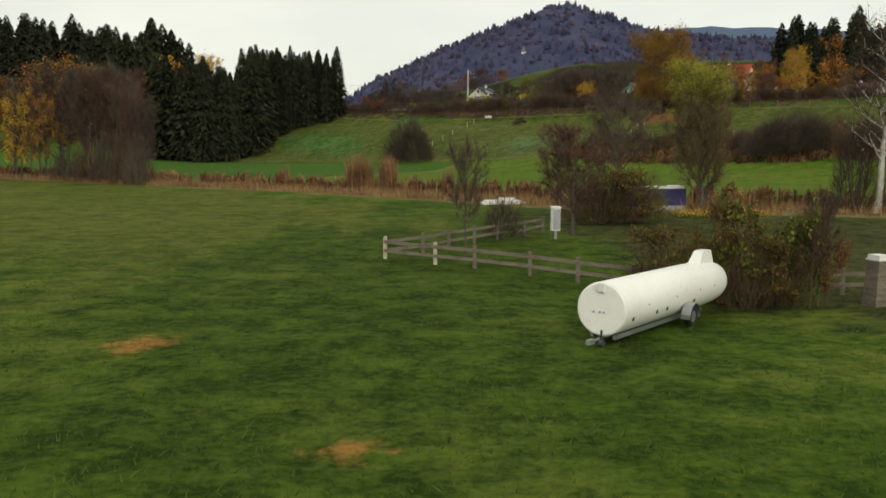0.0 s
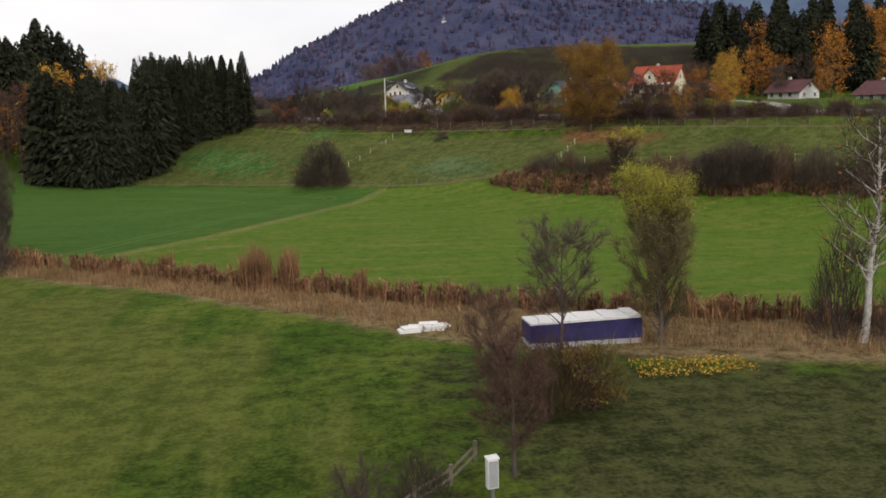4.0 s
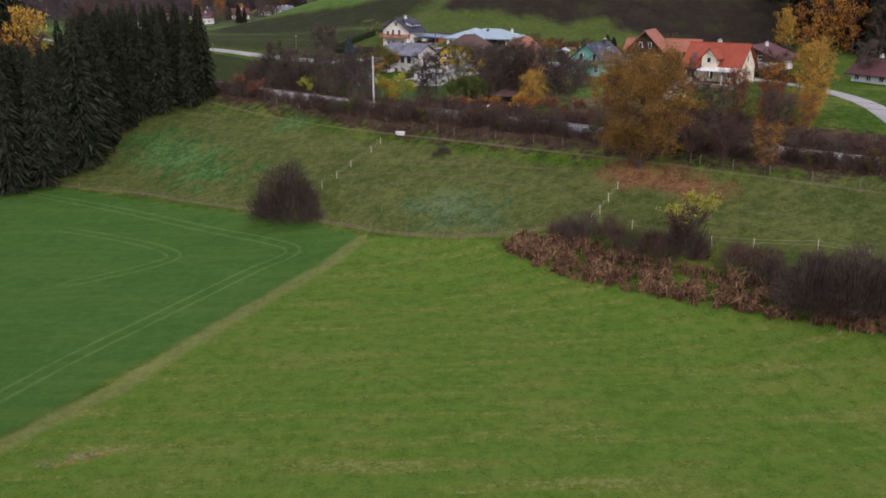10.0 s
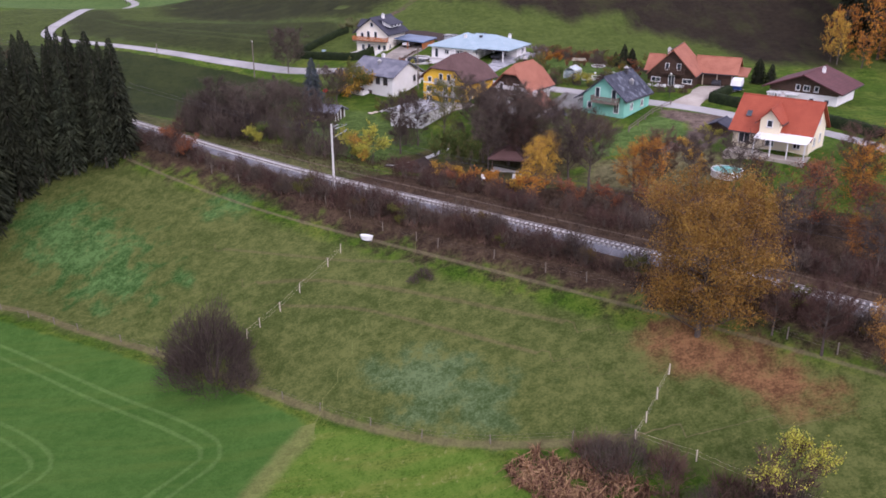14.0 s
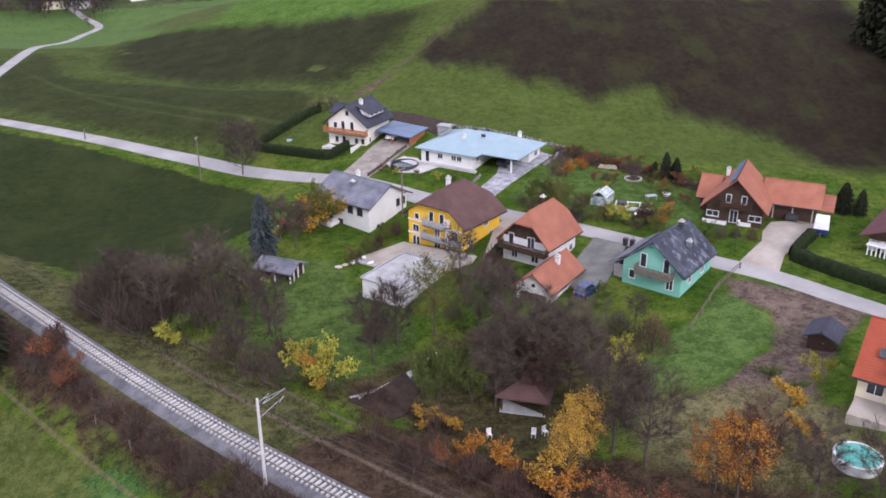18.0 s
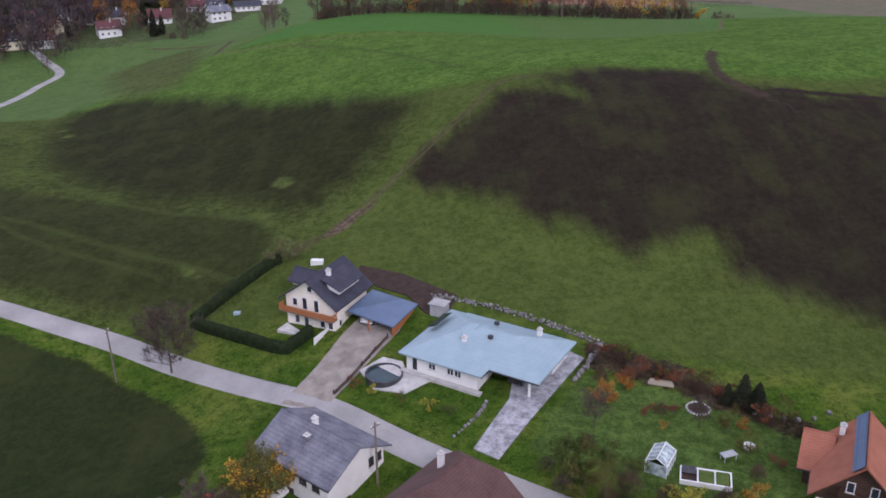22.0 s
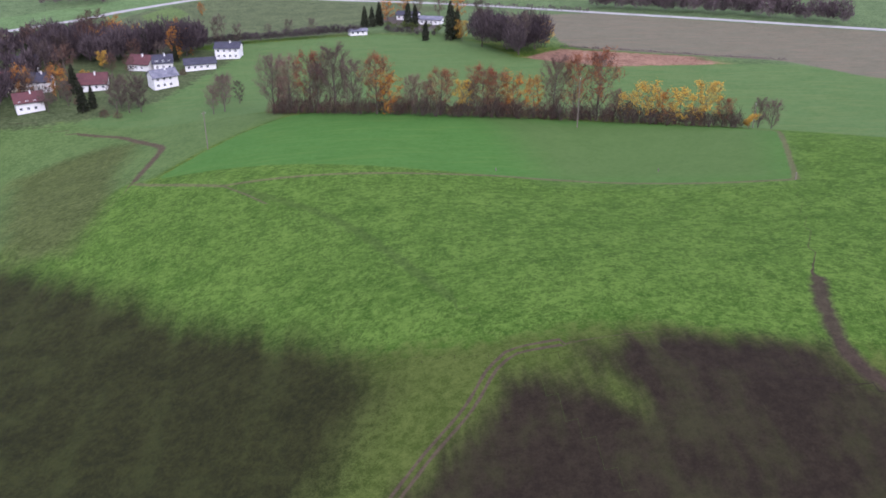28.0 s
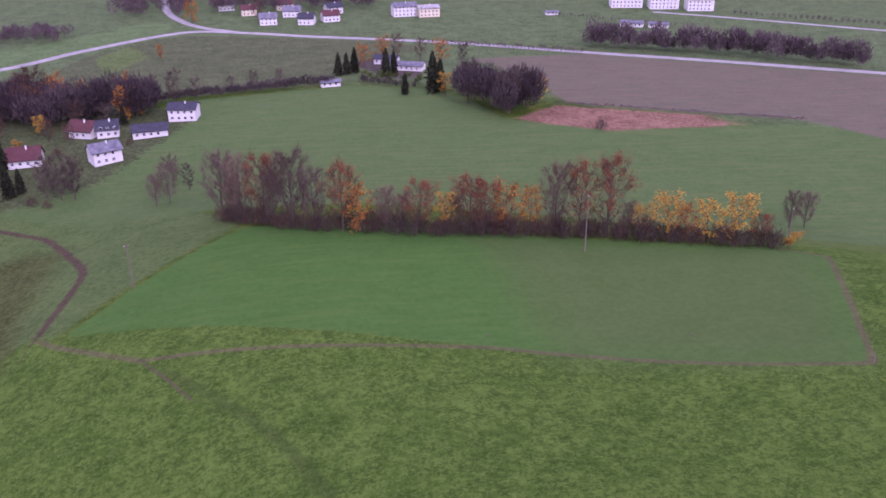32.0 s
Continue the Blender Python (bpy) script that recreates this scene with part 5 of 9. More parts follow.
part("lean_to_roof", Shape().slab([(-6.0, -4.6, 2.5), (-3.2, -4.6, 4.5), (-3.2, 4.4, 4.5), (-6.0, 4.4, 2.5)], 0.18), M["roof_grey"], h8)

# timber house with an orange roof and two wings
h9 = house("dark timber house with orange tiled roof and two wings", (72.50, 253.25), -31, 8, 8.8, 16.2, 3.3, 7.3, "dark_wood", "roof_orange", 0.8, go=0.9,
           windows=[("F", -1.0, 3.3, 0.8, 1.3), ("F", 1.2, 3.3, 0.8, 1.3), ("F", -3.0, 0.9, 1.8, 0.9), ("F", 0.0, 0.3, 1.2, 2.0), ("F", 3.0, 0.9, 1.8, 0.9), ("L", 1.0, 0.9, 1.0, 1.2)],
           balconies=[("F", 0.2, 2.75, 4.4, 0.9, "dark_wood")], chimneys=[(-2.4, 3.2, 5.0, 6.6, "white_wall")])
for sx, ln, y0 in ((-1, 1.9, 2.6), (1, 7.2, 4.4)):
    wg = part("wing", wall_shape(6.0, ln, 2.9, 5.1) if sx < 0 else Shape().box(-3.0, -2.8, -ln / 2, ln / 2, -1.5, 2.7), M["dark_wood"], h9, "", pose(sx * (4.2 + ln / 2 - 0.6), y0, 0, 0, 0, 90))
    put_roof(wg, 6.0, ln, 2.9, 5.1, 0.7, "roof_orange")
for x in (4.9, 7.6, 10.4):
    part("post", Shape().box(x - 0.1, x + 0.1, 1.3, 1.5, -1.5, 2.5), M["pale_wood"], h9)
part("low_roof", Shape().slab([(10.9, 1.0, 2.3), (13.2, 1.0, 2.2), (13.2, 6.4, 3.0), (10.9, 6.4, 3.1)], 0.18), M["roof_orange"], h9)
part("solar_strip", Shape().slab([(-1.25, -5.2, 6.4), (-0.25, -5.2, 7.36), (-0.25, 5.2, 7.36), (-1.25, 5.2, 6.4)], 0.03), M["sheet_blue"], h9, "blue-grey metal strip beside the ridge")

# brown-roofed house behind the lane
h10 = house("white house with maroon roof and timber gable", (92.5, 236.6), -44, 11.8, 10.8, 15.1, 3.7, 6.0, "white_wall", "roof_maroon", 1.1, go=1.3,
            windows=[("F", 0.5, 3.0, 1.2, 1.0), ("F", 2.2, 3.0, 0.8, 1.0), ("F", -1.0, 3.0, 0.8, 1.0), ("F", 1.6, 0.9, 0.9, 1.0), ("F", 4.2, 0.9, 0.9, 1.0), ("L", 0.0, 0.9, 1.0, 1.1)],
            chimneys=[(1.2, 1.0, 5.0, 6.7, "white_wall")], upper=("dark_wood", 2.6))
vr = part("veranda", Shape().box(-5.8, -0.5, -7.5, -5.3, 2.3, 2.45).box(-5.8, -0.5, -7.5, -5.3, -1.0, 0.05), M["white_paint"], h10, "white slatted veranda")
for x in np.arange(-5.6, -0.6, 0.55):
    part("slat", Shape().box(x, x + 0.2, -7.4, -7.3, 0.05, 2.3), M["white_paint"], vr)

# red-roofed cream house with a gabled dormer
h11 = house("cream house with red tiled roof and gabled dormer", (74.93, 207.78), 49, 8.5, 10.2, 17.3, 3.05, 6.65, "cream_wall", "roof_red", 0.8, go=0.5,
            windows=[("F", -1.5, 0.9, 1.0, 1.2), ("F", 1.5, 0.9, 1.0, 1.2), ("F", 0.0, 3.6, 1.0, 1.2), ("L", -3.5, 0.6, 1.6, 1.9), ("L", 0.0, 0.6, 1.2, 1.9), ("L", 3.6, 0.8, 1.0, 1.2)],
            chimneys=[(0.8, 0.5, 5.6, 7.4, "white_wall")])
dm = part("dormer", wall_shape(2.6, 4.0, 4.7, 6.1, low=2.6), M["cream_wall"], h11, "", pose(-3.3, 0.0, 0, 0, 0, -90))
put_roof(dm, 2.6, 4.0, 4.7, 6.1, 0.5, "roof_red")
put_window(dm, pose(0, -2.0, 3.5), 0.8, 1.0)
part("skylight", Shape().slab([(-3.4, 3.2, 4.28), (-2.7, 3.2, 4.9), (-2.7, 3.9, 4.9), (-3.4, 3.9, 4.28)], 0.05), M["glass"], h11)
vp = part("veranda_roof", Shape().slab([(-7.6, -5.6, 2.35), (-4.3, -5.6, 2.8), (-4.3, 1.4, 2.8), (-7.6, 1.4, 2.35)], 0.1), M["white_paint"], h11, "white glazed veranda roof")
for y in (-5.4, -3.2, -1.0, 1.2):
    part("veranda_post", Shape().box(-7.5, -7.35, y - 0.07, y + 0.07, -2.0, 2.3), M["white_paint"], h11)
part("terrace", Shape().box(-8.0, -4.3, -5.6, 5.0, -2.2, 0.02), M["paving"], h11, "reddish paved terrace")

# two more houses along the lane to the east
house("white house with maroon roof beside the lane", (108.2, 210.6), 22, 6.6, 9.4, 15.4, 2.7, 5.0, "white_wall", "roof_maroon", 0.9,
      windows=[("L", -3.4, 0.9, 1.1, 1.2), ("L", -0.8, 0.9, 1.1, 1.2), ("L", 2.0, 0.9, 1.1, 1.2), ("F", 0, 3.1, 1.0, 1.0), ("F", -1.8, 0.9, 1.0, 1.1), ("F", 1.8, 0.9, 1.0, 1.1)], chimneys=[(0.5, 1.5, 4.4, 5.9, "white_wall")])
house("white house with maroon roof and low annex", (116.6, 186.6), 15, 6.8, 9.4, 14.2, 2.8, 5.2, "white_wall", "roof_maroon", 0.9,
      windows=[("L", -3.2, 0.9, 1.1, 1.2), ("L", -0.6, 0.9, 1.1, 1.2), ("L", 2.4, 0.9, 1.1, 1.2), ("F", 0, 3.1, 1.0, 1.0)], chimneys=[(0.5, 1.5, 4.4, 5.9, "white_wall")])

# far houses: hamlet to the north-west and the village at the valley's end
FAR_HOUSES = [(-30.4, 672, -4, 11, 9, 5.2, 7.0, "white_wall", "roof_dark"), (-40.5, 652, 12, 13, 9, 2.9, 4.6, "white_wall", "roof_dark"), (-51.0, 624, 30, 10, 8, 5.0, 7.2, "white_wall", "roof_grey"), (-79.5, 627, 8, 11, 8, 3.2, 6.6, "white_wall", "roof_maroon"),
              (-66, 656, -20, 10, 8, 3.4, 6.4, "white_wall", "roof_maroon"), (-57, 655, 10, 8, 8, 3.6, 6.2, "white_wall", "roof_dark"), (-98, 604, 25, 10, 8, 4.2, 7.0, "white_wall", "roof_maroon"), (-112, 632, 5, 10, 9, 4.6, 7.6, "cream_wall", "roof_maroon"),
              (-101, 629, 5, 9, 8, 4.6, 7.4, "white_wall", "roof_dark"), (-128, 612, -15, 11, 9, 4.4, 7.4, "cream_wall", "roof_maroon"), (-135, 586, 20, 10, 8, 4.2, 7.0, "cream_wall", "roof_dark"), (-122, 588, 10, 9, 8, 4.2, 7.0, "white_wall", "roof_maroon"), (-128, 645, 10, 10, 8, 4.2, 7.0, "white_wall", "roof_dark"),
              (-145, 632, 0, 10, 8, 4.2, 7.0, "white_wall", "roof_maroon"), (-118, 662, 20, 10, 8, 4.2, 7.0, "white_wall", "roof_dark")]
FAR_VILLAGE = [(-12, 897, 5, 11, 9, 4.8, 7.4, "white_wall", "roof_grey"), (-46, 958, 10, 11, 9, 4.8, 7.4, "white_wall", "roof_dark"), (13, 894, -10, 10, 9, 4.6, 7.2, "white_wall", "roof_dark"), (28, 903, 15, 11, 9, 4.6, 7.2, "white_wall", "roof_maroon"), (-28, 935, 10, 10, 9, 4.6, 7.0, "cream_wall", "roof_maroon"),
               (2, 925, 0, 12, 9, 4.6, 7.2, "white_wall", "roof_grey"), (30, 935, 20, 11, 9, 4.6, 7.2, "white_wall", "roof_dark"), (-5, 955, 10, 11, 9, 4.6, 7.2, "cream_wall", "roof_maroon"), (78, 916, 8, 16, 10, 7.0, 9.0, "white_wall", "roof_grey"), (94, 912, 8, 14, 10, 6.0, 7.6, "cream_wall", "flat_roof")]
FAR_EAST = [(238, 930, -8, 22, 12, 9.0, 10.5, "white_wall", "roof_grey"), (262, 920, -8, 20, 12, 11.0, 12.0, "white_wall", "roof_grey"), (284, 909, -8, 18, 12, 8.0, 9.5, "white_wall", "roof_maroon"), (219, 856, -25, 14, 7, 2.6, 3.6, "white_wall", "roof_grey"), (234, 849, -25, 12, 6, 2.6, 3.4, "white_wall", "roof_grey"),
            (66, 748, -20, 20, 7, 3.0, 4.2, "white_wall", "roof_grey"), (58, 765, -20, 12, 7, 3.0, 4.4, "white_wall", "roof_dark"), (29, 717, 10, 9, 5, 2.4, 3.2, "white_wall", "roof_grey"), (178, 905, 0, 8, 5, 2.2, 2.8, "white_wall", "roof_grey")]
for rows_, group_ in ((FAR_HOUSES, "houses of the hamlet"), (FAR_VILLAGE, "houses of the far village"), (FAR_EAST, "buildings of the far valley")):
    for x, y, turn, w, d, eave, ridge, wm, rm in rows_:
        colour = {"white_wall": "white", "cream_wall": "cream", "yellow_wall": "yellow"}[wm]
        cover = {"roof_dark": "dark slate", "roof_grey": "grey", "roof_maroon": "maroon tiled", "roof_orange": "orange tiled", "flat_roof": "flat felt"}[rm]
        f = thing("house", pose(x, y, gz(x, y), 0, 0, turn - 90), "small %s house with a %s roof among trees" % (colour, cover), "house", group_)
        part("wall", wall_shape(d, w, eave, ridge, low=-1.5), M[wm], f)
        put_roof(f, d, w, eave, ridge, 0.6, rm)
        for u in np.arange(-w / 2 + 1.6, w / 2 - 1.0, 2.6):
            for z in ([0.9] if eave < 3.6 else [0.9, 3.3] if eave < 6 else [0.9, 3.3, 5.6]):
                put_window(f, side_pose(d, w, "L", float(u), z), 1.1, 1.2, sill=False)
                put_window(f, side_pose(d, w, "R", float(u), z), 1.1, 1.2, sill=False)
        for z in ([0.9] if eave < 3.6 else [0.9, 3.3]):
            for u in (-1.6, 1.6):
                put_window(f, side_pose(d, w, "F", u, z), 1.0, 1.2, sill=False)
        if ridge > 5:
            put_chimney(f, 0.8, 1.0, ridge - 1.2, ridge + 0.8)

# ---- trees and shrubs ----
rng = np.random.default_rng(7)


def slivers(base, tip, width):
    """Thin triangles from base to tip, each turned at random about its length."""
    d = tip - base
    s = np.cross(d, rng.normal(size=d.shape))
    s /= np.linalg.norm(s, axis=1, keepdims=True) + 1e-9
    w = np.asarray(width).reshape(-1, 1) * 0.5
    co = np.stack([base - s * w, base + s * w, tip], 1).reshape(-1, 3)
    return co, np.arange(len(co)).reshape(-1, 3)


def leaves(centres, size, droop=0.0):
    """Small kite-shaped leaves (two triangles each) turned at random."""
    n = len(centres)
    a, b = rng.normal(size=(n, 3)), rng.normal(size=(n, 3))
    a[:, 2] -= droop
    a /= np.linalg.norm(a, axis=1, keepdims=True)
    b -= a * (a * b).sum(1, keepdims=True)
    b /= np.linalg.norm(b, axis=1, keepdims=True)
    s = np.asarray(size).reshape(-1, 1) * rng.uniform(0.6, 1.3, (n, 1))
    co = np.stack([centres - a * s * 0.5, centres + b * s * 0.33, centres + a * s * 0.5, centres - b * s * 0.33], 1).reshape(-1, 3)
    return co, np.arange(4 * n).reshape(-1, 4)


def limbs(h, spread, crown_from, n_limbs, seed, stems=1, upward=0.75, fine=True, lean=0.04):
    """A skeleton: tapered trunk and limbs as tubes, and the points along the outer limbs from which twigs grow."""
    r = np.random.default_rng(seed)
    sh, ends = Shape(), []
    for st in range(stems):
        ang = r.uniform(0, 6.28)
        off = Vector((math.cos(ang), math.sin(ang), 0)) * (0.06 * h * (stems > 1)) * r.uniform(0.3, 1)
        tilt = Vector((math.cos(ang), math.sin(ang), 0)) * (lean if stems == 1 else 0.22) * h
        hh = h * (1 if stems == 1 else r.uniform(0.7, 1.0))
        pts = [off + tilt * f ** 1.4 + Vector((r.normal(0, 0.008 * h), r.normal(0, 0.008 * h), hh * f)) for f in (0, 0.15, 0.35, 0.6, 0.82, 0.97)]
        pts[0] = off + Vector((0, 0, -0.3))
        r0 = 0.017 * h / math.sqrt(stems)
        sh.tube(pts, [r0 * k for k in (1.35, 1.0, 0.8, 0.5, 0.28, 0.08)], 6, cap=False)
        for i in range(n_limbs // stems):
            f = crown_from + (0.95 - crown_from) * ((i + r.uniform(0, 0.9)) / (n_limbs / stems))
            k = min(int(np.searchsorted((0, 0.15, 0.35, 0.6, 0.82, 0.97), f)) - 1, 4)
            lo, hi = (0, 0.15, 0.35, 0.6, 0.82, 0.97)[k], (0, 0.15, 0.35, 0.6, 0.82, 0.97)[k + 1]
            p = pts[k].lerp(pts[k + 1], (f - lo) / (hi - lo))
            a = i * 2.4 + r.uniform(-0.5, 0.5)
            rel = (f - crown_from) / (1 - crown_from)
            reach = spread * h * (0.55 + 0.9 * math.sin(math.pi * min(1, 0.2 + 0.75 * rel))) * 0.62 * r.uniform(0.75, 1.15)
            out = Vector((math.cos(a), math.sin(a), 0))
            m1 = p + out * reach * 0.5 + Vector((0, 0, reach * upward * 0.45))
            m2 = p + out * reach + Vector((r.normal(0, 0.1) * reach, r.normal(0, 0.1) * reach, reach * upward * 1.1))
            lr = r0 * (0.45 - 0.25 * rel)
            sh.tube([p, m1, m2], [lr, lr * 0.6, lr * 0.15], 4, cap=False)
            for j in range(5):
                t = 0.3 + 0.7 * (j + r.uniform(0, 1)) / 5
                q = p.lerp(m1, t * 2) if t < 0.5 else m1.lerp(m2, t * 2 - 1)
                dirv = (Vector((r.normal(), r.normal(), 0.35 + abs(r.normal()) * upward)).normalized() + out * 0.6).normalized()
                ln = reach * r.uniform(0.28, 0.5)
                e = q + dirv * ln
                if fine:
                    sh.tube([q, e], [lr * 0.4, lr * 0.08], 3, cap=False)
                for g in (0.25, 0.55, 0.8, 1.0):
                    ends.append((q.lerp(e, g), dirv, ln))
            for g in (0.6, 0.8, 1.0):
                ends.append((m1.lerp(m2, g), (m2 - m1).normalized(), reach * 0.4))
    return sh, ends


def twig_cloud(ends, per, length, width):
    base = np.array([tuple(e[0]) for e in ends]).repeat(per, 0)
    d = np.array([tuple(e[1]) for e in ends]).repeat(per, 0)
    n = len(base)
    base = base + rng.normal(0, 0.05 * length, (n, 3))
    d = d * 0.7 + rng.normal(0, 0.6, (n, 3)) + np.array([0, 0, 0.25])
    d /= np.linalg.norm(d, axis=1, keepdims=True)
    tip = base + d * length * rng.uniform(0.5, 1.25, (n, 1))
    return base, tip, slivers(base, tip, np.full(n, width))


def join(parts):
    co, faces, off = [], [], 0
    for c, f in parts:
        co.append(c)
        faces += [tuple(int(i) + off for i in row) for row in f]
        off += len(c)
    return np.concatenate(co), faces


def plant(kind, h, spread, crown_from, n_limbs, seed, twig, leaf=None, stems=1, per=3, leaf_n=0, leaf_size=0.3, upward=0.75, bark="bark", top_leaf=0.0, twig_w=0.036, fine=True, tufts=0):
    """Meshes of a leafy or bare tree: trunk with limbs, crown of twigs, crown of leaves."""
    sh, ends = limbs(h, spread, crown_from, n_limbs, seed, stems, upward, fine)
    trunk = sh.mesh("trunk", True)
    trunk.materials.append(M[bark])
    base, tip, tw = twig_cloud(ends, per, 0.11 * h + 0.2, twig_w)
    co, fa = tw
    twigs = raw(co, fa.tolist(), "twig_mass")
    twigs.materials.append(M[twig])
    made = [("trunk", trunk), ("twig_mass", twigs)]
    if leaf:
        clump = rng.permutation(len(tip))[:max(40, len(tip) // 4)]
        pick = np.where(rng.uniform(0, 1, leaf_n) < 0.65, clump[rng.integers(0, len(clump), leaf_n)], rng.integers(0, len(tip), leaf_n))
        if top_leaf:
            z = tip[:, 2]
            p = np.clip((z / z.max() - top_leaf) * 4, 0.02, 1)
            pick = rng.choice(len(tip), leaf_n, p=p / p.sum())
        if tufts:
            clump = rng.choice(len(tip), tufts, replace=False)
            pick = np.where(rng.uniform(0, 1, leaf_n) < 0.86, clump[rng.integers(0, tufts, leaf_n)], pick)
        f = rng.uniform(0.2, 1.0, (leaf_n, 1))
        cen = base[pick] * (1 - f) + tip[pick] * f + rng.normal(0, (0.034 if tufts else 0.022) * h, (leaf_n, 3)) * [1, 1, 0.75]
        co, fa = leaves(cen, np.full(leaf_n, leaf_size), 0.5)
        crown = raw(co, fa.tolist(), "crown")
        crown.materials.append(M[leaf])
        made.append(("crown", crown))
    return made


def conifer(h, seed, needle="needle", width=0.17, whorls=34):
    r = np.random.default_rng(seed)
    trunk = Shape().tube([(0, 0, -0.4), (0, 0, h * 0.5), (0, 0, h * 0.97)], [0.016 * h, 0.010 * h, 0.002 * h], 6, cap=False).mesh("trunk")
    trunk.materials.append(M["bark"])
    n = whorls * 92
    f = 0.05 + 0.95 * r.uniform(0, 1, n) ** 0.85
    reach = width * h * np.minimum(1.0, 1.3 * (1 - f) ** 0.62) * (0.80 + 0.08 * np.sin(f * 60 + r.uniform(0, 6.28)) + r.normal(0, 0.1, n)) + 0.006 * h
    a, out, drop = r.uniform(0, 6.28, n), r.uniform(0.55, 1.12, n), r.uniform(0.1, 0.4, n)
    start = out - r.uniform(0.28, 0.42, n)
    d = np.column_stack([np.cos(a), np.sin(a), np.zeros(n)])
    base = d * (reach * start)[:, None] + np.column_stack([np.zeros(n), np.zeros(n), np.minimum(h * f - 0.25 * reach * start, h * 0.99)])
    tip = base + d * (reach * (out - start))[:, None] + np.column_stack([r.normal(0, 0.1, n) * reach, r.normal(0, 0.1, n) * reach, -drop * reach])
    co, fa = slivers(base, tip, (0.16 * reach + 0.012 * h) * (0.5 if whorls > 20 else 1.3))
    fa = fa.tolist()
    crown = raw(co, fa, "crown")
    crown.materials.append(M[needle])
    return [("trunk", trunk), ("crown", crown)]


def dome(h, radius, n, seed, twig, length=0.22, width=0.03):
    """A rounded, leafless bush: many stems from one stool and a dense dome of upright twigs."""
    r = np.random.default_rng(seed)
    sh = Shape()
    for i in range(9):
        a, q = i * 2.4, r.uniform(0.25, 0.75)
        out = Vector((math.cos(a), math.sin(a), 0))
        sh.tube([out * 0.04 * h + Vector((0, 0, -0.2)), out * radius * q * 0.5 + Vector((0, 0, h * 0.4)), out * radius * q + Vector((0, 0, h * 0.8 * math.sqrt(1 - q * q)))], [0.014 * h, 0.009 * h, 0.002 * h], 4, cap=False)
    trunk = sh.mesh("trunk", True)
    trunk.materials.append(M["bark"])
    a, up, q = r.uniform(0, 6.28, n), r.uniform(0.0, 1, n), r.uniform(0.25, 1, n) ** 0.45
    lobes = 1 + 0.13 * np.sin(3 * a + r.uniform(0, 6)) + 0.10 * np.sin(5 * a + 7 * up + r.uniform(0, 6)) + r.normal(0, 0.05, n)
    flat = np.sqrt(1 - up ** 2) * radius * q * lobes
    base = np.column_stack([flat * np.cos(a), flat * np.sin(a), up * q * h * 0.86 * lobes + 0.03 * h])
    d = base / [radius, radius, h] * [0.55, 0.55, 0.5] + [0, 0, 0.55] + r.normal(0, 0.28, (n, 3))
    d /= np.linalg.norm(d, axis=1, keepdims=True)
    tip = base + d * h * length * r.uniform(0.5, 1.2, (n, 1))
    co, fa = slivers(base, tip, np.full(n, width))
    twigs = raw(co, fa.tolist(), "twig_mass")
    twigs.materials.append(M[twig])
    return [("trunk", trunk), ("twig_mass", twigs)]


def bush(h, spread, seed, twig, leaf=None, leaf_n=0, leaf_size=0.2, per=4, stems=6, upward=0.7, n_limbs=20, twig_w=0.036):
    return plant("bush", h, spread, 0.06, n_limbs, seed, twig, leaf, stems, per, leaf_n, leaf_size, upward, twig_w=twig_w, fine=False)


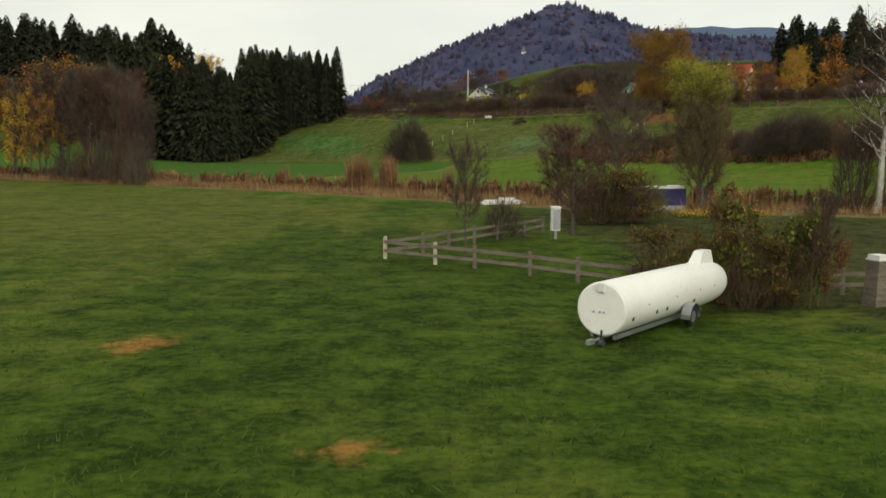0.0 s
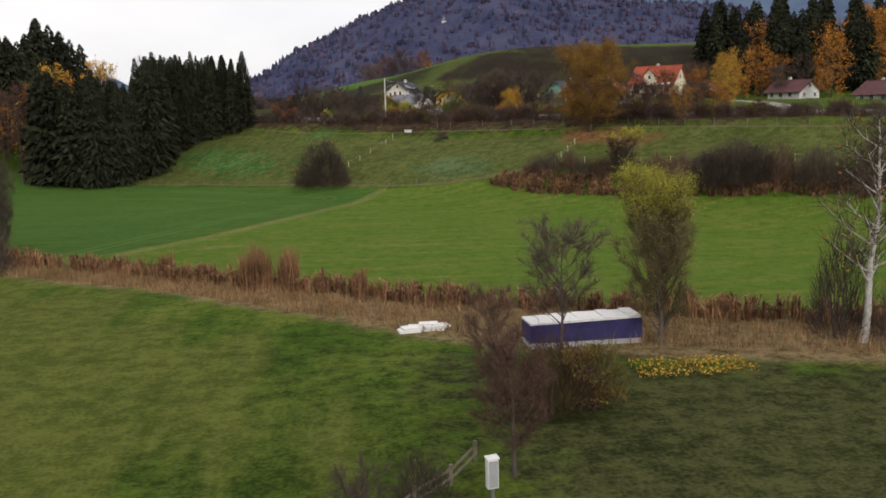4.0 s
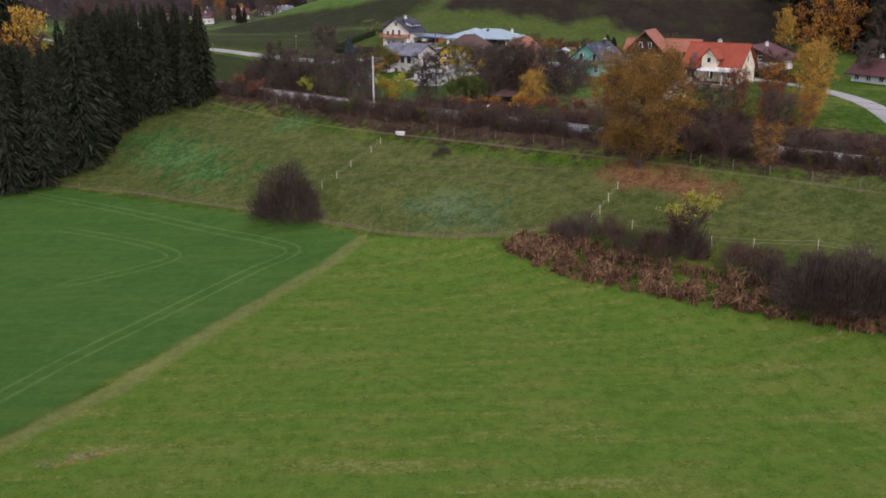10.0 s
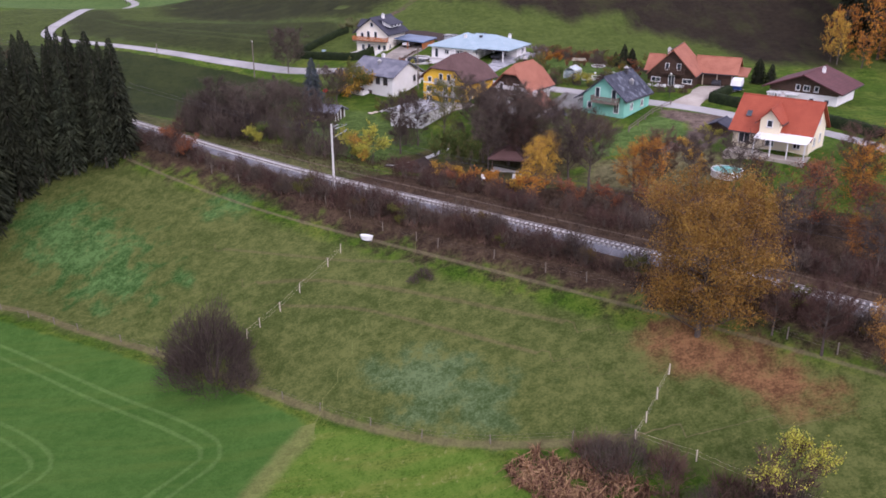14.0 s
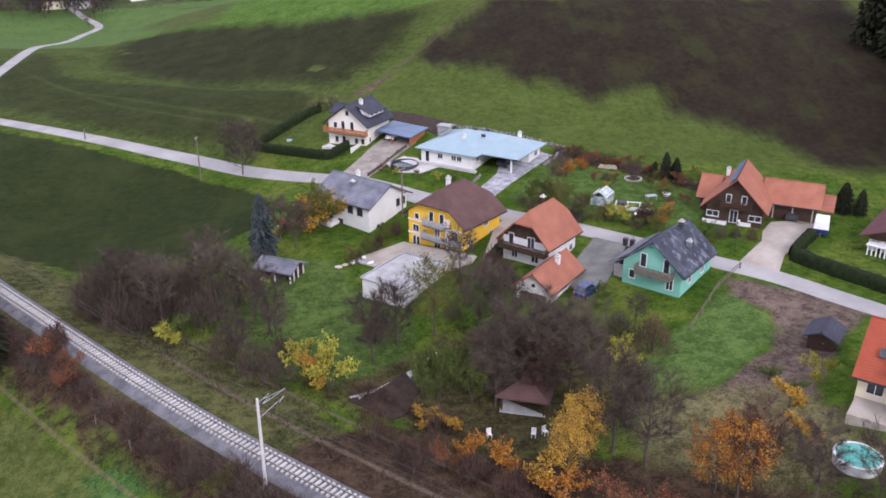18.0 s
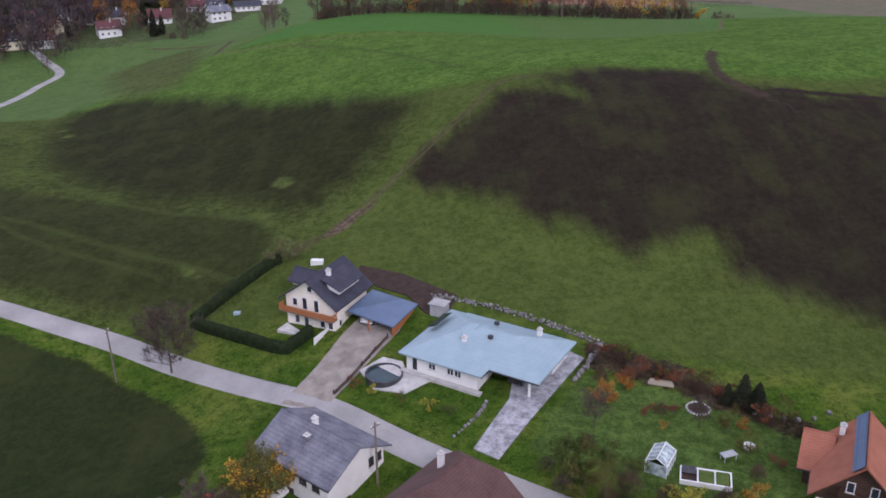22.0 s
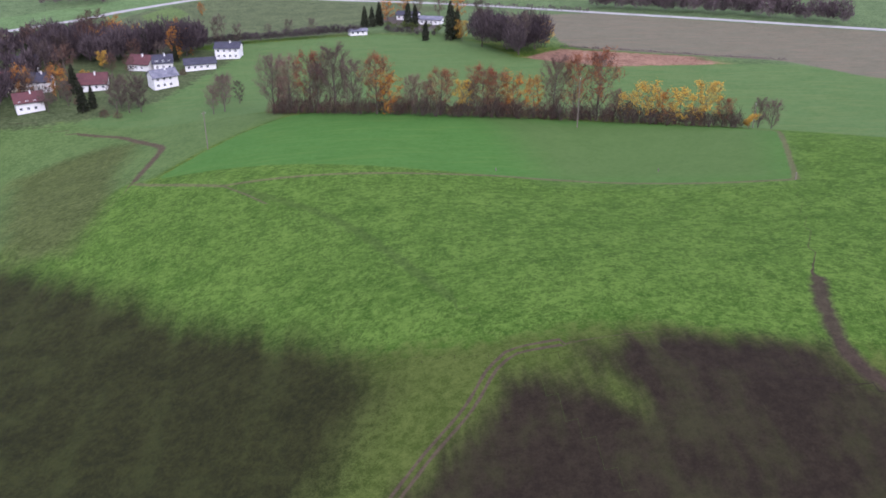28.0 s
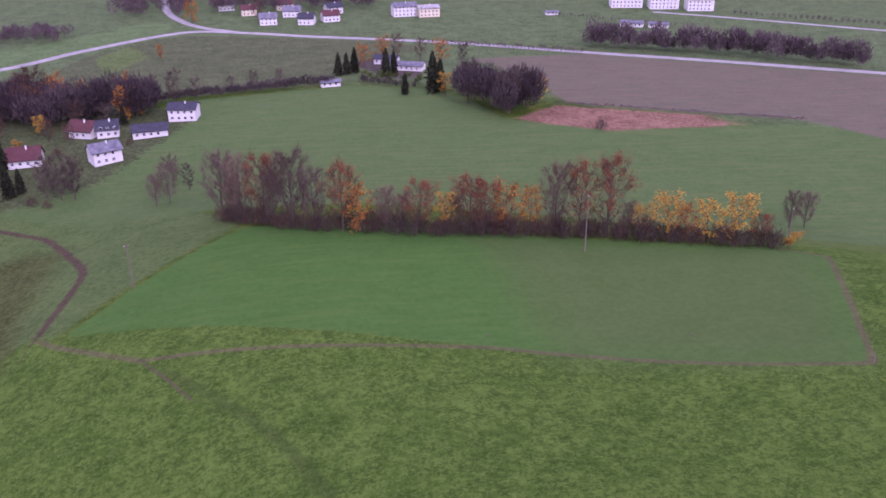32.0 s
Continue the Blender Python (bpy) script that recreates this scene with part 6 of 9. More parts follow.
# twig colours for the hilltop row, lightened to paint in distance haze
M["twig_far"] = surface("twig_far", (0.082, 0.056, 0.048), (0.162, 0.110, 0.092), 0.95, 0.6, 5.0, bumps=0, each=0.25, island=0.3, spec=0.05)
M["twig_far_red"] = surface("twig_far_red", (0.110, 0.070, 0.055), (0.195, 0.125, 0.095), 0.95, 0.6, 5.0, bumps=0, each=0.25, island=0.3, spec=0.05)
KINDS = {
    "bare": [plant("bare", 10, s, c, n, k, "twig", per=8, twig_w=0.036) for s, c, n, k in ((0.36, 0.22, 24, 1), (0.42, 0.28, 25, 2), (0.30, 0.25, 22, 3))],
    "bare_red": [plant("bare_red", 10, 0.34, 0.2, 24, 5, "twig_red", per=8, twig_w=0.036)],
    "tall_bare": [plant("tall_bare", 10, s, 0.12, 34, k, "twig_far", per=7, twig_w=0.021, upward=1.2, fine=False) for s, k in ((0.25, 81), (0.30, 82), (0.27, 83))],
    "tall_red": [plant("tall_red", 10, 0.26, 0.12, 34, 84, "twig_far_red", per=7, twig_w=0.021, upward=1.2, fine=False)],
    "bare_round": [plant("bare_round", 10, 0.52, 0.16, 40, 6, "twig", per=10, twig_w=0.036, upward=0.6)],
    "gold": [plant("gold", 10, s, 0.15, 24, k, "twig_red", "gold", leaf_n=5800, leaf_size=0.20, tufts=170) for s, k in ((0.24, 11), (0.32, 12))],
    "orange": [plant("orange", 10, s, 0.15, 26, k, "twig_red", "orange", leaf_n=4600, leaf_size=0.20, tufts=150) for s, k in ((0.30, 13), (0.36, 14))],
    "ochre": [plant("ochre", 10, 0.36, 0.16, 28, 15, "twig_red", "ochre", leaf_n=4200, leaf_size=0.22, tufts=110)],
    "russet": [plant("russet", 10, 0.36, 0.16, 26, 16, "twig_red", "russet", leaf_n=3000, leaf_size=0.22, tufts=90)],
    "olive": [plant("olive", 10, 0.42, 0.2, 26, 17, "twig_olive", "olive", leaf_n=3800, leaf_size=0.22)],
    "birch": [plant("birch", 12, 0.20, 0.25, 26, 18, "twig", "ochre", leaf_n=160, leaf_size=0.22, bark="birch_bark", per=3)],
    "conifer": [conifer(20, k, "needle", w, 40) for k, w in ((21, 0.155), (22, 0.17), (23, 0.14))],
    "spruce_blue": [conifer(10, 24, "needle_blue", 0.19)],
    "thicket": [dome(3, 1.55, 1500, k, "twig") for k in (31, 32)],
    "thicket_big": [dome(8, 4.4, 9000, 30, "twig", 0.16, 0.042)],
    "thicket_red": [dome(3, 1.55, 1500, k, "twig_red") for k in (33, 34)],
    "shrub_gold": [bush(3, 0.55, 35, "twig_red", "gold", 2300, 0.17, per=2)],
    "shrub_orange": [bush(3, 0.55, 36, "twig_red", "orange", 2200, 0.17, per=2)],
    "shrub_lime": [bush(3, 0.60, 37, "twig_olive", "lime", 2500, 0.16, per=2)],
    "shrub_olive": [bush(3, 0.66, 38, "twig_olive", "olive", 1800, 0.17, per=2)],
    "shrub_green": [bush(3, 0.60, 39, "twig_olive", "green", 2200, 0.165, per=2)],
    "shrub_russet": [bush(3, 0.62, 40, "twig_red", "russet", 1700, 0.15, per=2)],
    "shrub_topped": [plant("bush", 3, 0.62, 0.06, 24, 44, "twig_red", "lime", 7, 6, 2600, 0.10, 0.8, top_leaf=0.66, fine=False)],
    "shrub_brown": [bush(3, 0.62, 42, "twig_red", "olive_brown", 2200, 0.13, per=2)],
    "thicket_olive": [dome(3, 1.55, 1500, 43, "twig_olive")],
    "shrub_sage": [bush(3, 0.66, 41, "twig_olive", "sage", 1600, 0.14)],
}
# lighter builds of the same kinds for the far side of the hill
FAR_KINDS = {
    "bare": [plant("bare", 10, s, c, 18, k, "twig", per=5, twig_w=0.052, upward=0.9, fine=False) for s, c, k in ((0.32, 0.10, 71), (0.36, 0.14, 72), (0.28, 0.08, 73))],
    "bare_red": [plant("bare_red", 10, 0.32, 0.1, 18, 74, "twig_red", per=5, twig_w=0.048, upward=0.9, fine=False)],
    "gold": [plant("gold", 10, 0.36, 0.05, 16, 75, "twig_red", "gold", leaf_n=1700, leaf_size=0.36)],
    "orange": [plant("orange", 10, 0.33, 0.06, 16, 76, "twig_red", "orange", leaf_n=1400, leaf_size=0.34)],
    "conifer": [conifer(20, 77, "needle", 0.22, 13)],
    "thicket": [dome(3, 1.6, 520, 78, "twig", 0.24, 0.055)],
    "thicket_red": [dome(3, 1.6, 520, 79, "twig_red", 0.24, 0.055)],
}
NOMINAL = {k: 10.0 for k in KINDS}
NOMINAL.update({"birch": 12.0, "conifer": 20.0, **{k: 3.0 for k in KINDS if k.startswith(("thicket", "shrub"))}, "thicket_big": 8.0})
WORDS = {"bare": ("leafless autumn tree with fine grey-brown twigs", "tree"), "bare_red": ("leafless tree with reddish brown twigs", "tree"), "tall_bare": ("tall leafless tree with fine upright grey-brown twigs", "tree"), "tall_red": ("tall leafless tree with fine reddish twigs", "tree"), "bare_round": ("dark leafless tree with a round crown beside the road", "tree"), "gold": ("slender tree with golden yellow autumn leaves", "tree"),
         "orange": ("autumn tree with thinning orange leaves", "tree"), "ochre": ("broad tree with ochre brown autumn leaves", "tree"), "russet": ("tree with sparse dark russet leaves", "tree"), "olive": ("small tree with dull olive green leaves", "tree"),
         "birch": ("nearly bare birch with a white trunk", "tree"), "conifer": ("tall dark green spruce at the wood's edge", "conifer"), "spruce_blue": ("blue-grey garden spruce with a pointed top", "conifer"),
         "thicket": ("dense leafless grey-brown shrub", "shrub"), "thicket_big": ("large rounded and dense leafless bush", "shrub"), "thicket_red": ("dense leafless reddish brown shrub", "shrub"), "shrub_gold": ("shrub with golden yellow autumn leaves", "shrub"), "shrub_orange": ("rounded shrub with orange autumn leaves", "shrub"),
         "shrub_lime": ("shrub with pale yellow-green leaves", "shrub"), "shrub_olive": ("wide shrub with dull olive brown leaves", "shrub"), "shrub_green": ("dark green leafy garden shrub", "shrub"), "shrub_russet": ("shrub with dark russet leaves", "shrub"), "shrub_topped": ("brown shrub with pale yellow leaves at its top", "shrub"), "shrub_brown": ("wide shrub with brown and olive autumn leaves", "shrub"), "thicket_olive": ("dense leafless olive brown shrub", "shrub"), "shrub_sage": ("pale sage green garden shrub", "shrub")}


def grow(kind, x, y, h, wide=1.0, group="", label="", sink=0.0, light=False):
    """One tree or shrub of a kind, h metres high, at its place on the ground."""
    sets = FAR_KINDS[kind] if kind in FAR_KINDS and (light or y > 470 or x < -58 or x > 108) else KINDS[kind]
    made = sets[rng.integers(len(sets))]
    k = h / NOMINAL[kind]
    words, cat = WORDS[kind]
    t = thing({"tree": "tree", "conifer": "conifer", "shrub": "shrub"}[cat], pose(x, y, gz(x, y) - sink, 0, 0, rng.uniform(0, 360)) @ Matrix.Diagonal((k * wide, k * wide, k, 1)), label or words, cat, group)
    for name, me in made:
        part(name, me, None, t)
    return t


def mass(name, rows, label, category="scrub"):
    """Many low shrubs that nobody could count, as one mesh of twigs and one of stems."""
    out = {}
    for kind, x, y, h, wide in rows:
        sets = FAR_KINDS[kind]
        k = h / NOMINAL[kind]
        a = rng.uniform(0, 6.28)
        c, s = math.cos(a) * k * wide, math.sin(a) * k * wide
        for piece, me in sets[rng.integers(len(sets))]:
            co = np.empty(len(me.vertices) * 3, np.float32)
            me.vertices.foreach_get("co", co)
            co = co.reshape(-1, 3)
            co = np.column_stack([co[:, 0] * c - co[:, 1] * s + x, co[:, 0] * s + co[:, 1] * c + y, co[:, 2] * k + gz(x, y)])
            key = (piece, me.materials[0].name)
            out.setdefault(key, []).append((co, [tuple(p.vertices) for p in me.polygons]))
    base = thing(name, Matrix(), label, category)
    tagged(base, label, category, kind="stuff")
    for (piece, mat), parts in out.items():
        co, fa = join(parts)
        part(piece, raw(co, fa, piece), bpy.data.materials[mat], base)


def plantings(text, group):
    for row in text.split(";"):
        kind, *nums = row.split()
        x, y, h, *w = map(float, nums)
        grow(kind, x, y, h, w[0] if w else 1.0, group)


# by the start meadow and the ditch
plantings("bare 1.0 37.2 4.4 0.5;bare_red 7.2 47.2 5.4;thicket_red 8.9 54.6 3.6 0.8;thicket_olive 10.2 54.6 3.5 0.9;thicket_red 11.4 55.0 3.2 0.9;shrub_brown 12.2 54.8 3.0 1.0;thicket_olive 13.2 55.8 3.4 0.9;thicket_red 10.8 55.8 4.0 0.8;bare_red 7.6 56.4 5.6 0.7;bare 13.0 63.6 7.4 0.8;bare_red 21.6 70.0 10.6 0.42;thicket 3.2 45 2.4 0.9;birch 32.6 64.2 14.0;thicket 31.6 65.5 6.8 0.55;thicket 34.5 63.5 5.0 0.6;"
          "thicket_red 7.5 30.2 1.9 1.0;shrub_brown 8.3 29.9 2.2 1.0;thicket_olive 9.2 29.8 2.4 1.0;shrub_brown 9.9 30.0 2.9 0.8;thicket_olive 10.4 29.2 2.6 0.9;shrub_olive 10.9 29.0 2.9 0.8;thicket_red 10.2 28.5 2.0 0.9;thicket_olive 11.4 28.6 2.5 0.8;shrub_brown 11.6 28.2 2.0 0.9;shrub_olive 12.0 28.6 2.6 0.6;bare_red 12.2 28.0 3.0 0.5;bare 12.6 28.3 3.3 0.45;shrub_russet 12.9 28.4 2.2 0.4", "plants by the ditch")
M["willow_leaf"] = surface("leaf_willow", (0.27, 0.27, 0.03), (0.42, 0.41, 0.05), 0.85, 0.5, 4.0, bumps=0, island=0.3, spec=0.15)
M["twig_willow"] = surface("twig_willow", (0.095, 0.075, 0.042), (0.18, 0.145, 0.075), 0.95, 0.6, 5.0, bumps=0, island=0.3, spec=0.1)
will = plant("willow", 9.0, 0.25, 0.06, 52, 61, "twig_willow", "willow_leaf", leaf_n=22000, leaf_size=0.075, top_leaf=0.66, per=9, upward=1.7, twig_w=0.026)
t = thing("tree", pose(19.9, 66.0, 0, 0, 0, 20), "tall bushy willow with yellow-green leaves at its top", "tree", "plants by the ditch")
for name, me in will:
    part(name, me, None, t)
plantings("ochre -54 122 14.6;ochre -59 119 12.5;gold -54 113 10.4 0.5;ochre -51.4 111.4 9.6 0.5;gold -57 115 10.5 0.5;bare_red -52.6 112.4 11.4 0.5;bare -55.6 113.6 11.6 0.5;bare -50 113.6 12.6 0.6;birch -47 115 13.0;bare -46.4 112 13.0 0.55;bare_red -44.6 111 12.6 0.55;bare -43 112 13.4 0.5;bare_red -41.6 110.4 12.6 0.55;bare -40 109.4 11.6 0.5;bare_red -38.6 107.6 10.4 0.5;bare -62 118 12.0 0.7;bare -37 106 9.0 0.5;thicket -35.6 100.4 6.0 0.6;thicket_red -38 103 6.4 0.6;thicket -41 105.4 6.0 0.7;thicket_red -44 107.4 5.4 0.8;thicket -47.6 109 4.6 0.9;bare -35.6 103 8.0 0.55", "trees at the field's edge")
# pasture and railway bank
plantings("thicket_big -6.8 176.0 9.0 0.95;thicket -3.4 174.0 3.6 1.0;thicket -10.4 178.2 3.8 1.0;shrub_topped 40.8 145.0 5.4 0.85;thicket 40.4 144.4 4.4 0.85;thicket 16.3 183.2 1.2 1.6;thicket 15.2 182.6 0.9 1.6;thicket 17.0 182.4 0.8 1.4;thicket 29.4 153.4 3.0;thicket 31.4 152.4 3.4;thicket_red 34 150.4 3.4;thicket 35.5 146.5 3.0;thicket_red 38 143.8 3.2;thicket 41 143.5 5.0 0.8;"
          "thicket_red 44.5 139.5 3.4;thicket 47 136 3.6;thicket 50 133.5 4.2;thicket_big 48.8 131.4 5.2 1.1;thicket_big 50.6 130.6 6.0 1.1;thicket_big 53.0 129.4 6.6 1.1;thicket_big 55.0 128.2 5.6 1.0;thicket_red 58.6 128.4 4.6;thicket_red 57.5 126 4.4;thicket_big 61 122.5 5.4 1.1;thicket 65.5 118.5 6.2;thicket_red 70 114 5.0;thicket 75 109 6.0", "shrubs along the pasture")
M["oak_leaf"] = surface("leaf_rust", (0.15, 0.080, 0.018), (0.31, 0.170, 0.036), 0.85, 0.35, 3.0, bumps=0, island=0.25, spec=0.15)
oak = plant("oak", 13.4, 0.43, 0.03, 54, 62, "twig_red", "oak_leaf", leaf_n=56000, leaf_size=0.17, per=3, upward=0.6, tufts=620)
t = thing("tree", pose(41.1, 164.2, gz(41.1, 164.2), 0, 0, 40), "large dense tree with rusty orange autumn leaves", "tree", "trees along the railway")
for name, me in oak:
    part(name, me, None, t)
rows = []
for i in range(210):
    x = rng.uniform(-28, 86)
    k = int(np.argmin([abs(p.x - x) for p in RAIL_PTS]))
    q = RAIL_PTS[k] + RAIL_SIDE[k][1] * rng.uniform(3.2, 5.2)
    rows.append((("thicket_red", "thicket")[i % 2], q.x, q.y, rng.uniform(2.2, 3.5) if 4 < x < 52 else rng.uniform(1.6, 2.6), 1.0))
mass("rail_scrub", rows, "dark leafless scrub beside the railway track")
for i in range(34):
    k = int(np.interp(i + rng.uniform(-0.4, 0.4), (0, 34), (152, 255)))
    p, (tt, ss) = RAIL_PTS[k], RAIL_SIDE[k]
    q = p + ss * rng.uniform(3.6, 5.6)
    grow(("thicket_red", "shrub_brown", "thicket", "shrub_olive", "thicket_red")[i % 5], q.x, q.y, rng.uniform(1.2, 2.4), 1.0, "shrubs along the railway")
plantings("bare_red 50 158 6.6;bare_red 47 161.5 4.6;ochre 54 154.6 5.6;bare 64 173.5 6.5;orange 63.6 176 5.4;bare 57 181 7.0;thicket_red 53 184 4.0;bare_red -19 228.5 4.2 0.8;thicket_red -21 232 3.0", "trees along the railway")
# strip between the railway and the gardens
plantings("gold 35 207 7.4 0.85;gold 33.2 204.6 7.0 0.9;bare 38.5 208.5 10.0;bare 41 206 8.8;orange 47.4 200.2 7.6;orange 45.8 201.4 6.4;bare_red 49.5 201.8 7.5;bare 53.1 197.8 7.6;bare 56.9 195.3 7.0;bare_red 59.0 192.3 5.6;bare 65.3 191.2 4.6;russet 61.7 184.1 8.6 1.1;russet 66 181 7.0;orange 70 178 6.0;gold 75.8 186.2 11.2 0.8;gold 77.3 193.1 9.0 0.8;gold 74.6 185 7.0;"
          "orange 70.3 189.0 7.4;bare_red 71.0 191.6 8.0;shrub_orange 27.5 206.5 2.8;shrub_gold 30.5 203.6 3.6;shrub_orange 24.5 208.6 2.4;shrub_gold 20.6 214.4 2.0;shrub_gold 23.4 213.4 2.0;shrub_orange 32 200.6 3.4;shrub_russet 36.5 199 3.6;shrub_russet 41 197 3.4;shrub_russet 46.8 195.0 3.8;thicket_red 51.6 191.2 4.0;"
          "shrub_gold 55.1 203.9 3.0;shrub_russet 22 206.5 2.4;thicket_red 18.5 209 2.2;thicket_red 27 202.5 2.6;thicket 31 198.2 2.4;thicket_red 36 195.5 2.6;thicket 42 192 2.6;thicket_red 56.5 188.6 3.4;thicket 62.6 185.4 3.6;thicket_red 69 181 3.6;shrub_gold 59.3 189.5 3.4", "trees behind the railway")
rows = []
for i in range(190):
    k = int(rng.uniform(120, 262))
    p, (tt, ss) = RAIL_PTS[k], RAIL_SIDE[k]
    q = p - ss * rng.uniform(7.0, 17.0)
    if q.x > 14 and not (24 < q.x < 36 and q.y > 208):
        rows.append((("thicket_red", "thicket", "thicket_red")[i % 3], q.x, q.y, rng.uniform(1.3, 3.0), 1.1))
mass("waste_thicket", rows, "dark leafless thicket on waste ground behind the railway")
# gardens
plantings("thicket_big -17 240.5 7.4 0.9;thicket_big -12.4 242 8.4 0.9;thicket_big -8.2 244.6 7.2 0.9;thicket -3.4 241 6.4 0.8;bare -15 239 8.6;bare -5 243 8.2;bare -1.5 243.5 7.5;bare 1.0 239.5 7.0;bare 3.0 236.0 6.4;bare_round 28.4 232.0 7.6 0.9;bare 31.0 229.0 7.6;thicket 25.6 234.4 2.6;thicket -14.5 236.5 5.6 0.85;thicket -19.6 242.6 6.2 0.8;thicket -10 239 6.4 0.8;bare -10 238 8.0;bare -6 248.5 7.6;spruce_blue 0.2 258.2 10.2 1.25;bare 4.6 260.9 6.4;bare 2.2 263.4 6.6 0.9;olive 7.8 267.9 5.0 1.2;shrub_gold 7.0 266.4 4.8 1.0;shrub_olive 8.6 267.3 5.2 0.9;shrub_olive 6.2 267.7 4.4 1.0;shrub_gold 9.4 268.5 4.4 0.9;shrub_lime 8.0 224.4 4.2 0.8;shrub_lime 11 221.8 4.6 0.85;shrub_gold 9.6 222.6 3.8 0.8;thicket -1.1 229 4.6 0.9;thicket 2.6 225 4.4 0.9;thicket 5.2 223.8 4.0 0.9;bare 0.6 228 5.6;thicket -6 238.6 4.6;shrub_lime -8 232 2.6;thicket -11.8 235.4 4.4;shrub_russet -16.7 223 3.0;shrub_russet -19.6 227 3.4;thicket_red -18 225.4 2.8;shrub_green 21 219.4 4.4 0.6;shrub_green 21.8 222 4.6 0.6;bare 28.4 217.6 7.0;bare_red 33.4 217 7.6;shrub_lime -1.6 245.6 2.2;"
          "shrub_lime 0.4 247.6 1.8;shrub_green -8 233.2 2.9;bare 15.6 227.6 8.2;bare 18.6 231 7.4;thicket 16.5 232 4.4;olive 23 232 8.6 0.9;shrub_green 22.6 219.8 5.6 0.55;shrub_green 24.8 221 5.0 0.6;shrub_green 26 218.4 4.6 0.6;bare_round 31.6 218.6 9.6;bare 34.4 219 10.5;bare_round 36.4 218.4 8.6;bare_red 30.0 221 7.6;bare 28.0 220.5 7.0;thicket 33.5 224.6 5.6;bare 27.5 244.1 6.2;thicket_red 31.6 243.1 4.4;thicket 33 240.8 3.6;"
          "shrub_lime 43.2 220.8 3.2 1.1;thicket_red 46.6 223.2 4.6;thicket 44 226.8 3.4;bare 46.4 228.5 3.4;shrub_green 44.6 235.6 1.8;shrub_green 43 233.4 1.5;bare 4 233.6 4.6;thicket 5.4 229.4 3.4", "garden plants")
plantings("bare_round -7.6 296.6 8.8 0.9;shrub_lime 53.3 257.8 2.1 1.4;shrub_lime 52.0 258.6 1.8 1.3;shrub_olive 57.6 254.9 3.0;shrub_orange 58.4 255.2 2.2;thicket 56.2 257.4 3.0;thicket_red 57.0 258.2 2.4;shrub_green 42.4 265.6 3.8 0.7;shrub_green 41.2 266.6 3.2 0.8;shrub_olive 43.4 264.4 3.4 0.7;thicket_red 44.8 259.8 2.4;thicket 46.6 258.4 2.0;thicket 40.7 262.9 2.2;shrub_olive 61.4 270.4 2.6 0.7;shrub_russet 53.3 280.6 2.6;shrub_russet 52.9 273.5 2.0 0.6;shrub_green 63.5 251.4 2.0;thicket 65.2 250.4 2.0;thicket_red 69.4 249.4 1.8;thicket 67.4 250.2 1.6;shrub_green 61.8 252.4 1.6;thicket_red 55.5 256.6 2.6;thicket_red 51 259.6 2.4;thicket_red 47.6 262 2.6;olive 44.2 259.6 5.4 0.5;shrub_olive 42.4 261.6 3.0;shrub_orange 48.6 276.6 2.5 1.1;shrub_gold 48.9 276.9 2.3 1.0;thicket_red 55 274.6 1.6;conifer 65.4 275.2 4.8 2.0;conifer 66.8 274.2 4.2 2.0;conifer 63.8 276 3.0 2.0;shrub_orange 52 279.6 2.0;thicket_red 49.5 281.6 1.8;"
          "thicket_red 61 278.6 1.8;shrub_russet 57 280.6 1.6;thicket_red 71 269.6 1.8;shrub_olive 62.4 266.4 2.2;conifer 88.4 259.6 5.0 2.2;conifer 90.6 258.6 4.2 2.2;shrub_green 56.3 214.5 1.8;shrub_green 57.5 211.2 1.6;shrub_lime 60.4 212.4 2.4;"
          "shrub_gold 56.2 209.4 2.6;shrub_lime 20.4 282.9 1.2;shrub_olive 24.0 280.8 1.2;shrub_lime 27.5 278.4 1.4;shrub_green 29.7 277.0 1.6;shrub_russet 18.2 284.9 1.3;shrub_sage 7.4 320.6 2.8;shrub_sage 5.4 319.2 2.4;shrub_sage 8.8 319.4 2.0;thicket_red 91 243.6 2.4;gold 113 275 8.4 0.6;orange 117 272 7.0;orange 106 205 6.0;shrub_green 85 243.4 1.8;bare 100 215 7.0", "garden plants")
for i in range(26):
    f = (i + rng.uniform(0, 0.8)) / 26
    x, y = np.interp(f, (0, 0.4, 0.75, 1), (50, 59, 66, 71)) - rng.uniform(0, 1.8), np.interp(f, (0, 0.4, 0.75, 1), (288, 283, 276.6, 271)) - rng.uniform(0, 2.4)
    grow(("thicket_red", "thicket", "shrub_russet", "thicket_red", "shrub_olive")[i % 5], float(x), float(y), rng.uniform(1.0, 2.4), 1.0, "garden plants", light=True)
plantings("bare 46.4 272.4 4.4;bare 58.8 271.6 3.6;thicket_red 62 262.6 1.8;shrub_russet 64.8 263.6 1.6;shrub_gold 59.6 258.6 2.2;shrub_green 48.8 264 2.4;shrub_green 46.6 266.6 2.2;thicket_red 44.8 269.4 1.8;shrub_olive 67.8 262.6 2.0;shrub_orange 63.6 270.6 1.4;shrub_gold 54.4 271.6 0.9;shrub_russet 56.4 274.2 1.4", "garden plants")
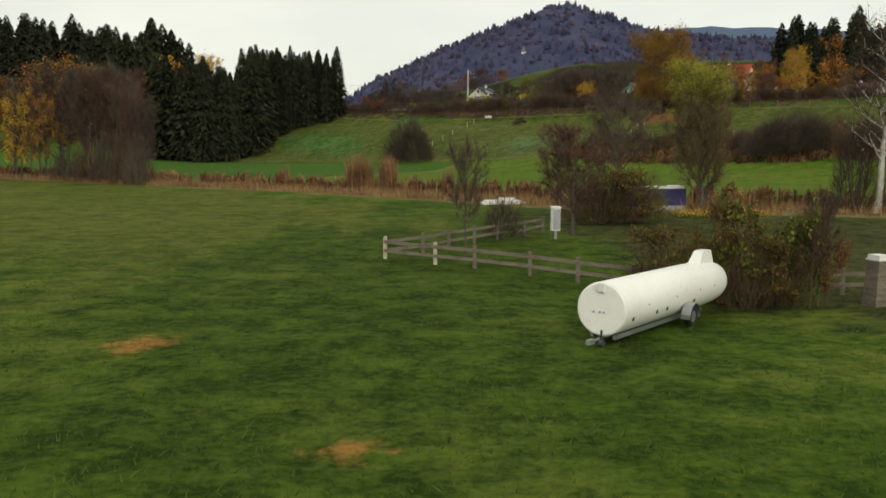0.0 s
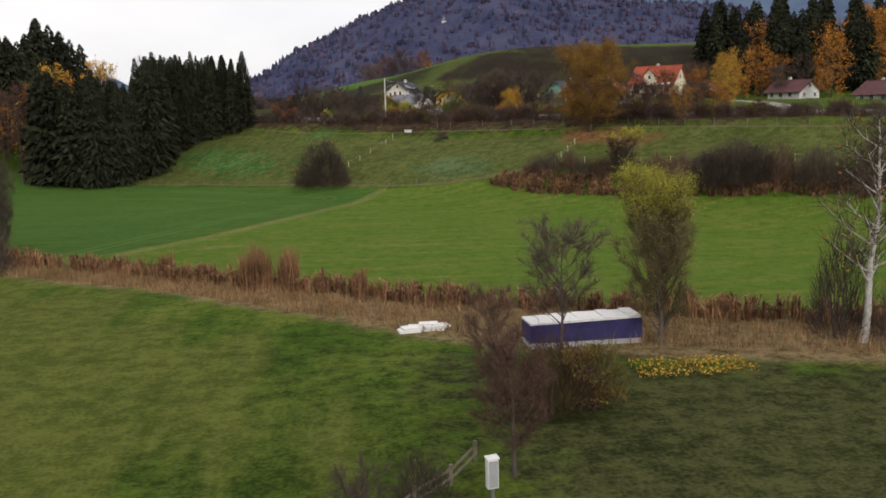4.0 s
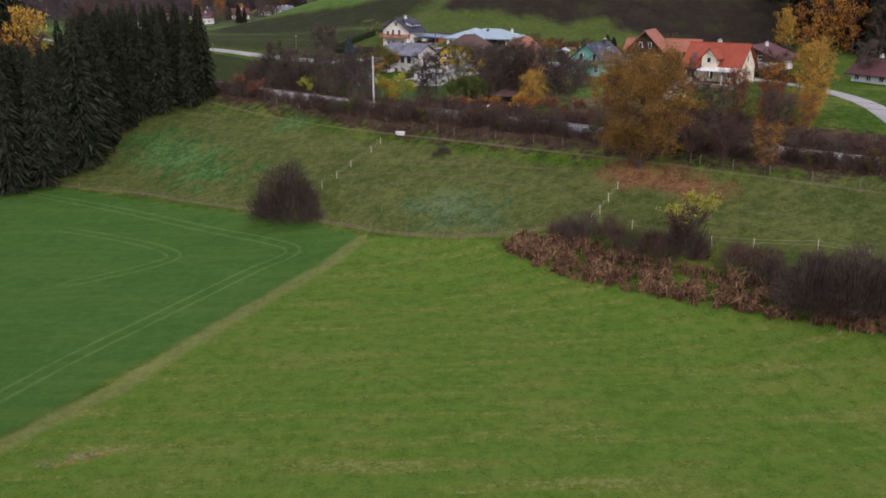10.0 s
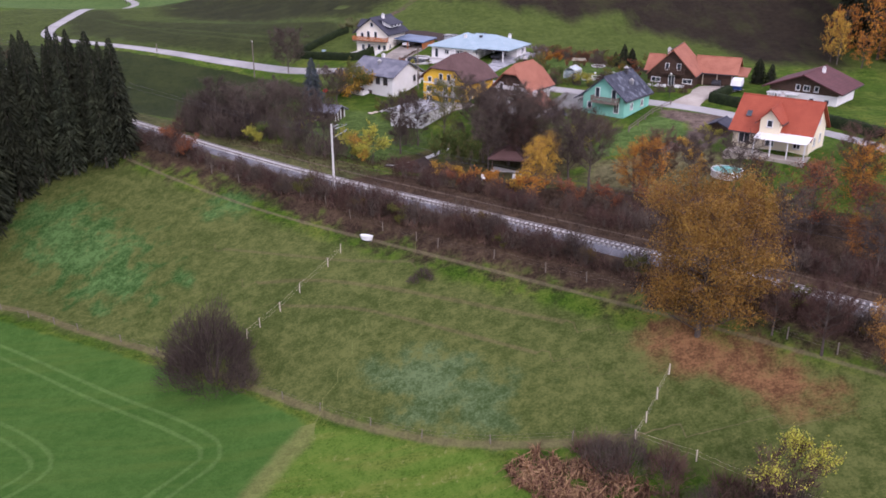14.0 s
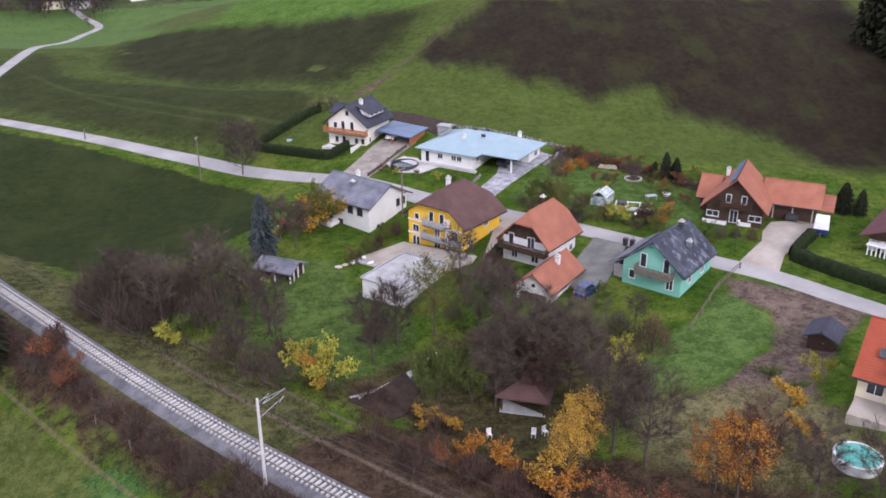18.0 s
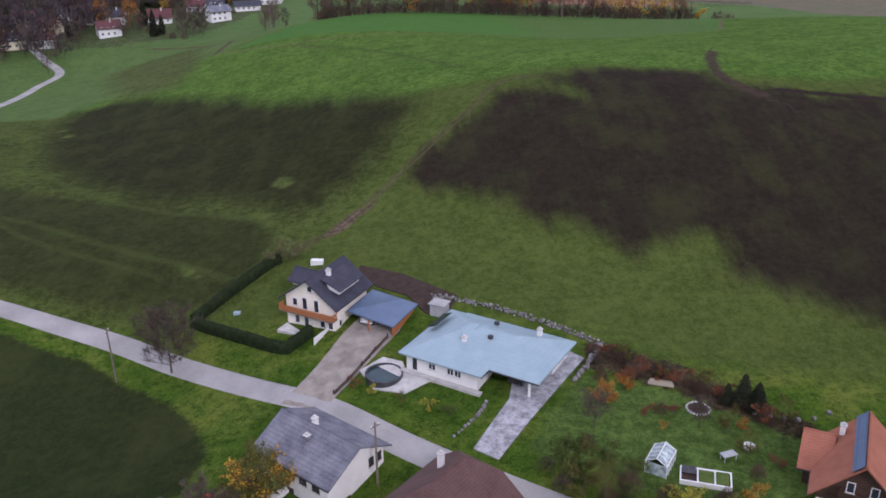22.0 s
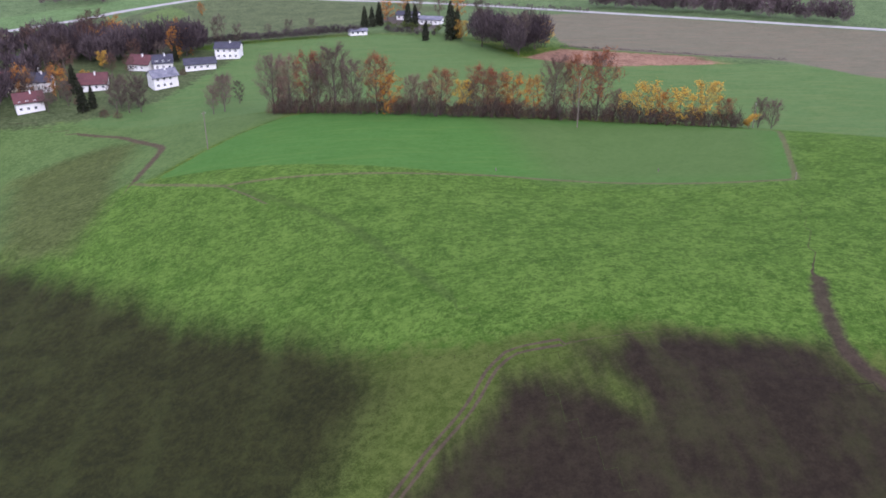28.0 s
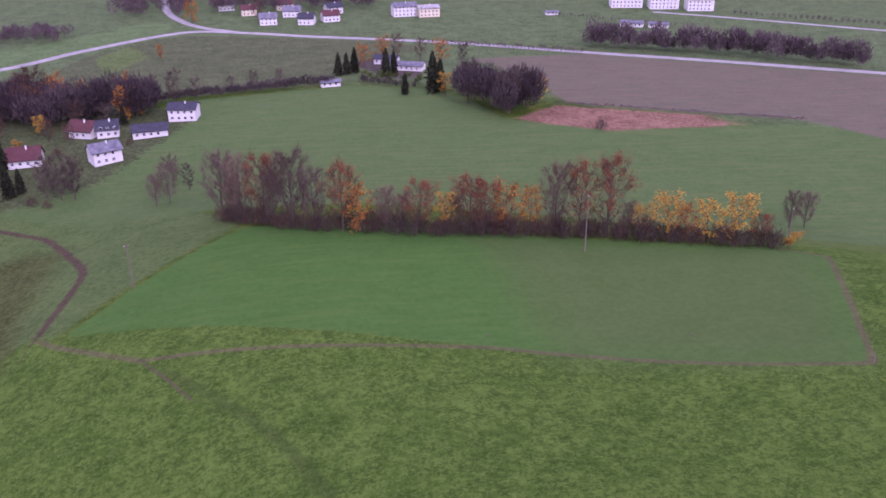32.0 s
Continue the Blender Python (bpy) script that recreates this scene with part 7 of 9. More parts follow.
for i in range(24):
    k = (i + rng.uniform(0, 0.8)) / 24
    x, y = np.interp(k, (0, 0.45, 1), (37.6, 51.0, 69.5)) + rng.uniform(1.4, 2.4), np.interp(k, (0, 0.45, 1), (264.4, 254.2, 239.4)) + rng.uniform(1.4, 2.4)
    if not 63.5 < x < 73.0:
        grow(("thicket", "shrub_green", "thicket_red", "shrub_olive", "thicket")[i % 5], float(x), float(y), rng.uniform(0.8, 1.7), 1.2, "garden plants", light=True)
# spruce wood beside the field and the wooded knoll behind it
WOOD = [(-51, 203), (-49.5, 209), (-48, 215), (-45.5, 220.5), (-43.2, 226), (-40.4, 230.5), (-37.6, 235), (-34.6, 239.4), (-56.2, 205.2), (-54.7, 211.2), (-53.2, 217.2), (-50.7, 222.7), (-48.4, 228.2), (-45.6, 232.7), (-42.8, 237.2), (-39.8, 241.6), (-61.6, 204.6), (-60.1, 210.6), (-58.6, 216.6), (-56.1, 222.1), (-53.8, 227.6), (-51, 232.1), (-48.2, 236.6), (-45.2, 241), (-67, 208), (-65.5, 214), (-64, 220), (-61.5, 225.5), (-59.2, 231), (-56.4, 235.5), (-53.6, 240), (-55, 199.5), (-60, 201), (-65, 204), (-47, 213), (-45.4, 218), (-42.6, 224), (-40, 228), (-53, 207.6), (-50.8, 218), (-48, 223.6), (-45.4, 229.6), (-42.6, 234), (-56.4, 204.6), (-58.6, 213), (-36, 234), (-38.6, 238.4), (-31.4, 235), (-29.4, 232), (-33, 231), (-30.6, 228.4), (-35.6, 228.6), (-28, 229.4), (-33.4, 234.6)]
for x, y in WOOD:
    top = rng.uniform(22.0, 25.4) if x < -47.5 - 0.24 * (y - 215) else rng.uniform(27.6, 30.6)
    grow("conifer", x, y, max(15.0, top - gz(x, y)), rng.uniform(0.85, 1.1), "spruces of the wood")
    if rng.uniform() < 0.75:
        grow("conifer", x - rng.uniform(1.8, 3.4), y + rng.uniform(1.4, 3.2), max(14.0, top - rng.uniform(-0.6, 2.5) - gz(x, y)), rng.uniform(0.75, 0.95), "spruces of the wood")
for i in range(70):
    x, y = rng.uniform(-155, -86), rng.uniform(238, 276)
    grow("conifer", x, y, 40.2 + rng.uniform(-2.0, 1.2) - max(0.0, (x + 104) * 0.22) - gz(x, y), rng.uniform(0.75, 0.95), "trees of the wooded knoll")
for i in range(80):
    x, y = rng.uniform(-150, -60), rng.uniform(195, 300)
    v = VX * x + VY * y
    if 100 < v < 148 and y > 205 + 0.1 * (x + 60):
        kind = "conifer" if i % 5 and x < -88 else ("orange", "gold", "bare_red")[i % 3]
        grow(kind, x, y, rng.uniform(18, 21) if kind == "conifer" else max(8.0, rng.uniform(17, 22) - gz(x, y)), 1.0, "trees of the wooded knoll")
plantings("conifer -86 268 24.5;conifer -84.5 272 22;conifer -83 267 23;conifer -81.6 271 20;conifer -80 275 18;conifer -88 264 27;conifer -90 270 26;orange -74.6 240 17 0.6;gold -73 236 14 0.7;gold -77 241 19 0.5;gold -64.8 243 17.6 0.5;orange -70 238 17 0.6;bare_red -52 243 16 0.6;bare_red -55 246 17 0.6;gold -67.6 244 17.4 0.5;orange -80 238 16;bare_red -79 230 16;bare -76 226 13;bare_red -63 238 15;bare -56 228 13;bare_red -69 226 14;orange -76 236 15;bare_red -58 216 12", "trees of the wooded knoll")
# dark wood on the hill's eastern shoulder
for i in range(80):
    x, y = rng.uniform(122, 185), rng.uniform(262, 318)
    if y > 400 - 1.05 * x + 4:
        kind = "conifer" if i % 4 else ("orange", "ochre")[i % 2]
        grow(kind, x, y, rng.uniform(17, 23) if kind == "conifer" else rng.uniform(12, 17), 1.0, "trees of the eastern wood")
plantings("orange 124 274 9;orange 128 270 12;bare_red 126 276 10;gold 112.5 277 9.4 0.7;orange 116 280 10;bare_red 132 264 12", "trees of the eastern wood")
# row of trees on the hilltop
plantings("tall_bare 2 536 16.0;tall_red 8 528 15.2;russet 14.5 521 16.0 0.8;tall_bare 22 513 17.6;tall_bare 27.5 510 13.6;russet 34 507 15.2 0.8;orange 38 505.6 11.2;tall_red 44 504.6 10.1;russet 52 503 11.7;gold 58.4 503 9.1 0.8;russet 64.4 503.4 12.5;russet 68 503 11.5;orange 73 503 11.7;orange 78.6 503.4 11.0 0.8;tall_red 84.4 502.6 15.7;russet 90 501 16.0 0.8;russet 96.6 500 17.6 0.8;tall_red 101.6 500 8.0;"
          "gold 104.6 499 7.5;gold 110 497.6 10.4;orange 114.6 496.4 8.8;gold 119 494.6 9.1 1.1;gold 125.4 492 11.2;russet 130 490.6 7.2;shrub_gold 136.6 488.4 3.7;tall_bare 161 532 10.0;tall_bare 166 533 9.4;tall_bare 17 517.6 12.8;tall_red 48 504 8.8;tall_bare 60 503.6 8.5;tall_red 5.4 532 10.4;tall_bare -19 571 11.5;tall_bare -22.6 569 9.0", "row of trees on the hilltop")
for i in range(80):
    f = (i + rng.uniform(0, 0.9)) / 80
    rows = [] if i == 0 else rows
    x = 1 + 133 * f
    y = np.interp(x, (0, 22, 50, 90, 134), (533, 511.6, 502.6, 500, 489)) + rng.uniform(-1.2, 2.2)
    rows.append((("thicket_red", "thicket")[i % 2], x, float(y), rng.uniform(3.8, 6.4), 0.9))
mass("row_undergrowth", rows, "dark undergrowth beneath the row of trees")
# hamlet, brook and copses beyond the hill
plantings("conifer -76 597 12;conifer -73 600 9;bare -62 592 11;bare -57 589.6 10.4;bare -52.6 589 11;thicket_red -66 588 3.4;thicket_red -60 584 3;bare -84 606 9;orange -59 698 13;gold -75 692 12 0.7;conifer -68 683 15.5;conifer -71.6 686 13;orange -86 690 16;bare_red -92 686 19.6;bare_red -98 690 17;orange -82 684 14;bare -48 697 12;bare -38.6 697 13.6;bare -30 703 9;bare -16 712.6 7;bare -6 716 8;bare 6 719 8;bare_red -54 688 9;"
          "bare -60 664 9;conifer -54 668 8;bare_red -72 668 10;gold -84 660 7;orange -63 799 7.2;bare 88 676 16.4;bare 102 656 17;bare 112 668 15.4;gold 118 673 11;gold 80 690 9;conifer 75 696 19;conifer 78.6 699 15;conifer 62.4 694 10;conifer 56 733 14;conifer 60 737 12;conifer 41 744 13;conifer 37 741 11;conifer 33 739 11.6;"
          "orange 46 757 11;orange 56 772 12;bare_red 64 775 12;bare_red 76 768 11;orange 86 758 12;bare 96 750 11;shrub_green 52 722 4.5;shrub_green 58 719 4.5;shrub_green 64 716 4.5;shrub_green 46 724 4.5;shrub_green 70 714 4;thicket 134 631.6 5.4 0.8;orange -62 905 14;bare_red -20 908 14", "trees of the far valley")
plantings("bare -100 612 12;orange -104 618 12;bare_red -112 612 13;conifer -116 620 14;bare -122 600 12;bare -108 590 10;bare_red -114 578 12;bare -120 570 12;bare -126 575 13;bare_red -132 565 14;bare -138 575 15;bare -110 566 9;bare -108 548 8;orange -90 616 12;conifer -86 622 12;bare_red -94 640 14;bare -104 646 14;conifer -112 650 15;bare_red -120 680 15;bare -130 670 15;orange -140 660 14;bare -150 610 15;bare_red -150 590 15;bare -160 640 15;bare -145 560 14;bare_red -155 570 15;conifer -140 600 15;bare -62 598 12;bare -55.5 597 11;bare_red -95 678 15;orange -90 681 13;bare -112 685 14;conifer -69 676 14;orange -55 676 13;orange -51 679 12;bare -21.6 592 9;bare -15.4 585 8;bare_red -69 645 8;bare -121 681 14;bare_red -86 611 8;bare -104 668 13;bare_red -78 650 8;bare -96 628 9;bare -90 600 9;bare_red -126 640 12;conifer -128 652 14;bare -134 628 13;thicket_red -80 606 4;thicket -92 612 4;thicket_red -70 632 4;thicket -58 634 4;thicket_red -46 640 3;shrub_orange -100 634 4;shrub_gold -88 642 3.6;conifer -116 604 9;bare -142 690 15;bare_red -156 676 15;bare -168 660 15;bare_red -172 620 15", "trees of the hamlet")


def far_trees(name, spots, label, material, n=190, width=0.042):
    """A distant belt of trees as one mass of small crowns and stems."""
    co, fa = [], []
    for x, y, h in spots:
        z = gz(x, y)
        d = rng.normal(size=(n, 3))
        d /= np.linalg.norm(d, axis=1, keepdims=True)
        c = np.array([x, y, z + h * 0.6]) + d * rng.uniform(0.5, 1, (n, 1)) * np.array([h * 0.32, h * 0.32, h * 0.42])
        lc, lf = slivers(c, c + (d * [0.5, 0.5, 0.2] + [0, 0, 0.75]) * h * rng.uniform(0.08, 0.22, (n, 1)), np.full(n, width * h))
        off = sum(len(k) for k in co)
        co.append(lc)
        fa += (lf + off).tolist()
    return tagged(part(name, raw(np.concatenate(co), fa, name), material, None), label, "woodland", kind="stuff")


belt = [(float(np.interp(f, (0, 1), (172, 300))) + rng.uniform(-5, 5), float(np.interp(f, (0, 0.5, 1), (795, 768, 726))) + rng.uniform(-3, 9), rng.uniform(6, 15)) for f in np.linspace(0, 1, 150)]
M["far_twig_dark"] = surface("far_twig_dark", (0.048, 0.038, 0.040), (0.105, 0.082, 0.082), 0.95, 0.05, 0.6, bumps=0, island=0.4, spec=0.05)
M["far_twig"] = surface("far_twig", (0.085, 0.066, 0.068), (0.165, 0.125, 0.125), 0.95, 0.05, 0.6, bumps=0, island=0.35, spec=0.05)
far_trees("tree_belt", belt, "distant belt of bare purple-brown trees along a road", M["far_twig"])
far_trees("brook_scrub", [(x, y + rng.uniform(-3, 3), rng.uniform(3, 5.5)) for x, y in zip(np.linspace(-60, 30, 110), np.linspace(697, 719, 110))], "low dark scrub along a brook", M["far_twig_dark"])
far_trees("village_woods", [(rng.uniform(-60, 60), rng.uniform(940, 1010), rng.uniform(8, 14)) for _ in range(120)] + [(rng.uniform(-120, -70), rng.uniform(925, 1010), rng.uniform(9, 14)) for _ in range(50)], "distant mixed trees around the far village", M["far_twig"])
far_trees("west_grove", [(rng.uniform(-175, -125), rng.uniform(850, 880), rng.uniform(6, 9)) for _ in range(45)], "distant grove of bare trees among fields", M["far_twig"])
far_trees("reed_edge", [(x, y + rng.uniform(-0.5, 0.5), rng.uniform(0.7, 1.6)) for x, y in zip(np.linspace(125, 222, 140), np.linspace(671, 639, 140))], "dark reed edge between far fields", M["far_twig"])
far_trees("copse", [(x + rng.uniform(-4, 4), y + rng.uniform(-4, 4), rng.uniform(11, 17)) for x, y in ((88, 680), (93, 675), (97, 668), (102, 660), (107, 658), (104, 668), (98, 678), (111, 664), (115, 669), (91, 670), (108, 672), (100, 655)) for _ in range(4)], "dense dark copse of bare purple-brown trees", M["far_twig_dark"], 420, 0.022)
far_trees("roadside_scrub", [(x, y, rng.uniform(2, 4)) for x, y in zip(np.linspace(85, 165, 40), np.linspace(815, 776, 40))], "low scrub beside the far road", M["far_twig"])
far_trees("hamlet_woods", [(rng.uniform(-230, -105), rng.uniform(560, 720), rng.uniform(9, 15)) for _ in range(230)] + [(rng.uniform(-150, -95), rng.uniform(685, 705), rng.uniform(8, 13)) for _ in range(40)], "distant mixed trees around the hamlet", M["far_twig_dark"])
HAMLET_EDGE = [(-109, 670), (-105, 678), (-94, 672), (-84, 670), (-79, 678), (-70, 678), (-62, 684), (-54, 680), (-48, 681), (-112, 693), (-104, 697), (-94, 690)]
far_trees("hamlet_grove", [(x + rng.uniform(-7, 7), y + rng.uniform(-6, 10), rng.uniform(9, 16)) for x, y in HAMLET_EDGE for _ in range(12)], "dark bare trees behind the hamlet's houses", M["far_twig_dark"], 260, 0.030)
far_trees("farm_hedge", [(x + rng.uniform(-1, 1), y + rng.uniform(-1, 1), rng.uniform(2.5, 4)) for x, y in zip(np.linspace(43.6, 67, 26), np.linspace(720, 704, 26))], "dark clipped hedge before the farm", M["far_twig_dark"])
far_trees("field_hedge", [(x, y, rng.uniform(1.5, 3)) for x, y in zip(np.linspace(180, 245, 30), np.linspace(900, 850, 30))] + [(x, y, rng.uniform(2, 4)) for x, y in zip(np.linspace(300, 470, 60), np.linspace(885, 765, 60))], "dark hedges between far fields", M["far_twig"])

# ---- things on the start meadow ----
def glider_trailer():
    """A long closed glider trailer: tube-shaped shell, fin box at the rear, axle with mudguards, drawbar."""
    t = thing("glider_trailer", pose(4.01, 21.17, 0.0, -1.65, 0, -36.7), "white tube-shaped glider trailer parked on the grass", "trailer")
    R, zc = 0.691, 0.90
    n, rings = 32, []
    for y, k in ((0.0, 0.985), (0.05, 1.0), (2.6, 1.0), (5.1, 1.0), (6.4, 0.99), (7.04, 0.965), (7.47, 0.91), (7.75, 0.82), (7.93, 0.68), (8.04, 0.48), (8.09, 0.25)):
        rings.append([(R * k * math.cos(a), y, zc + 0.06 * (1 - k) + R * k * math.sin(a)) for a in (2 * math.pi * i / n for i in range(n))])
    s = Shape().add([q for r in rings for q in r], [(i * n + k, (i + 1) * n + k, (i + 1) * n + (k + 1) % n, i * n + (k + 1) % n) for i in range(len(rings) - 1) for k in range(n)] + [tuple(range((len(rings) - 1) * n, len(rings) * n))])
    shell = part("shell", s, M["gelcoat"], t, "white glass-fibre shell", smooth=True)
    cap = Shape()
    disc = [(0.685 * math.cos(a), -0.02, zc + 0.685 * math.sin(a)) for a in (2 * math.pi * i / n for i in range(n))]
    inner = [(0.64 * math.cos(a), -0.06, zc + 0.64 * math.sin(a)) for a in (2 * math.pi * i / n for i in range(n))]
    cap.add(disc + inner, [(k, (k + 1) % n, n + (k + 1) % n, n + k) for k in range(n)] + [tuple(range(n, 2 * n))])
    lid = part("end_lid", cap, M["gelcoat"], t, "flat round white end lid")
    part("hatch", Shape().box(-0.08, 0.08, -0.14, -0.04, 1.36, 1.56), M["white_paint"], lid)
    for x in (-0.22, -0.05, 0.06):
        part("latch", Shape().box(x, x + 0.035, -0.085, -0.05, 0.80, 0.85), M["grey_paint"], lid)
    fin = Shape().add([(-0.2, 6.2, 1.50), (0.2, 6.2, 1.50), (0.2, 7.5, 1.42), (-0.2, 7.5, 1.42), (-0.14, 6.6, 1.92), (0.14, 6.6, 1.92), (0.14, 7.3, 1.92), (-0.14, 7.3, 1.92)], [(4, 5, 6, 7), (0, 1, 5, 4), (1, 2, 6, 5), (2, 3, 7, 6), (3, 0, 4, 7)])
    part("fin_box", fin, M["gelcoat"], t, "raised box for the tail fin")
    part("frame", Shape().box(-0.35, -0.27, 0.1, 6.1, 0.14, 0.24).box(0.27, 0.35, 0.1, 6.1, 0.14, 0.24).box(-0.6, 0.6, 3.96, 4.08, 0.26, 0.34), M["steel"], t)
    bar = part("drawbar", Shape().tube([(0, -0.55, 0.14), (0, 0.3, 0.16), (0, 1.6, 0.2)], [0.035, 0.045, 0.045], 8), M["steel"], t)
    part("coupling", Shape().box(-0.06, 0.06, -0.72, -0.45, 0.09, 0.21), M["steel"], bar)
    part("jockey_wheel", Shape().tube([(0.1, -0.2, -0.02), (0.1, -0.2, 0.40)], [0.03, 0.03], 8).tube([(0.05, -0.2, 0.07), (0.17, -0.2, 0.07)], [0.09, 0.09], 12), M["dark_metal"], bar)
    for sx in (-1, 1):
        x, yw, zw = sx * 0.80, 4.02, 0.30
        w = part("wheel", Shape().tube([(x - 0.09, yw, zw), (x + 0.09, yw, zw)], [0.16, 0.16], 14), M["steel"], t)
        prof = [(0.18, 0.09), (0.27, 0.1), (0.30, 0.06), (0.30, -0.06), (0.27, -0.1), (0.18, -0.09)]
        ring = [(x + o, yw + r_ * math.cos(a), zw + r_ * math.sin(a)) for r_, o in prof for a in (2 * math.pi * i / 20 for i in range(20))]
        part("tyre", Shape().add(ring, [(i * 20 + k, i * 20 + (k + 1) % 20, ((i + 1) % 6) * 20 + (k + 1) % 20, ((i + 1) % 6) * 20 + k) for i in range(6) for k in range(20)]), M["rubber"], w)
        arc = [(yw + 0.38 * math.cos(a), zw + 0.38 * math.sin(a)) for a in np.linspace(-0.15, math.pi + 0.15, 12)]
        g = Shape().add([(x + o, y, z) for y, z in arc for o in (-0.14, 0.14)], [(2 * i, 2 * i + 1, 2 * i + 3, 2 * i + 2) for i in range(11)])
        part("mudguard", g, M["steel"], t)
    for y, h in ((0.4, 0.2), (1.9, 0.12), (2.6, 0.14), (4.6, 0.1)):
        part("latch", Shape().box(0.60, 0.665, y, y + 0.08, 0.62, 0.62 + h), M["dark_metal"], t)
    for y in (1.3, 3.2, 5.0, 6.2):
        part("reflector", Shape().box(0.66, 0.70, y, y + 0.05, 0.92, 0.96), M["grey_paint"], t)


glider_trailer()


def rail_fence(name, pts, label, high=1.1, rails=(0.45, 0.9), wood="old_wood", pale=()):
    """Posts along pts joined by horizontal boards."""
    f = thing(name, pose(pts[0][0], pts[0][1], gz(*pts[0])), label, "fence")
    inv = f.matrix_basis.inverted()
    for i, (x, y) in enumerate(pts):
        z = gz(x, y)
        part("post", Shape().box(-0.07, 0.07, -0.07, 0.07, -0.3, high + 0.12 * noise.noise((x, y, 0))), M["pale_wood" if i in pale else wood], f, "", inv @ pose(x, y, z, 0, 0, rng.uniform(-15, 15)))
    for (ax, ay), (bx, by) in zip(pts, pts[1:]):
        a, b = Vector((ax, ay, gz(ax, ay))), Vector((bx, by, gz(bx, by)))
        ang = math.degrees(math.atan2(by - ay, bx - ax))
        for h in rails:
            m = inv @ Matrix.Translation(a) @ (b - a).to_track_quat("X", "Z").to_matrix().to_4x4()
            part("board", Shape().box(0, (b - a).length, -0.10, -0.075, h - 0.07, h + 0.07), M[wood], f, "", m)
    return f


rail_fence("wooden_fence", [(-2.5, 37.1), (-0.3, 35.4), (1.3, 34.3), (3.4, 32.9), (5.1, 31.9), (7.1, 31.3), (9.2, 30.8), (11.6, 30.3), (14.1, 29.8), (16.6, 29.3), (19.2, 28.7)], "weathered grey wooden post and rail fence", 0.94, (0.38, 0.76), pale=(0, 1))
rail_fence("wooden_fence", [(-2.5, 37.25), (-0.9, 39.0), (0.3, 41.1), (1.6, 42.9), (2.9, 44.9), (4.5, 46.8), (5.8, 49.2)], "weathered grey wooden post and rail fence", 0.94, (0.38, 0.76), pale=(0,))
box = thing("utility_cabinet", pose(6.0, 45.4, 0, 0, 0, 15), "narrow white utility cabinet on a post", "cabinet")
part("body", Shape().box(-0.22, 0.22, -0.14, 0.14, 0.45, 1.65), M["white_paint"], box)
part("post", Shape().box(-0.07, 0.07, -0.07, 0.07, -0.3, 0.45), M["steel"], box)
part("door", Shape().box(-0.19, 0.19, -0.165, -0.142, 0.5, 1.58), M["grey_paint"], box)
part("cap", Shape().slab([(-0.26, -0.18, 1.70), (0.26, -0.18, 1.70), (0.26, 0.18, 1.74), (-0.26, 0.18, 1.74)], 0.05), M["white_paint"], box)
bin_ = thing("grey_bin", pose(14.3, 27.8, gz(14.3, 27.8), 0, 0, 20), "tall grey metal bin with a white lid beside the fence", "bin")
part("body", Shape().add([(-0.33, -0.3, -0.1), (0.33, -0.3, -0.1), (0.33, 0.3, -0.1), (-0.33, 0.3, -0.1), (-0.24, -0.24, 1.5), (0.24, -0.24, 1.5), (0.24, 0.24, 1.5), (-0.24, 0.24, 1.5)], [(0, 1, 5, 4), (1, 2, 6, 5), (2, 3, 7, 6), (3, 0, 4, 7), (3, 2, 1, 0)]), M["old_wood"], bin_)
part("lid", Shape().box(-0.28, 0.28, -0.28, 0.28, 1.5, 1.56).box(-0.24, 0.24, -0.24, 0.24, 1.56, 1.68), M["white_paint"], bin_)
stack = thing("slab_stack", pose(5.1, 71.9, 0, 0, 0, 8), "low stack of white slabs on the grass", "stack")
for i, (x, y, z, w, d, a) in enumerate(((-1.1, 0, 0, 1.5, 1.0, 3), (0.6, 0.1, 0, 1.6, 1.0, -4), (-0.9, 0.05, 0.18, 1.4, 0.9, 8), (0.7, 0, 0.18, 1.5, 0.9, 2), (-0.2, 0.9, 0, 1.5, 0.9, -6), (1.4, 0.8, 0, 1.0, 0.9, 10), (0.3, 0.1, 0.36, 1.3, 0.8, -8))):
    part("slab", Shape().box(-w / 2, w / 2, -d / 2, d / 2, z, z + 0.16), M["white_paint"], stack, "", pose(x, y, 0, 0, 0, a))
cont = thing("hay_wagon", pose(15.1, 67.4, 0, 0, 0, 3), "long stack of bales under a dark blue sheet with white tops", "stack")
part("sheet", Shape().add([(-3.75, -1.2, 0.35), (3.75, -1.2, 0.35), (3.75, 1.2, 0.35), (-3.75, 1.2, 0.35), (-3.7, -1.15, 1.5), (3.7, -1.15, 1.66), (3.7, 1.15, 1.66), (-3.7, 1.15, 1.5)], [(0, 1, 5, 4), (1, 2, 6, 5), (2, 3, 7, 6), (3, 0, 4, 7), (4, 5, 6, 7)]), M["blue_tarp"], cont, "dark blue plastic sheet")
part("base", Shape().box(-3.7, 3.7, -1.15, 1.15, 0.0, 0.34), M["grey_paint"], cont)
for i in range(9):
    x = -3.3 + i * 0.82
    part("bale", Shape().box(-0.40, 0.40, -1.1, 1.1, 1.49 + 0.02 * i, 1.60 + 0.02 * i + 0.10 * rng.random()), M["white_paint"], cont, "", pose(x, 0, 0, 0, 0, rng.uniform(-3, 3)))


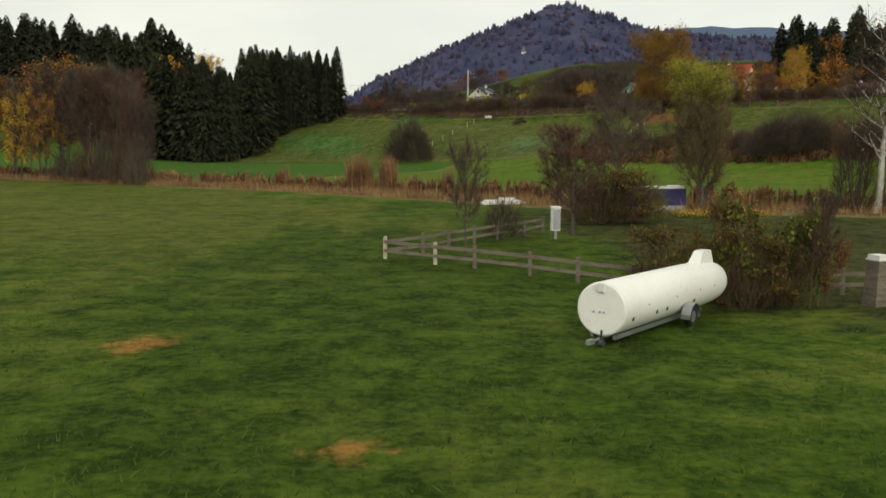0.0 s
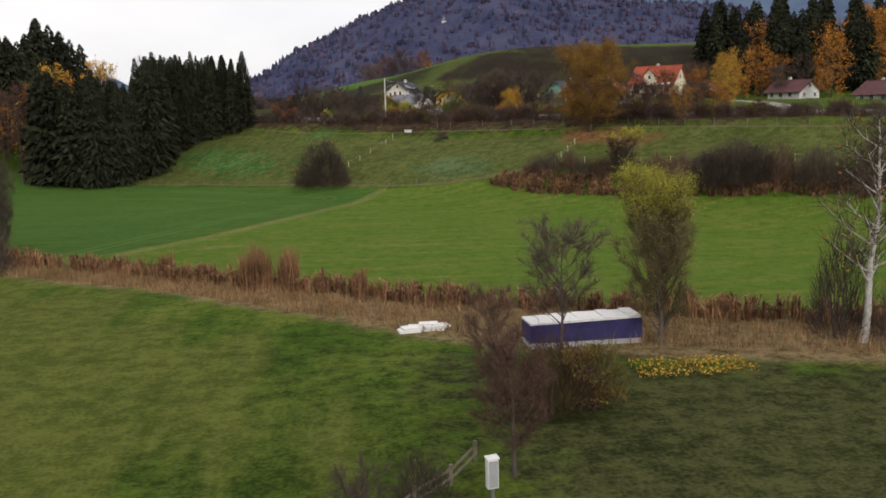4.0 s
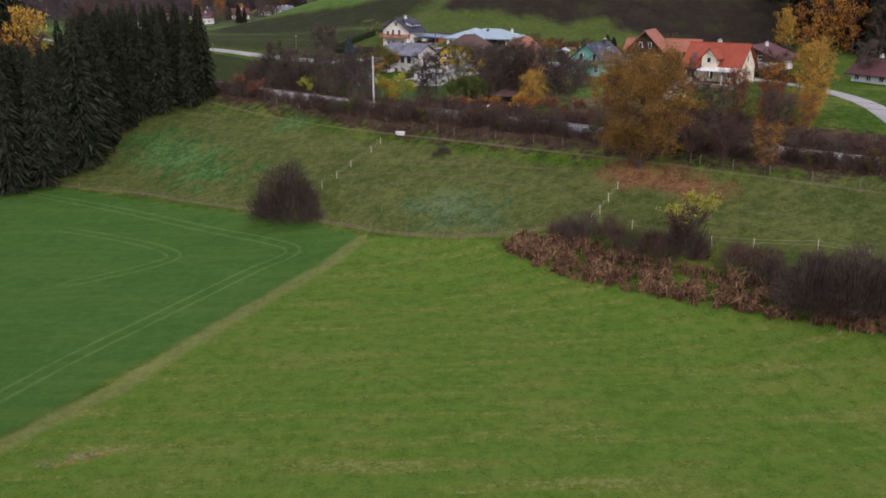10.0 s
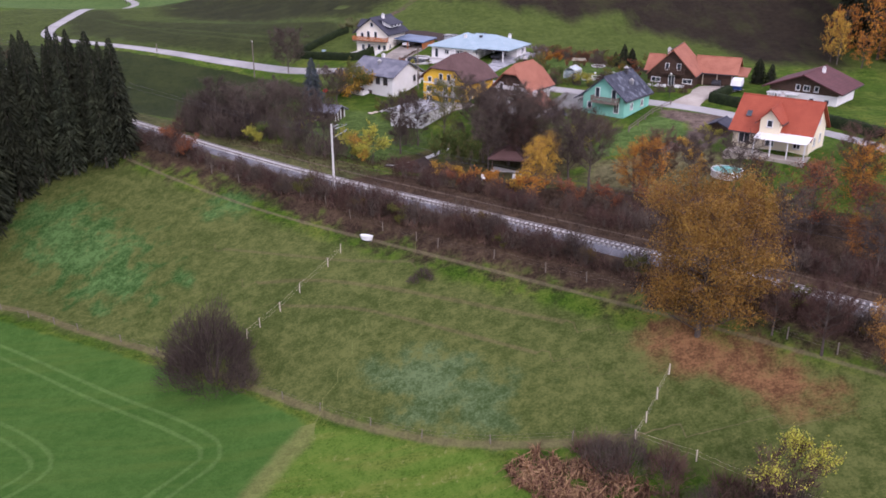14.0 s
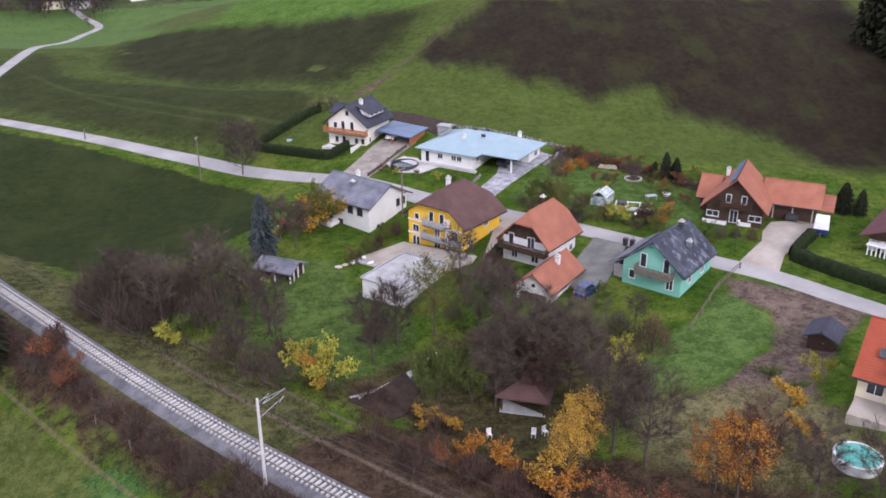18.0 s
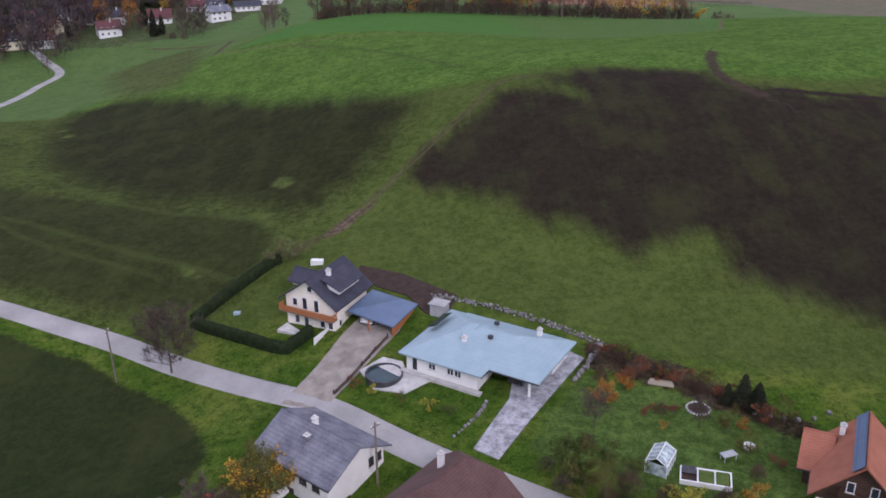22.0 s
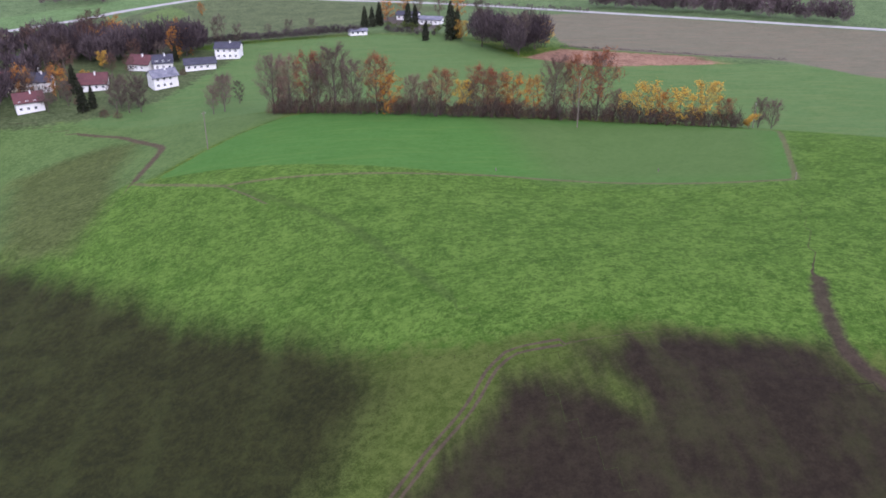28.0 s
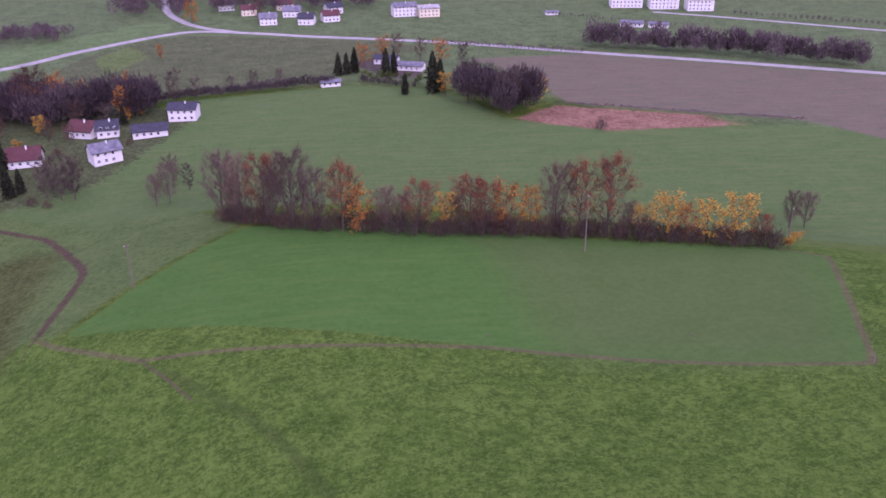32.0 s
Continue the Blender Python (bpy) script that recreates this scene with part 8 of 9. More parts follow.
def blades(name, spots, low, high, width, material, label, category, lean=0.25, patchy=None):
    """Many single upright blades as one mass; patchy: how much of it is left bare, -1 to 1."""
    p = np.asarray(spots)
    if patchy is not None:
        p = p[np.array([noise.noise((x * 0.35, y * 0.35, 9.0)) + 0.35 * noise.noise((x * 1.1, y * 1.1, 4.0)) > patchy for x, y in p])]
    n = len(p)
    h = rng.uniform(low, high, n) * np.array([0.95 + 0.75 * noise.noise((x * 0.45, y * 0.45, 3.0)) for x, y in p])
    base = np.column_stack([p[:, 0], p[:, 1], ground_z(p[:, 0], p[:, 1]) - 0.05])
    tip = base + np.column_stack([rng.normal(0, lean, n) * h, rng.normal(0, lean, n) * h, h])
    co, fa = slivers(base, tip, np.full(n, width) * rng.uniform(0.6, 1.4, n))
    return tagged(part(name, raw(co, fa.tolist(), name), material, None), label, category, kind="stuff")


def tufts(name, spots, per, low, high, width, lean, material, label, category):
    """Tussocks whose blades fan out and droop, as one mass."""
    p = np.asarray(spots)
    n = len(p) * per
    tall = np.repeat(rng.uniform(low, high, len(p)), per) * rng.uniform(0.5, 1.1, n)
    a, q = rng.uniform(0, 6.28, n), np.abs(rng.normal(0, lean, n))
    xy = np.repeat(p, per, 0) + rng.normal(0, 0.16, (n, 2))
    base = np.column_stack([xy, ground_z(xy[:, 0], xy[:, 1]) - 0.05])
    bow = base + np.column_stack([np.cos(a) * q * 0.4, np.sin(a) * q * 0.4, np.full(n, 0.8)]) * tall[:, None]
    tip = bow + np.column_stack([np.cos(a) * (0.12 + q), np.sin(a) * (0.12 + q), 0.2 - 0.5 * q]) * tall[:, None]
    w = width * rng.uniform(0.6, 1.4, (n, 1))
    side = np.column_stack([-np.sin(a), np.cos(a), np.zeros(n)]) * w * 0.5
    co = np.stack([base - side, base + side, bow + side, bow - side, tip], 1).reshape(-1, 3)
    k = np.arange(n)[:, None] * 5
    fa = (k + [0, 1, 2, 3]).tolist() + (k + [3, 2, 4]).tolist()
    return tagged(part(name, raw(co, fa, name), material, None), label, category, kind="stuff")


def band_points(near, far, n, bias=1.0):
    """Points spread at random between two lines."""
    a, b = np.array(smooth_line(near, 1.0)), np.array(smooth_line(far, 1.0))
    t = rng.uniform(0, 1, n)
    f = rng.uniform(0, 1, n) ** bias
    pa = np.column_stack([np.interp(t, np.linspace(0, 1, len(a)), a[:, k]) for k in (0, 1)])
    pb = np.column_stack([np.interp(t, np.linspace(0, 1, len(b)), b[:, k]) for k in (0, 1)])
    return pa * (1 - f[:, None]) + pb * f[:, None]


NEAR_BANK = [(-75, 124), (-52, 110), (-32, 98.4), (-16, 88.6), (-8, 82), (3, 73), (10, 68), (18, 65.5), (31, 61.2), (50, 54)]
MID_BANK = [(-75, 129), (-52, 115), (-31, 102.2), (-13.5, 91.8), (-1, 83.5), (7.4, 78.6), (22, 72.4), (33.5, 68.4), (52, 61)]
FAR_BANK = [(-75, 133), (-52, 119.5), (-29.4, 105.2), (-10.6, 93.6), (2.2, 84.8), (12, 79.6), (25, 75), (35, 71), (54, 63.5)]
M["reed_dark"] = surface("reed_dark", (0.110, 0.058, 0.034), (0.36, 0.200, 0.108), 0.95, 0.3, 3.0, bumps=0, island=0.5, spec=0.1)
tufts("dry_reeds", band_points(MID_BANK, FAR_BANK, 620), 26, 0.9, 2.0, 0.08, 0.34, M["reed_dark"], "belt of tall dry brown reeds along a ditch", "reeds")
blades("dry_grass", band_points(NEAR_BANK, MID_BANK, 17000), 0.35, 1.0, 0.06, M["reed"], "pale dry grass at the foot of the reeds", "dry grass", 0.3)
for x, y, r, h, n in ((-8.6, 88.8, 1.3, 4.0, 1500), (-5.6, 87.4, 0.8, 3.4, 800), (8, 79.5, 0.6, 2.4, 300), (0.5, 83.6, 0.5, 2.3, 250), (-18, 96.4, 0.6, 2.2, 250)):
    a, q = rng.uniform(0, 6.28, n), np.sqrt(rng.uniform(0, 1, n)) * r
    ob = blades("reed_clump", np.column_stack([x + q * np.cos(a), y + q * np.sin(a)]), 0.5 * h, h, 0.09, M["reed_dark"], "tall dense clump of dry brown reeds", "reeds", 0.10)
M["waste_stalk"] = surface("waste_stalk", (0.036, 0.023, 0.017), (0.085, 0.055, 0.036), 0.95, 0.3, 3.0, bumps=0, island=0.5, spec=0.05)
M["bracken"] = surface("bracken", (0.090, 0.048, 0.029), (0.29, 0.165, 0.090), 0.95, 0.35, 3.0, bumps=0, island=0.6, spec=0.1)
tufts("dry_bracken", band_points([(21.4, 155.4), (24, 151.3), (26.2, 148.2), (30.4, 144.2), (35.2, 139.8), (41, 135.2), (50.7, 127.6), (58.5, 121.8), (75, 106)], [(24, 156.2), (28.4, 153.2), (32.4, 149.4), (36.6, 145), (41.6, 140.6), (47.6, 136), (56, 129.6), (63, 124), (78, 110)], 760), 34, 0.5, 1.6, 0.09, 0.55, M["bracken"], "dry reddish bracken below the hedge", "bracken")
blades("bramble", band_points([(25, 155), (32.5, 149.4), (42, 142), (50, 135)], [(29, 156), (36.6, 150.4), (45, 143.6), (54, 137)], 7000), 0.5, 1.9, 0.07, M["twig_red"], "dark tangled brambles on the bank", "brambles", 0.5, -0.05)
rail_band = [tuple((RAIL_PTS[k] + RAIL_SIDE[k][1] * 3.4).xy) for k in range(148, 275, 12)], [tuple((RAIL_PTS[k] + RAIL_SIDE[k][1] * 5.8).xy) for k in range(148, 275, 12)]
blades("bank_scrub", band_points(*rail_band, 9000), 0.3, 1.2, 0.07, M["twig_red"], "low reddish brown scrub beside the railway", "scrub", 0.45)
rail_band = [tuple((RAIL_PTS[k] - RAIL_SIDE[k][1] * 4.2).xy) for k in range(128, 275, 12)], [tuple((RAIL_PTS[k] - RAIL_SIDE[k][1] * 19.0).xy) for k in range(128, 275, 12)]
blades("waste_scrub", band_points(*rail_band, 14000), 0.2, 0.9, 0.07, M["waste_stalk"], "low reddish brown scrub on waste ground", "scrub", 0.45)
n = 42000
gp = np.column_stack([rng.uniform(-1, 1, n), 7.0 + 34 * rng.uniform(0, 1, n) ** 1.3])
gp[:, 0] *= 4 + 0.62 * gp[:, 1]
blades("meadow_grass", gp, 0.06, 0.2, 0.026, M["grass_blade"], "short green meadow grass", "grass", 0.55)
a = rng.uniform(0, 1, (700, 2))
co, fa = leaves(np.column_stack([16.4 + 7 * a[:, 0], 58.6 + 3.2 * a[:, 1] + 0.3 * a[:, 0], 0.1 + 0.35 * rng.random(700)]), np.full(700, 0.16))
tagged(part("yellow_weeds", raw(co, fa.tolist(), "yellow_weeds"), M["gold"], None), "scattered yellow autumn weeds in the grass", "weeds", kind="stuff")

# ---- pasture, fences, railway furniture ----
tub = thing("water_trough", pose(10.0, 192.4, gz(10, 192.4), 0, 0, -28), "white bathtub used as a water trough", "trough")
outer = [(0.92 * math.cos(a) * (1 if abs(math.cos(a)) < 0.8 else 1), 0.40 * math.sin(a)) for a in (2 * math.pi * i / 20 for i in range(20))]
part("basin", Shape().add([(x * 0.8, y * 0.75, 0.1) for x, y in outer] + [(x, y, 0.68) for x, y in outer] + [(x * 0.88, y * 0.82, 0.66) for x, y in outer] + [(x * 0.7, y * 0.6, 0.25) for x, y in outer],
                          [(r * 20 + k, r * 20 + (k + 1) % 20, r * 20 + 20 + (k + 1) % 20, r * 20 + 20 + k) for r in range(3) for k in range(20)] + [tuple(range(60, 80))]), M["white_paint"], tub)
for x in (-0.5, 0.5):
    for y in (-0.2, 0.2):
        part("foot", Shape().box(x - 0.04, x + 0.04, y - 0.04, y + 0.04, -0.1, 0.14), M["dark_metal"], tub)


def tape_fence(pts, label, high=1.15, tapes=(0.55, 0.8, 1.05), post="pale_wood", tape="white_paint", every=3.2, thick=0.012, name="pasture_fence"):
    """Slim posts with sagging tapes between them."""
    line = smooth_line(pts, every)
    f = thing(name, pose(line[0][0], line[0][1], gz(*line[0])), label, "fence")
    inv = f.matrix_basis.inverted()
    stake = Shape().box(-0.045, 0.045, -0.045, 0.045, -0.3, high).mesh("post")
    stake.materials.append(M[post])
    for x, y in line:
        part("post", stake, M[post], f, "", inv @ (pose(x, y, gz(x, y)) @ pose(0, 0, 0, rng.uniform(-4, 4), rng.uniform(-4, 4), 0)))
    for h in tapes:
        p3 = []
        for (ax, ay), (bx, by) in zip(line, line[1:]):
            for k in (0, 0.5):
                x, y = ax + (bx - ax) * k, ay + (by - ay) * k
                p3.append(inv @ Vector((x, y, gz(x, y) + h - (0.05 if k else 0))))
        p3.append(inv @ Vector((*line[-1], gz(*line[-1]) + h)))
        part("tape", Shape().tube(p3, [thick] * len(p3), 4), M[tape], f)
    return f


tape_fence([(6.8, 191.6), (5.3, 189.5), (2.1, 186.0), (0, 183.5), (-2.2, 182.0), (-3.6, 181)], "white tape fence across the pasture", tapes=(0.6, 1.05), tape="pale_wood", every=2.6, thick=0.008)
tape_fence([(37.4, 160.8), (35.6, 158.4), (34, 156.2), (32.6, 154.6)], "white tape fence across the pasture", tapes=(0.6, 1.05), tape="pale_wood", every=2.2, thick=0.009)
tape_fence([(32.6, 154.6), (36.7, 151.2), (40, 147.8), (43.9, 144.4), (47.7, 142), (53.5, 139), (62, 131), (74, 119)], "pale post and wire fence below the pasture", tapes=(0.6, 1.0), tape="pale_wood", every=4.0, thick=0.007)
tape_fence([(-45, 202), (-25, 190), (-14, 182.7), (-3, 174), (5, 168), (14.7, 161.4), (20.7, 158.6), (27.6, 156.4), (32.6, 154.8)], "thin wire fence along the field's edge", 0.95, (0.5, 0.85), "old_wood", "old_wood", 4.5, 0.006)
foot = [(-12.4, 217.1), (-7.9, 212.6), (1.3, 204.5), (4.8, 201.3), (8.0, 197.2), (12, 192.9), (15.9, 189.2), (18.3, 187.0), (24.2, 182.2), (29.2, 177.8), (32.9, 174.6), (37.6, 170.8), (48, 160.6), (62, 147), (80, 130)]
tape_fence(foot, "old wire fence with leaning posts below the railway", 1.15, (0.45, 0.75, 1.05), "old_wood", "old_wood", 4.2, 0.006)


def catenary_mast(k, high=9.0):
    p, (t, s) = RAIL_PTS[k], RAIL_SIDE[k]
    q = p + s * 1.9
    m = thing("catenary_mast", pose(q.x, q.y, gz(q.x, q.y), 0, 0, math.degrees(math.atan2(-s.y, -s.x))), "pale concrete railway mast with steel bracket", "mast", "railway masts")
    part("pole", Shape().tube([(0, 0, -0.5), (0, 0, high)], [0.17, 0.12], 8), M["concrete"], m)
    br = part("bracket", Shape().tube([(0, 0, 8.1), (3.2, 0, 8.4)], [0.04, 0.03], 6).tube([(0, 0, 7.0), (3.0, 0, 7.7)], [0.035, 0.03], 6).tube([(0, 0, 8.7), (3.2, 0, 8.4)], [0.025, 0.02], 6), M["steel"], m)
    part("insulator", Shape().tube([(0.25, 0, 8.08), (0.6, 0, 8.14)], [0.08, 0.08], 8), M["dark_wood"], br)
    part("steady_arm", Shape().tube([(3.0, 0, 7.7), (2.4, 0, 7.3)], [0.025, 0.02], 6), M["steel"], br)
    for z in (7.2, 7.6):
        part("cross_arm", Shape().tube([(-0.3, 0, z + 0.8), (1.6, 0.3, z + 1.0)], [0.03, 0.03], 6), M["steel"], m)
    return q


MASTS = [int(np.argmin([(p - Vector((x, y, 0))).length for p in RAIL_PTS])) for x, y in ((7.3, 206.2), (-37, 250.5))]
for k in MASTS:
    catenary_mast(k)
wires = thing("overhead_wires", Matrix(), "thin overhead wires above the railway track", "wires")
for h, sag in ((6.6, 0.0), (7.8, 0.7)):
    pts3 = []
    lo, hi = 20, len(RAIL_PTS) - 20
    for k in range(lo, hi, 3):
        f = ((k - MASTS[0]) / 62.0) % 1.0
        pts3.append((RAIL_PTS[k].x, RAIL_PTS[k].y, RAIL_Z[k] + h - sag * 4 * f * (1 - f)))
    part("wire", Shape().tube(pts3, [0.018] * len(pts3), 4), M["dark_metal"], wires)


def utility_pole(x, y, h, label="dark wooden utility pole", arm=True):
    p = thing("utility_pole", on_ground(x, y, rng.uniform(0, 90)), label + " standing in the grass", "pole", "utility poles")
    part("shaft", Shape().tube([(0, 0, -0.5), (0, 0, h)], [0.15, 0.10], 8), M["old_wood"], p)
    if arm:
        a = part("cross_arm", Shape().box(-0.6, 0.6, -0.05, 0.05, h - 0.6, h - 0.48), M["old_wood"], p)
        for u in (-0.5, 0.5):
            part("insulator", Shape().tube([(u, 0, h - 0.48), (u, 0, h - 0.28)], [0.05, 0.04], 6), M["white_paint"], a)


utility_pole(-15.4, 296.7, 8.6)
utility_pole(20.9, 268.2, 8.4)
utility_pole(88.2, 489.2, 14.0, "tall dark wooden utility pole")
utility_pole(-11.3, 489.4, 10.4)
utility_pole(-41.4, 316.2, 2.2, "short wooden marker pole", False)
utility_pole(147.4, 508.0, 9.0)
for x, y, h in ((120.6, 429.9, 1.6), (97.0, 447.5, 0.8), (60, 452, 0.7)):
    utility_pole(x, y, h, "short pale field marker", False)


def street_lamp(x, y, h=4.2):
    p = thing("street_lamp", on_ground(x, y), "slim grey street lamp beside the lane", "street lamp", "street lamps")
    part("pole", Shape().tube([(0, 0, -0.3), (0, 0, h)], [0.05, 0.035], 8), M["dark_metal"], p)
    part("lantern", Shape().add([(-0.14, -0.14, h + 0.3), (0.14, -0.14, h + 0.3), (0.14, 0.14, h + 0.3), (-0.14, 0.14, h + 0.3), (-0.1, -0.1, h), (0.1, -0.1, h), (0.1, 0.1, h), (-0.1, 0.1, h)], [(0, 1, 2, 3), (7, 6, 5, 4), (0, 4, 5, 1), (1, 5, 6, 2), (2, 6, 7, 3), (3, 7, 4, 0)]), M["white_paint"], p)


street_lamp(65.6, 246.0)
street_lamp(53.0, 251.6, 3.6)


# ---- hedges, walls and garden things ----
def hedge(pts, high, wide, label, material="hedge", name="hedge"):
    """A clipped hedge with an uneven leafy skin."""
    line = smooth_line(pts, 0.6)
    n = len(line)
    prof = [(-0.5, 0.0), (-0.54, 0.5), (-0.46, 0.92), (-0.2, 1.0), (0.2, 1.0), (0.46, 0.92), (0.54, 0.5), (0.5, 0.0)]
    rows = []
    for i, p in enumerate(line):
        t_ = (Vector(line[min(i + 1, n - 1)]) - Vector(line[max(i - 1, 0)])).normalized()
        s = Vector((t_.y, -t_.x))
        z = gz(*p)
        for o, h in prof:
            q = (p[0] * 1.3 + o * 3, p[1] * 1.3, h * 3)
            w = wide * (1 + 0.25 * noise.noise(q))
            rows.append((p[0] + s.x * o * w, p[1] + s.y * o * w, z - 0.1 + h * high * (1 + 0.12 * noise.noise((q[1], q[0], q[2])))))
    k = len(prof)
    ids = np.arange(n * k).reshape(n, k)
    q = np.stack([ids[:-1, :-1], ids[1:, :-1], ids[1:, 1:], ids[:-1, 1:]], -1).reshape(-1, 4)
    h_ = thing(name, Matrix(), label, "hedge", "garden hedges")
    part("core", grid_mesh("core", np.array(rows), q), M[material], h_)
    co = np.array(rows)[rng.integers(0, len(rows), n * 26)] + rng.normal(0, 0.13, (n * 26, 3))
    lc, lf = leaves(co, np.full(len(co), 0.16))
    part("foliage", raw(lc, lf.tolist(), "foliage"), M[material], h_)
    return h_


hedge([(6.0, 320), (4.2, 318.6), (-1, 313), (-6.2, 307)], 1.7, 1.2, "dark green clipped garden hedge")
hedge([(-6.2, 306.6), (1, 301.3), (8.0, 295.9), (9.4, 296.2), (12.0, 298.6)], 1.7, 1.2, "dark green clipped garden hedge")
hedge([(72.2, 242.6), (73.8, 239.6), (79.2, 232.0), (84.6, 223.4), (88.2, 215)], 1.8, 1.5, "dark green clipped hedge along the lane")
hedge([(72.6, 243.2), (75.4, 246.4), (78.4, 249.6)], 1.5, 1.3, "dark green clipped hedge beside the driveway")
for i in range(13):
    grow(("shrub_olive", "thicket", "thicket_red", "shrub_green", "shrub_olive")[i % 5], 12.6 + 7.0 * i / 12 + rng.uniform(-0.3, 0.3), 253.6 + 9.8 * i / 12, rng.uniform(1.7, 2.5), 0.7, "hedge shrubs between the houses")
hedge([(31.6, 247.1), (33.3, 249.9), (35.5, 252.9)], 1.6, 1.2, "dark hedge beside the yellow house")
hedge([(-0.7, 263.5), (4.4, 269.5), (8.9, 273.1)], 1.3, 1.0, "brownish hedge behind the white house", "twig_olive")
stone_mesh = []
for k in range(5):
    bm = bmesh.new()
    bmesh.ops.create_icosphere(bm, subdivisions=1, radius=0.5)
    for v in bm.verts:
        v.co *= 1 + 0.35 * noise.noise(v.co * 2.3 + Vector((k * 7.1, 0, 0)))
        v.co.z *= 0.75
    me = bpy.data.meshes.new("stone")
    bm.to_mesh(me)
    bm.free()
    me.materials.append(M["stone"])
    stone_mesh.append(me)


def boulder_wall(pts, rows_, size, label):
    w = thing("stone_wall", pose(pts[0][0], pts[0][1], gz(*pts[0])), label, "wall", "stone walls")
    inv = w.matrix_basis.inverted()
    for r in range(rows_):
        for x, y in smooth_line(pts, size * 0.95):
            x, y = x + rng.normal(0, 0.12) + 0.42 * size * r, y + rng.normal(0, 0.12) + 0.42 * size * r
            k = size * rng.uniform(0.75, 1.35)
            part("stone", stone_mesh[rng.integers(5)], M["stone"], w, "", inv @ pose(x, y, gz(x, y) + 0.1 + 0.4 * size * r, *rng.uniform(0, 360, 3)) @ Matrix.Diagonal((k, k, k, 1)))


boulder_wall([(29.5, 303.4), (34, 301.6), (41, 297.4), (47, 293), (51, 289.6)], 2, 0.5, "rough boulder wall of pale stones")
boulder_wall([(51.4, 289.0), (48.6, 285.0), (46.0, 281.6)], 2, 0.7, "rough boulder wall of pale stones")
boulder_wall([(34.4, 278.6), (32.3, 275.5), (30.1, 273.5)], 1, 0.55, "low edging of pale boulders")
yard("vegetable_bed", [(13.4, 219.2), (19.2, 225.2), (20.6, 221.6), (18.6, 216.4)], M["soil_bed"], "dark dug vegetable bed beside the path", 0.13, "bed")
yard("dug_bed", [(19.0, 314.6), (25.7, 310.4), (33.5, 303.0), (31.6, 299.2), (28.4, 299.4), (26.0, 304.6), (21.6, 308.0), (18.6, 311.6)], M["soil_bed"], "dark dug soil bed behind the carport", 0.14, "bed")
yard("pool_terrace", [(18.9, 288.2), (20.6, 284.0), (24.6, 282.2), (28.4, 284.2), (25.0, 286.6), (24.6, 288.8), (22.0, 290.4)], M["concrete"], "pale paved terrace round the pool", 0.14, "terrace")
pool = thing("swimming_pool", pose(22.1, 286.3, gz(22.1, 286.3) + 0.1), "round swimming pool with dark rim on a pale terrace", "pool")
ring = lambda r_, z_: [(r_ * math.cos(a), r_ * math.sin(a), z_) for a in (2 * math.pi * i / 32 for i in range(32))]
part("wall", Shape().add(ring(2.5, -0.6) + ring(2.5, 0.5) + ring(2.3, 0.5) + ring(2.3, -0.2), [(j * 32 + k, j * 32 + (k + 1) % 32, j * 32 + 32 + (k + 1) % 32, j * 32 + 32 + k) for j in range(3) for k in range(32)]), M["dark_metal"], pool)
part("water", Shape().add(ring(2.31, 0.18), [tuple(range(32))]), M["water"], pool, "still dark teal water")
rail_fence("drive_fence", [(15.6, 284.2), (17.4, 286.4), (19.2, 289.2), (21.0, 292.0), (22.8, 294.6)], "dark wooden fence beside the driveway", 0.8, (0.2, 0.4, 0.6), "dark_wood")
tr = thing("trampoline", pose(58.2, 200.7, gz(58.2, 200.7)), "round garden pool with turquoise cover", "pool")
part("cover", Shape().add(ring(1.9, 0.62), [tuple(range(32))]), M["pool_cover"], tr)
part("rim", Shape().add(ring(2.05, -0.3) + ring(2.1, 0.66) + ring(1.88, 0.66), [(j * 32 + k, j * 32 + (k + 1) % 32, j * 32 + 32 + (k + 1) % 32, j * 32 + 32 + k) for j in range(2) for k in range(32)]), M["white_paint"], tr)
fp = thing("flower_bed", pose(59.9, 275.1, gz(59.9, 275.1)), "round flower bed edged with white stones", "flower bed")
part("soil", Shape().add(ring(1.25, 0.12) + ring(1.3, -0.2), [tuple(range(32))] + [(k, 32 + k, 32 + (k + 1) % 32, (k + 1) % 32) for k in range(32)]), M["soil_bed"], fp)
pale_stones = [me.copy() for me in stone_mesh]
for me in pale_stones:
    me.materials[0] = M["concrete"]
for i in range(22):
    a = 2 * math.pi * i / 22
    part("stone", pale_stones[i % 5], None, fp, "", pose(1.35 * math.cos(a), 1.35 * math.sin(a), 0.1, *rng.uniform(0, 90, 3)) @ Matrix.Diagonal((0.42, 0.42, 0.38, 1)))
gh = thing("greenhouse", pose(52.0, 265.2, gz(52, 265.2), 0, 0, -35), "small glass greenhouse with white frame", "greenhouse")
s = Shape()
for x in (-1.2, 1.2):
    for y in np.linspace(-1.7, 1.7, 5):
        s.box(x - 0.035, x + 0.035, y - 0.035, y + 0.035, -0.2, 1.5)
for y in np.linspace(-1.7, 1.7, 5):
    s.tube([(-1.2, y, 1.5), (0, y, 2.2), (1.2, y, 1.5)], [0.035] * 3, 4)
s.box(-0.04, 0.04, -1.75, 1.75, 2.17, 2.25).box(-1.24, -1.16, -1.75, 1.75, 1.46, 1.54).box(1.16, 1.24, -1.75, 1.75, 1.46, 1.54)
part("frame", s, M["white_paint"], gh)
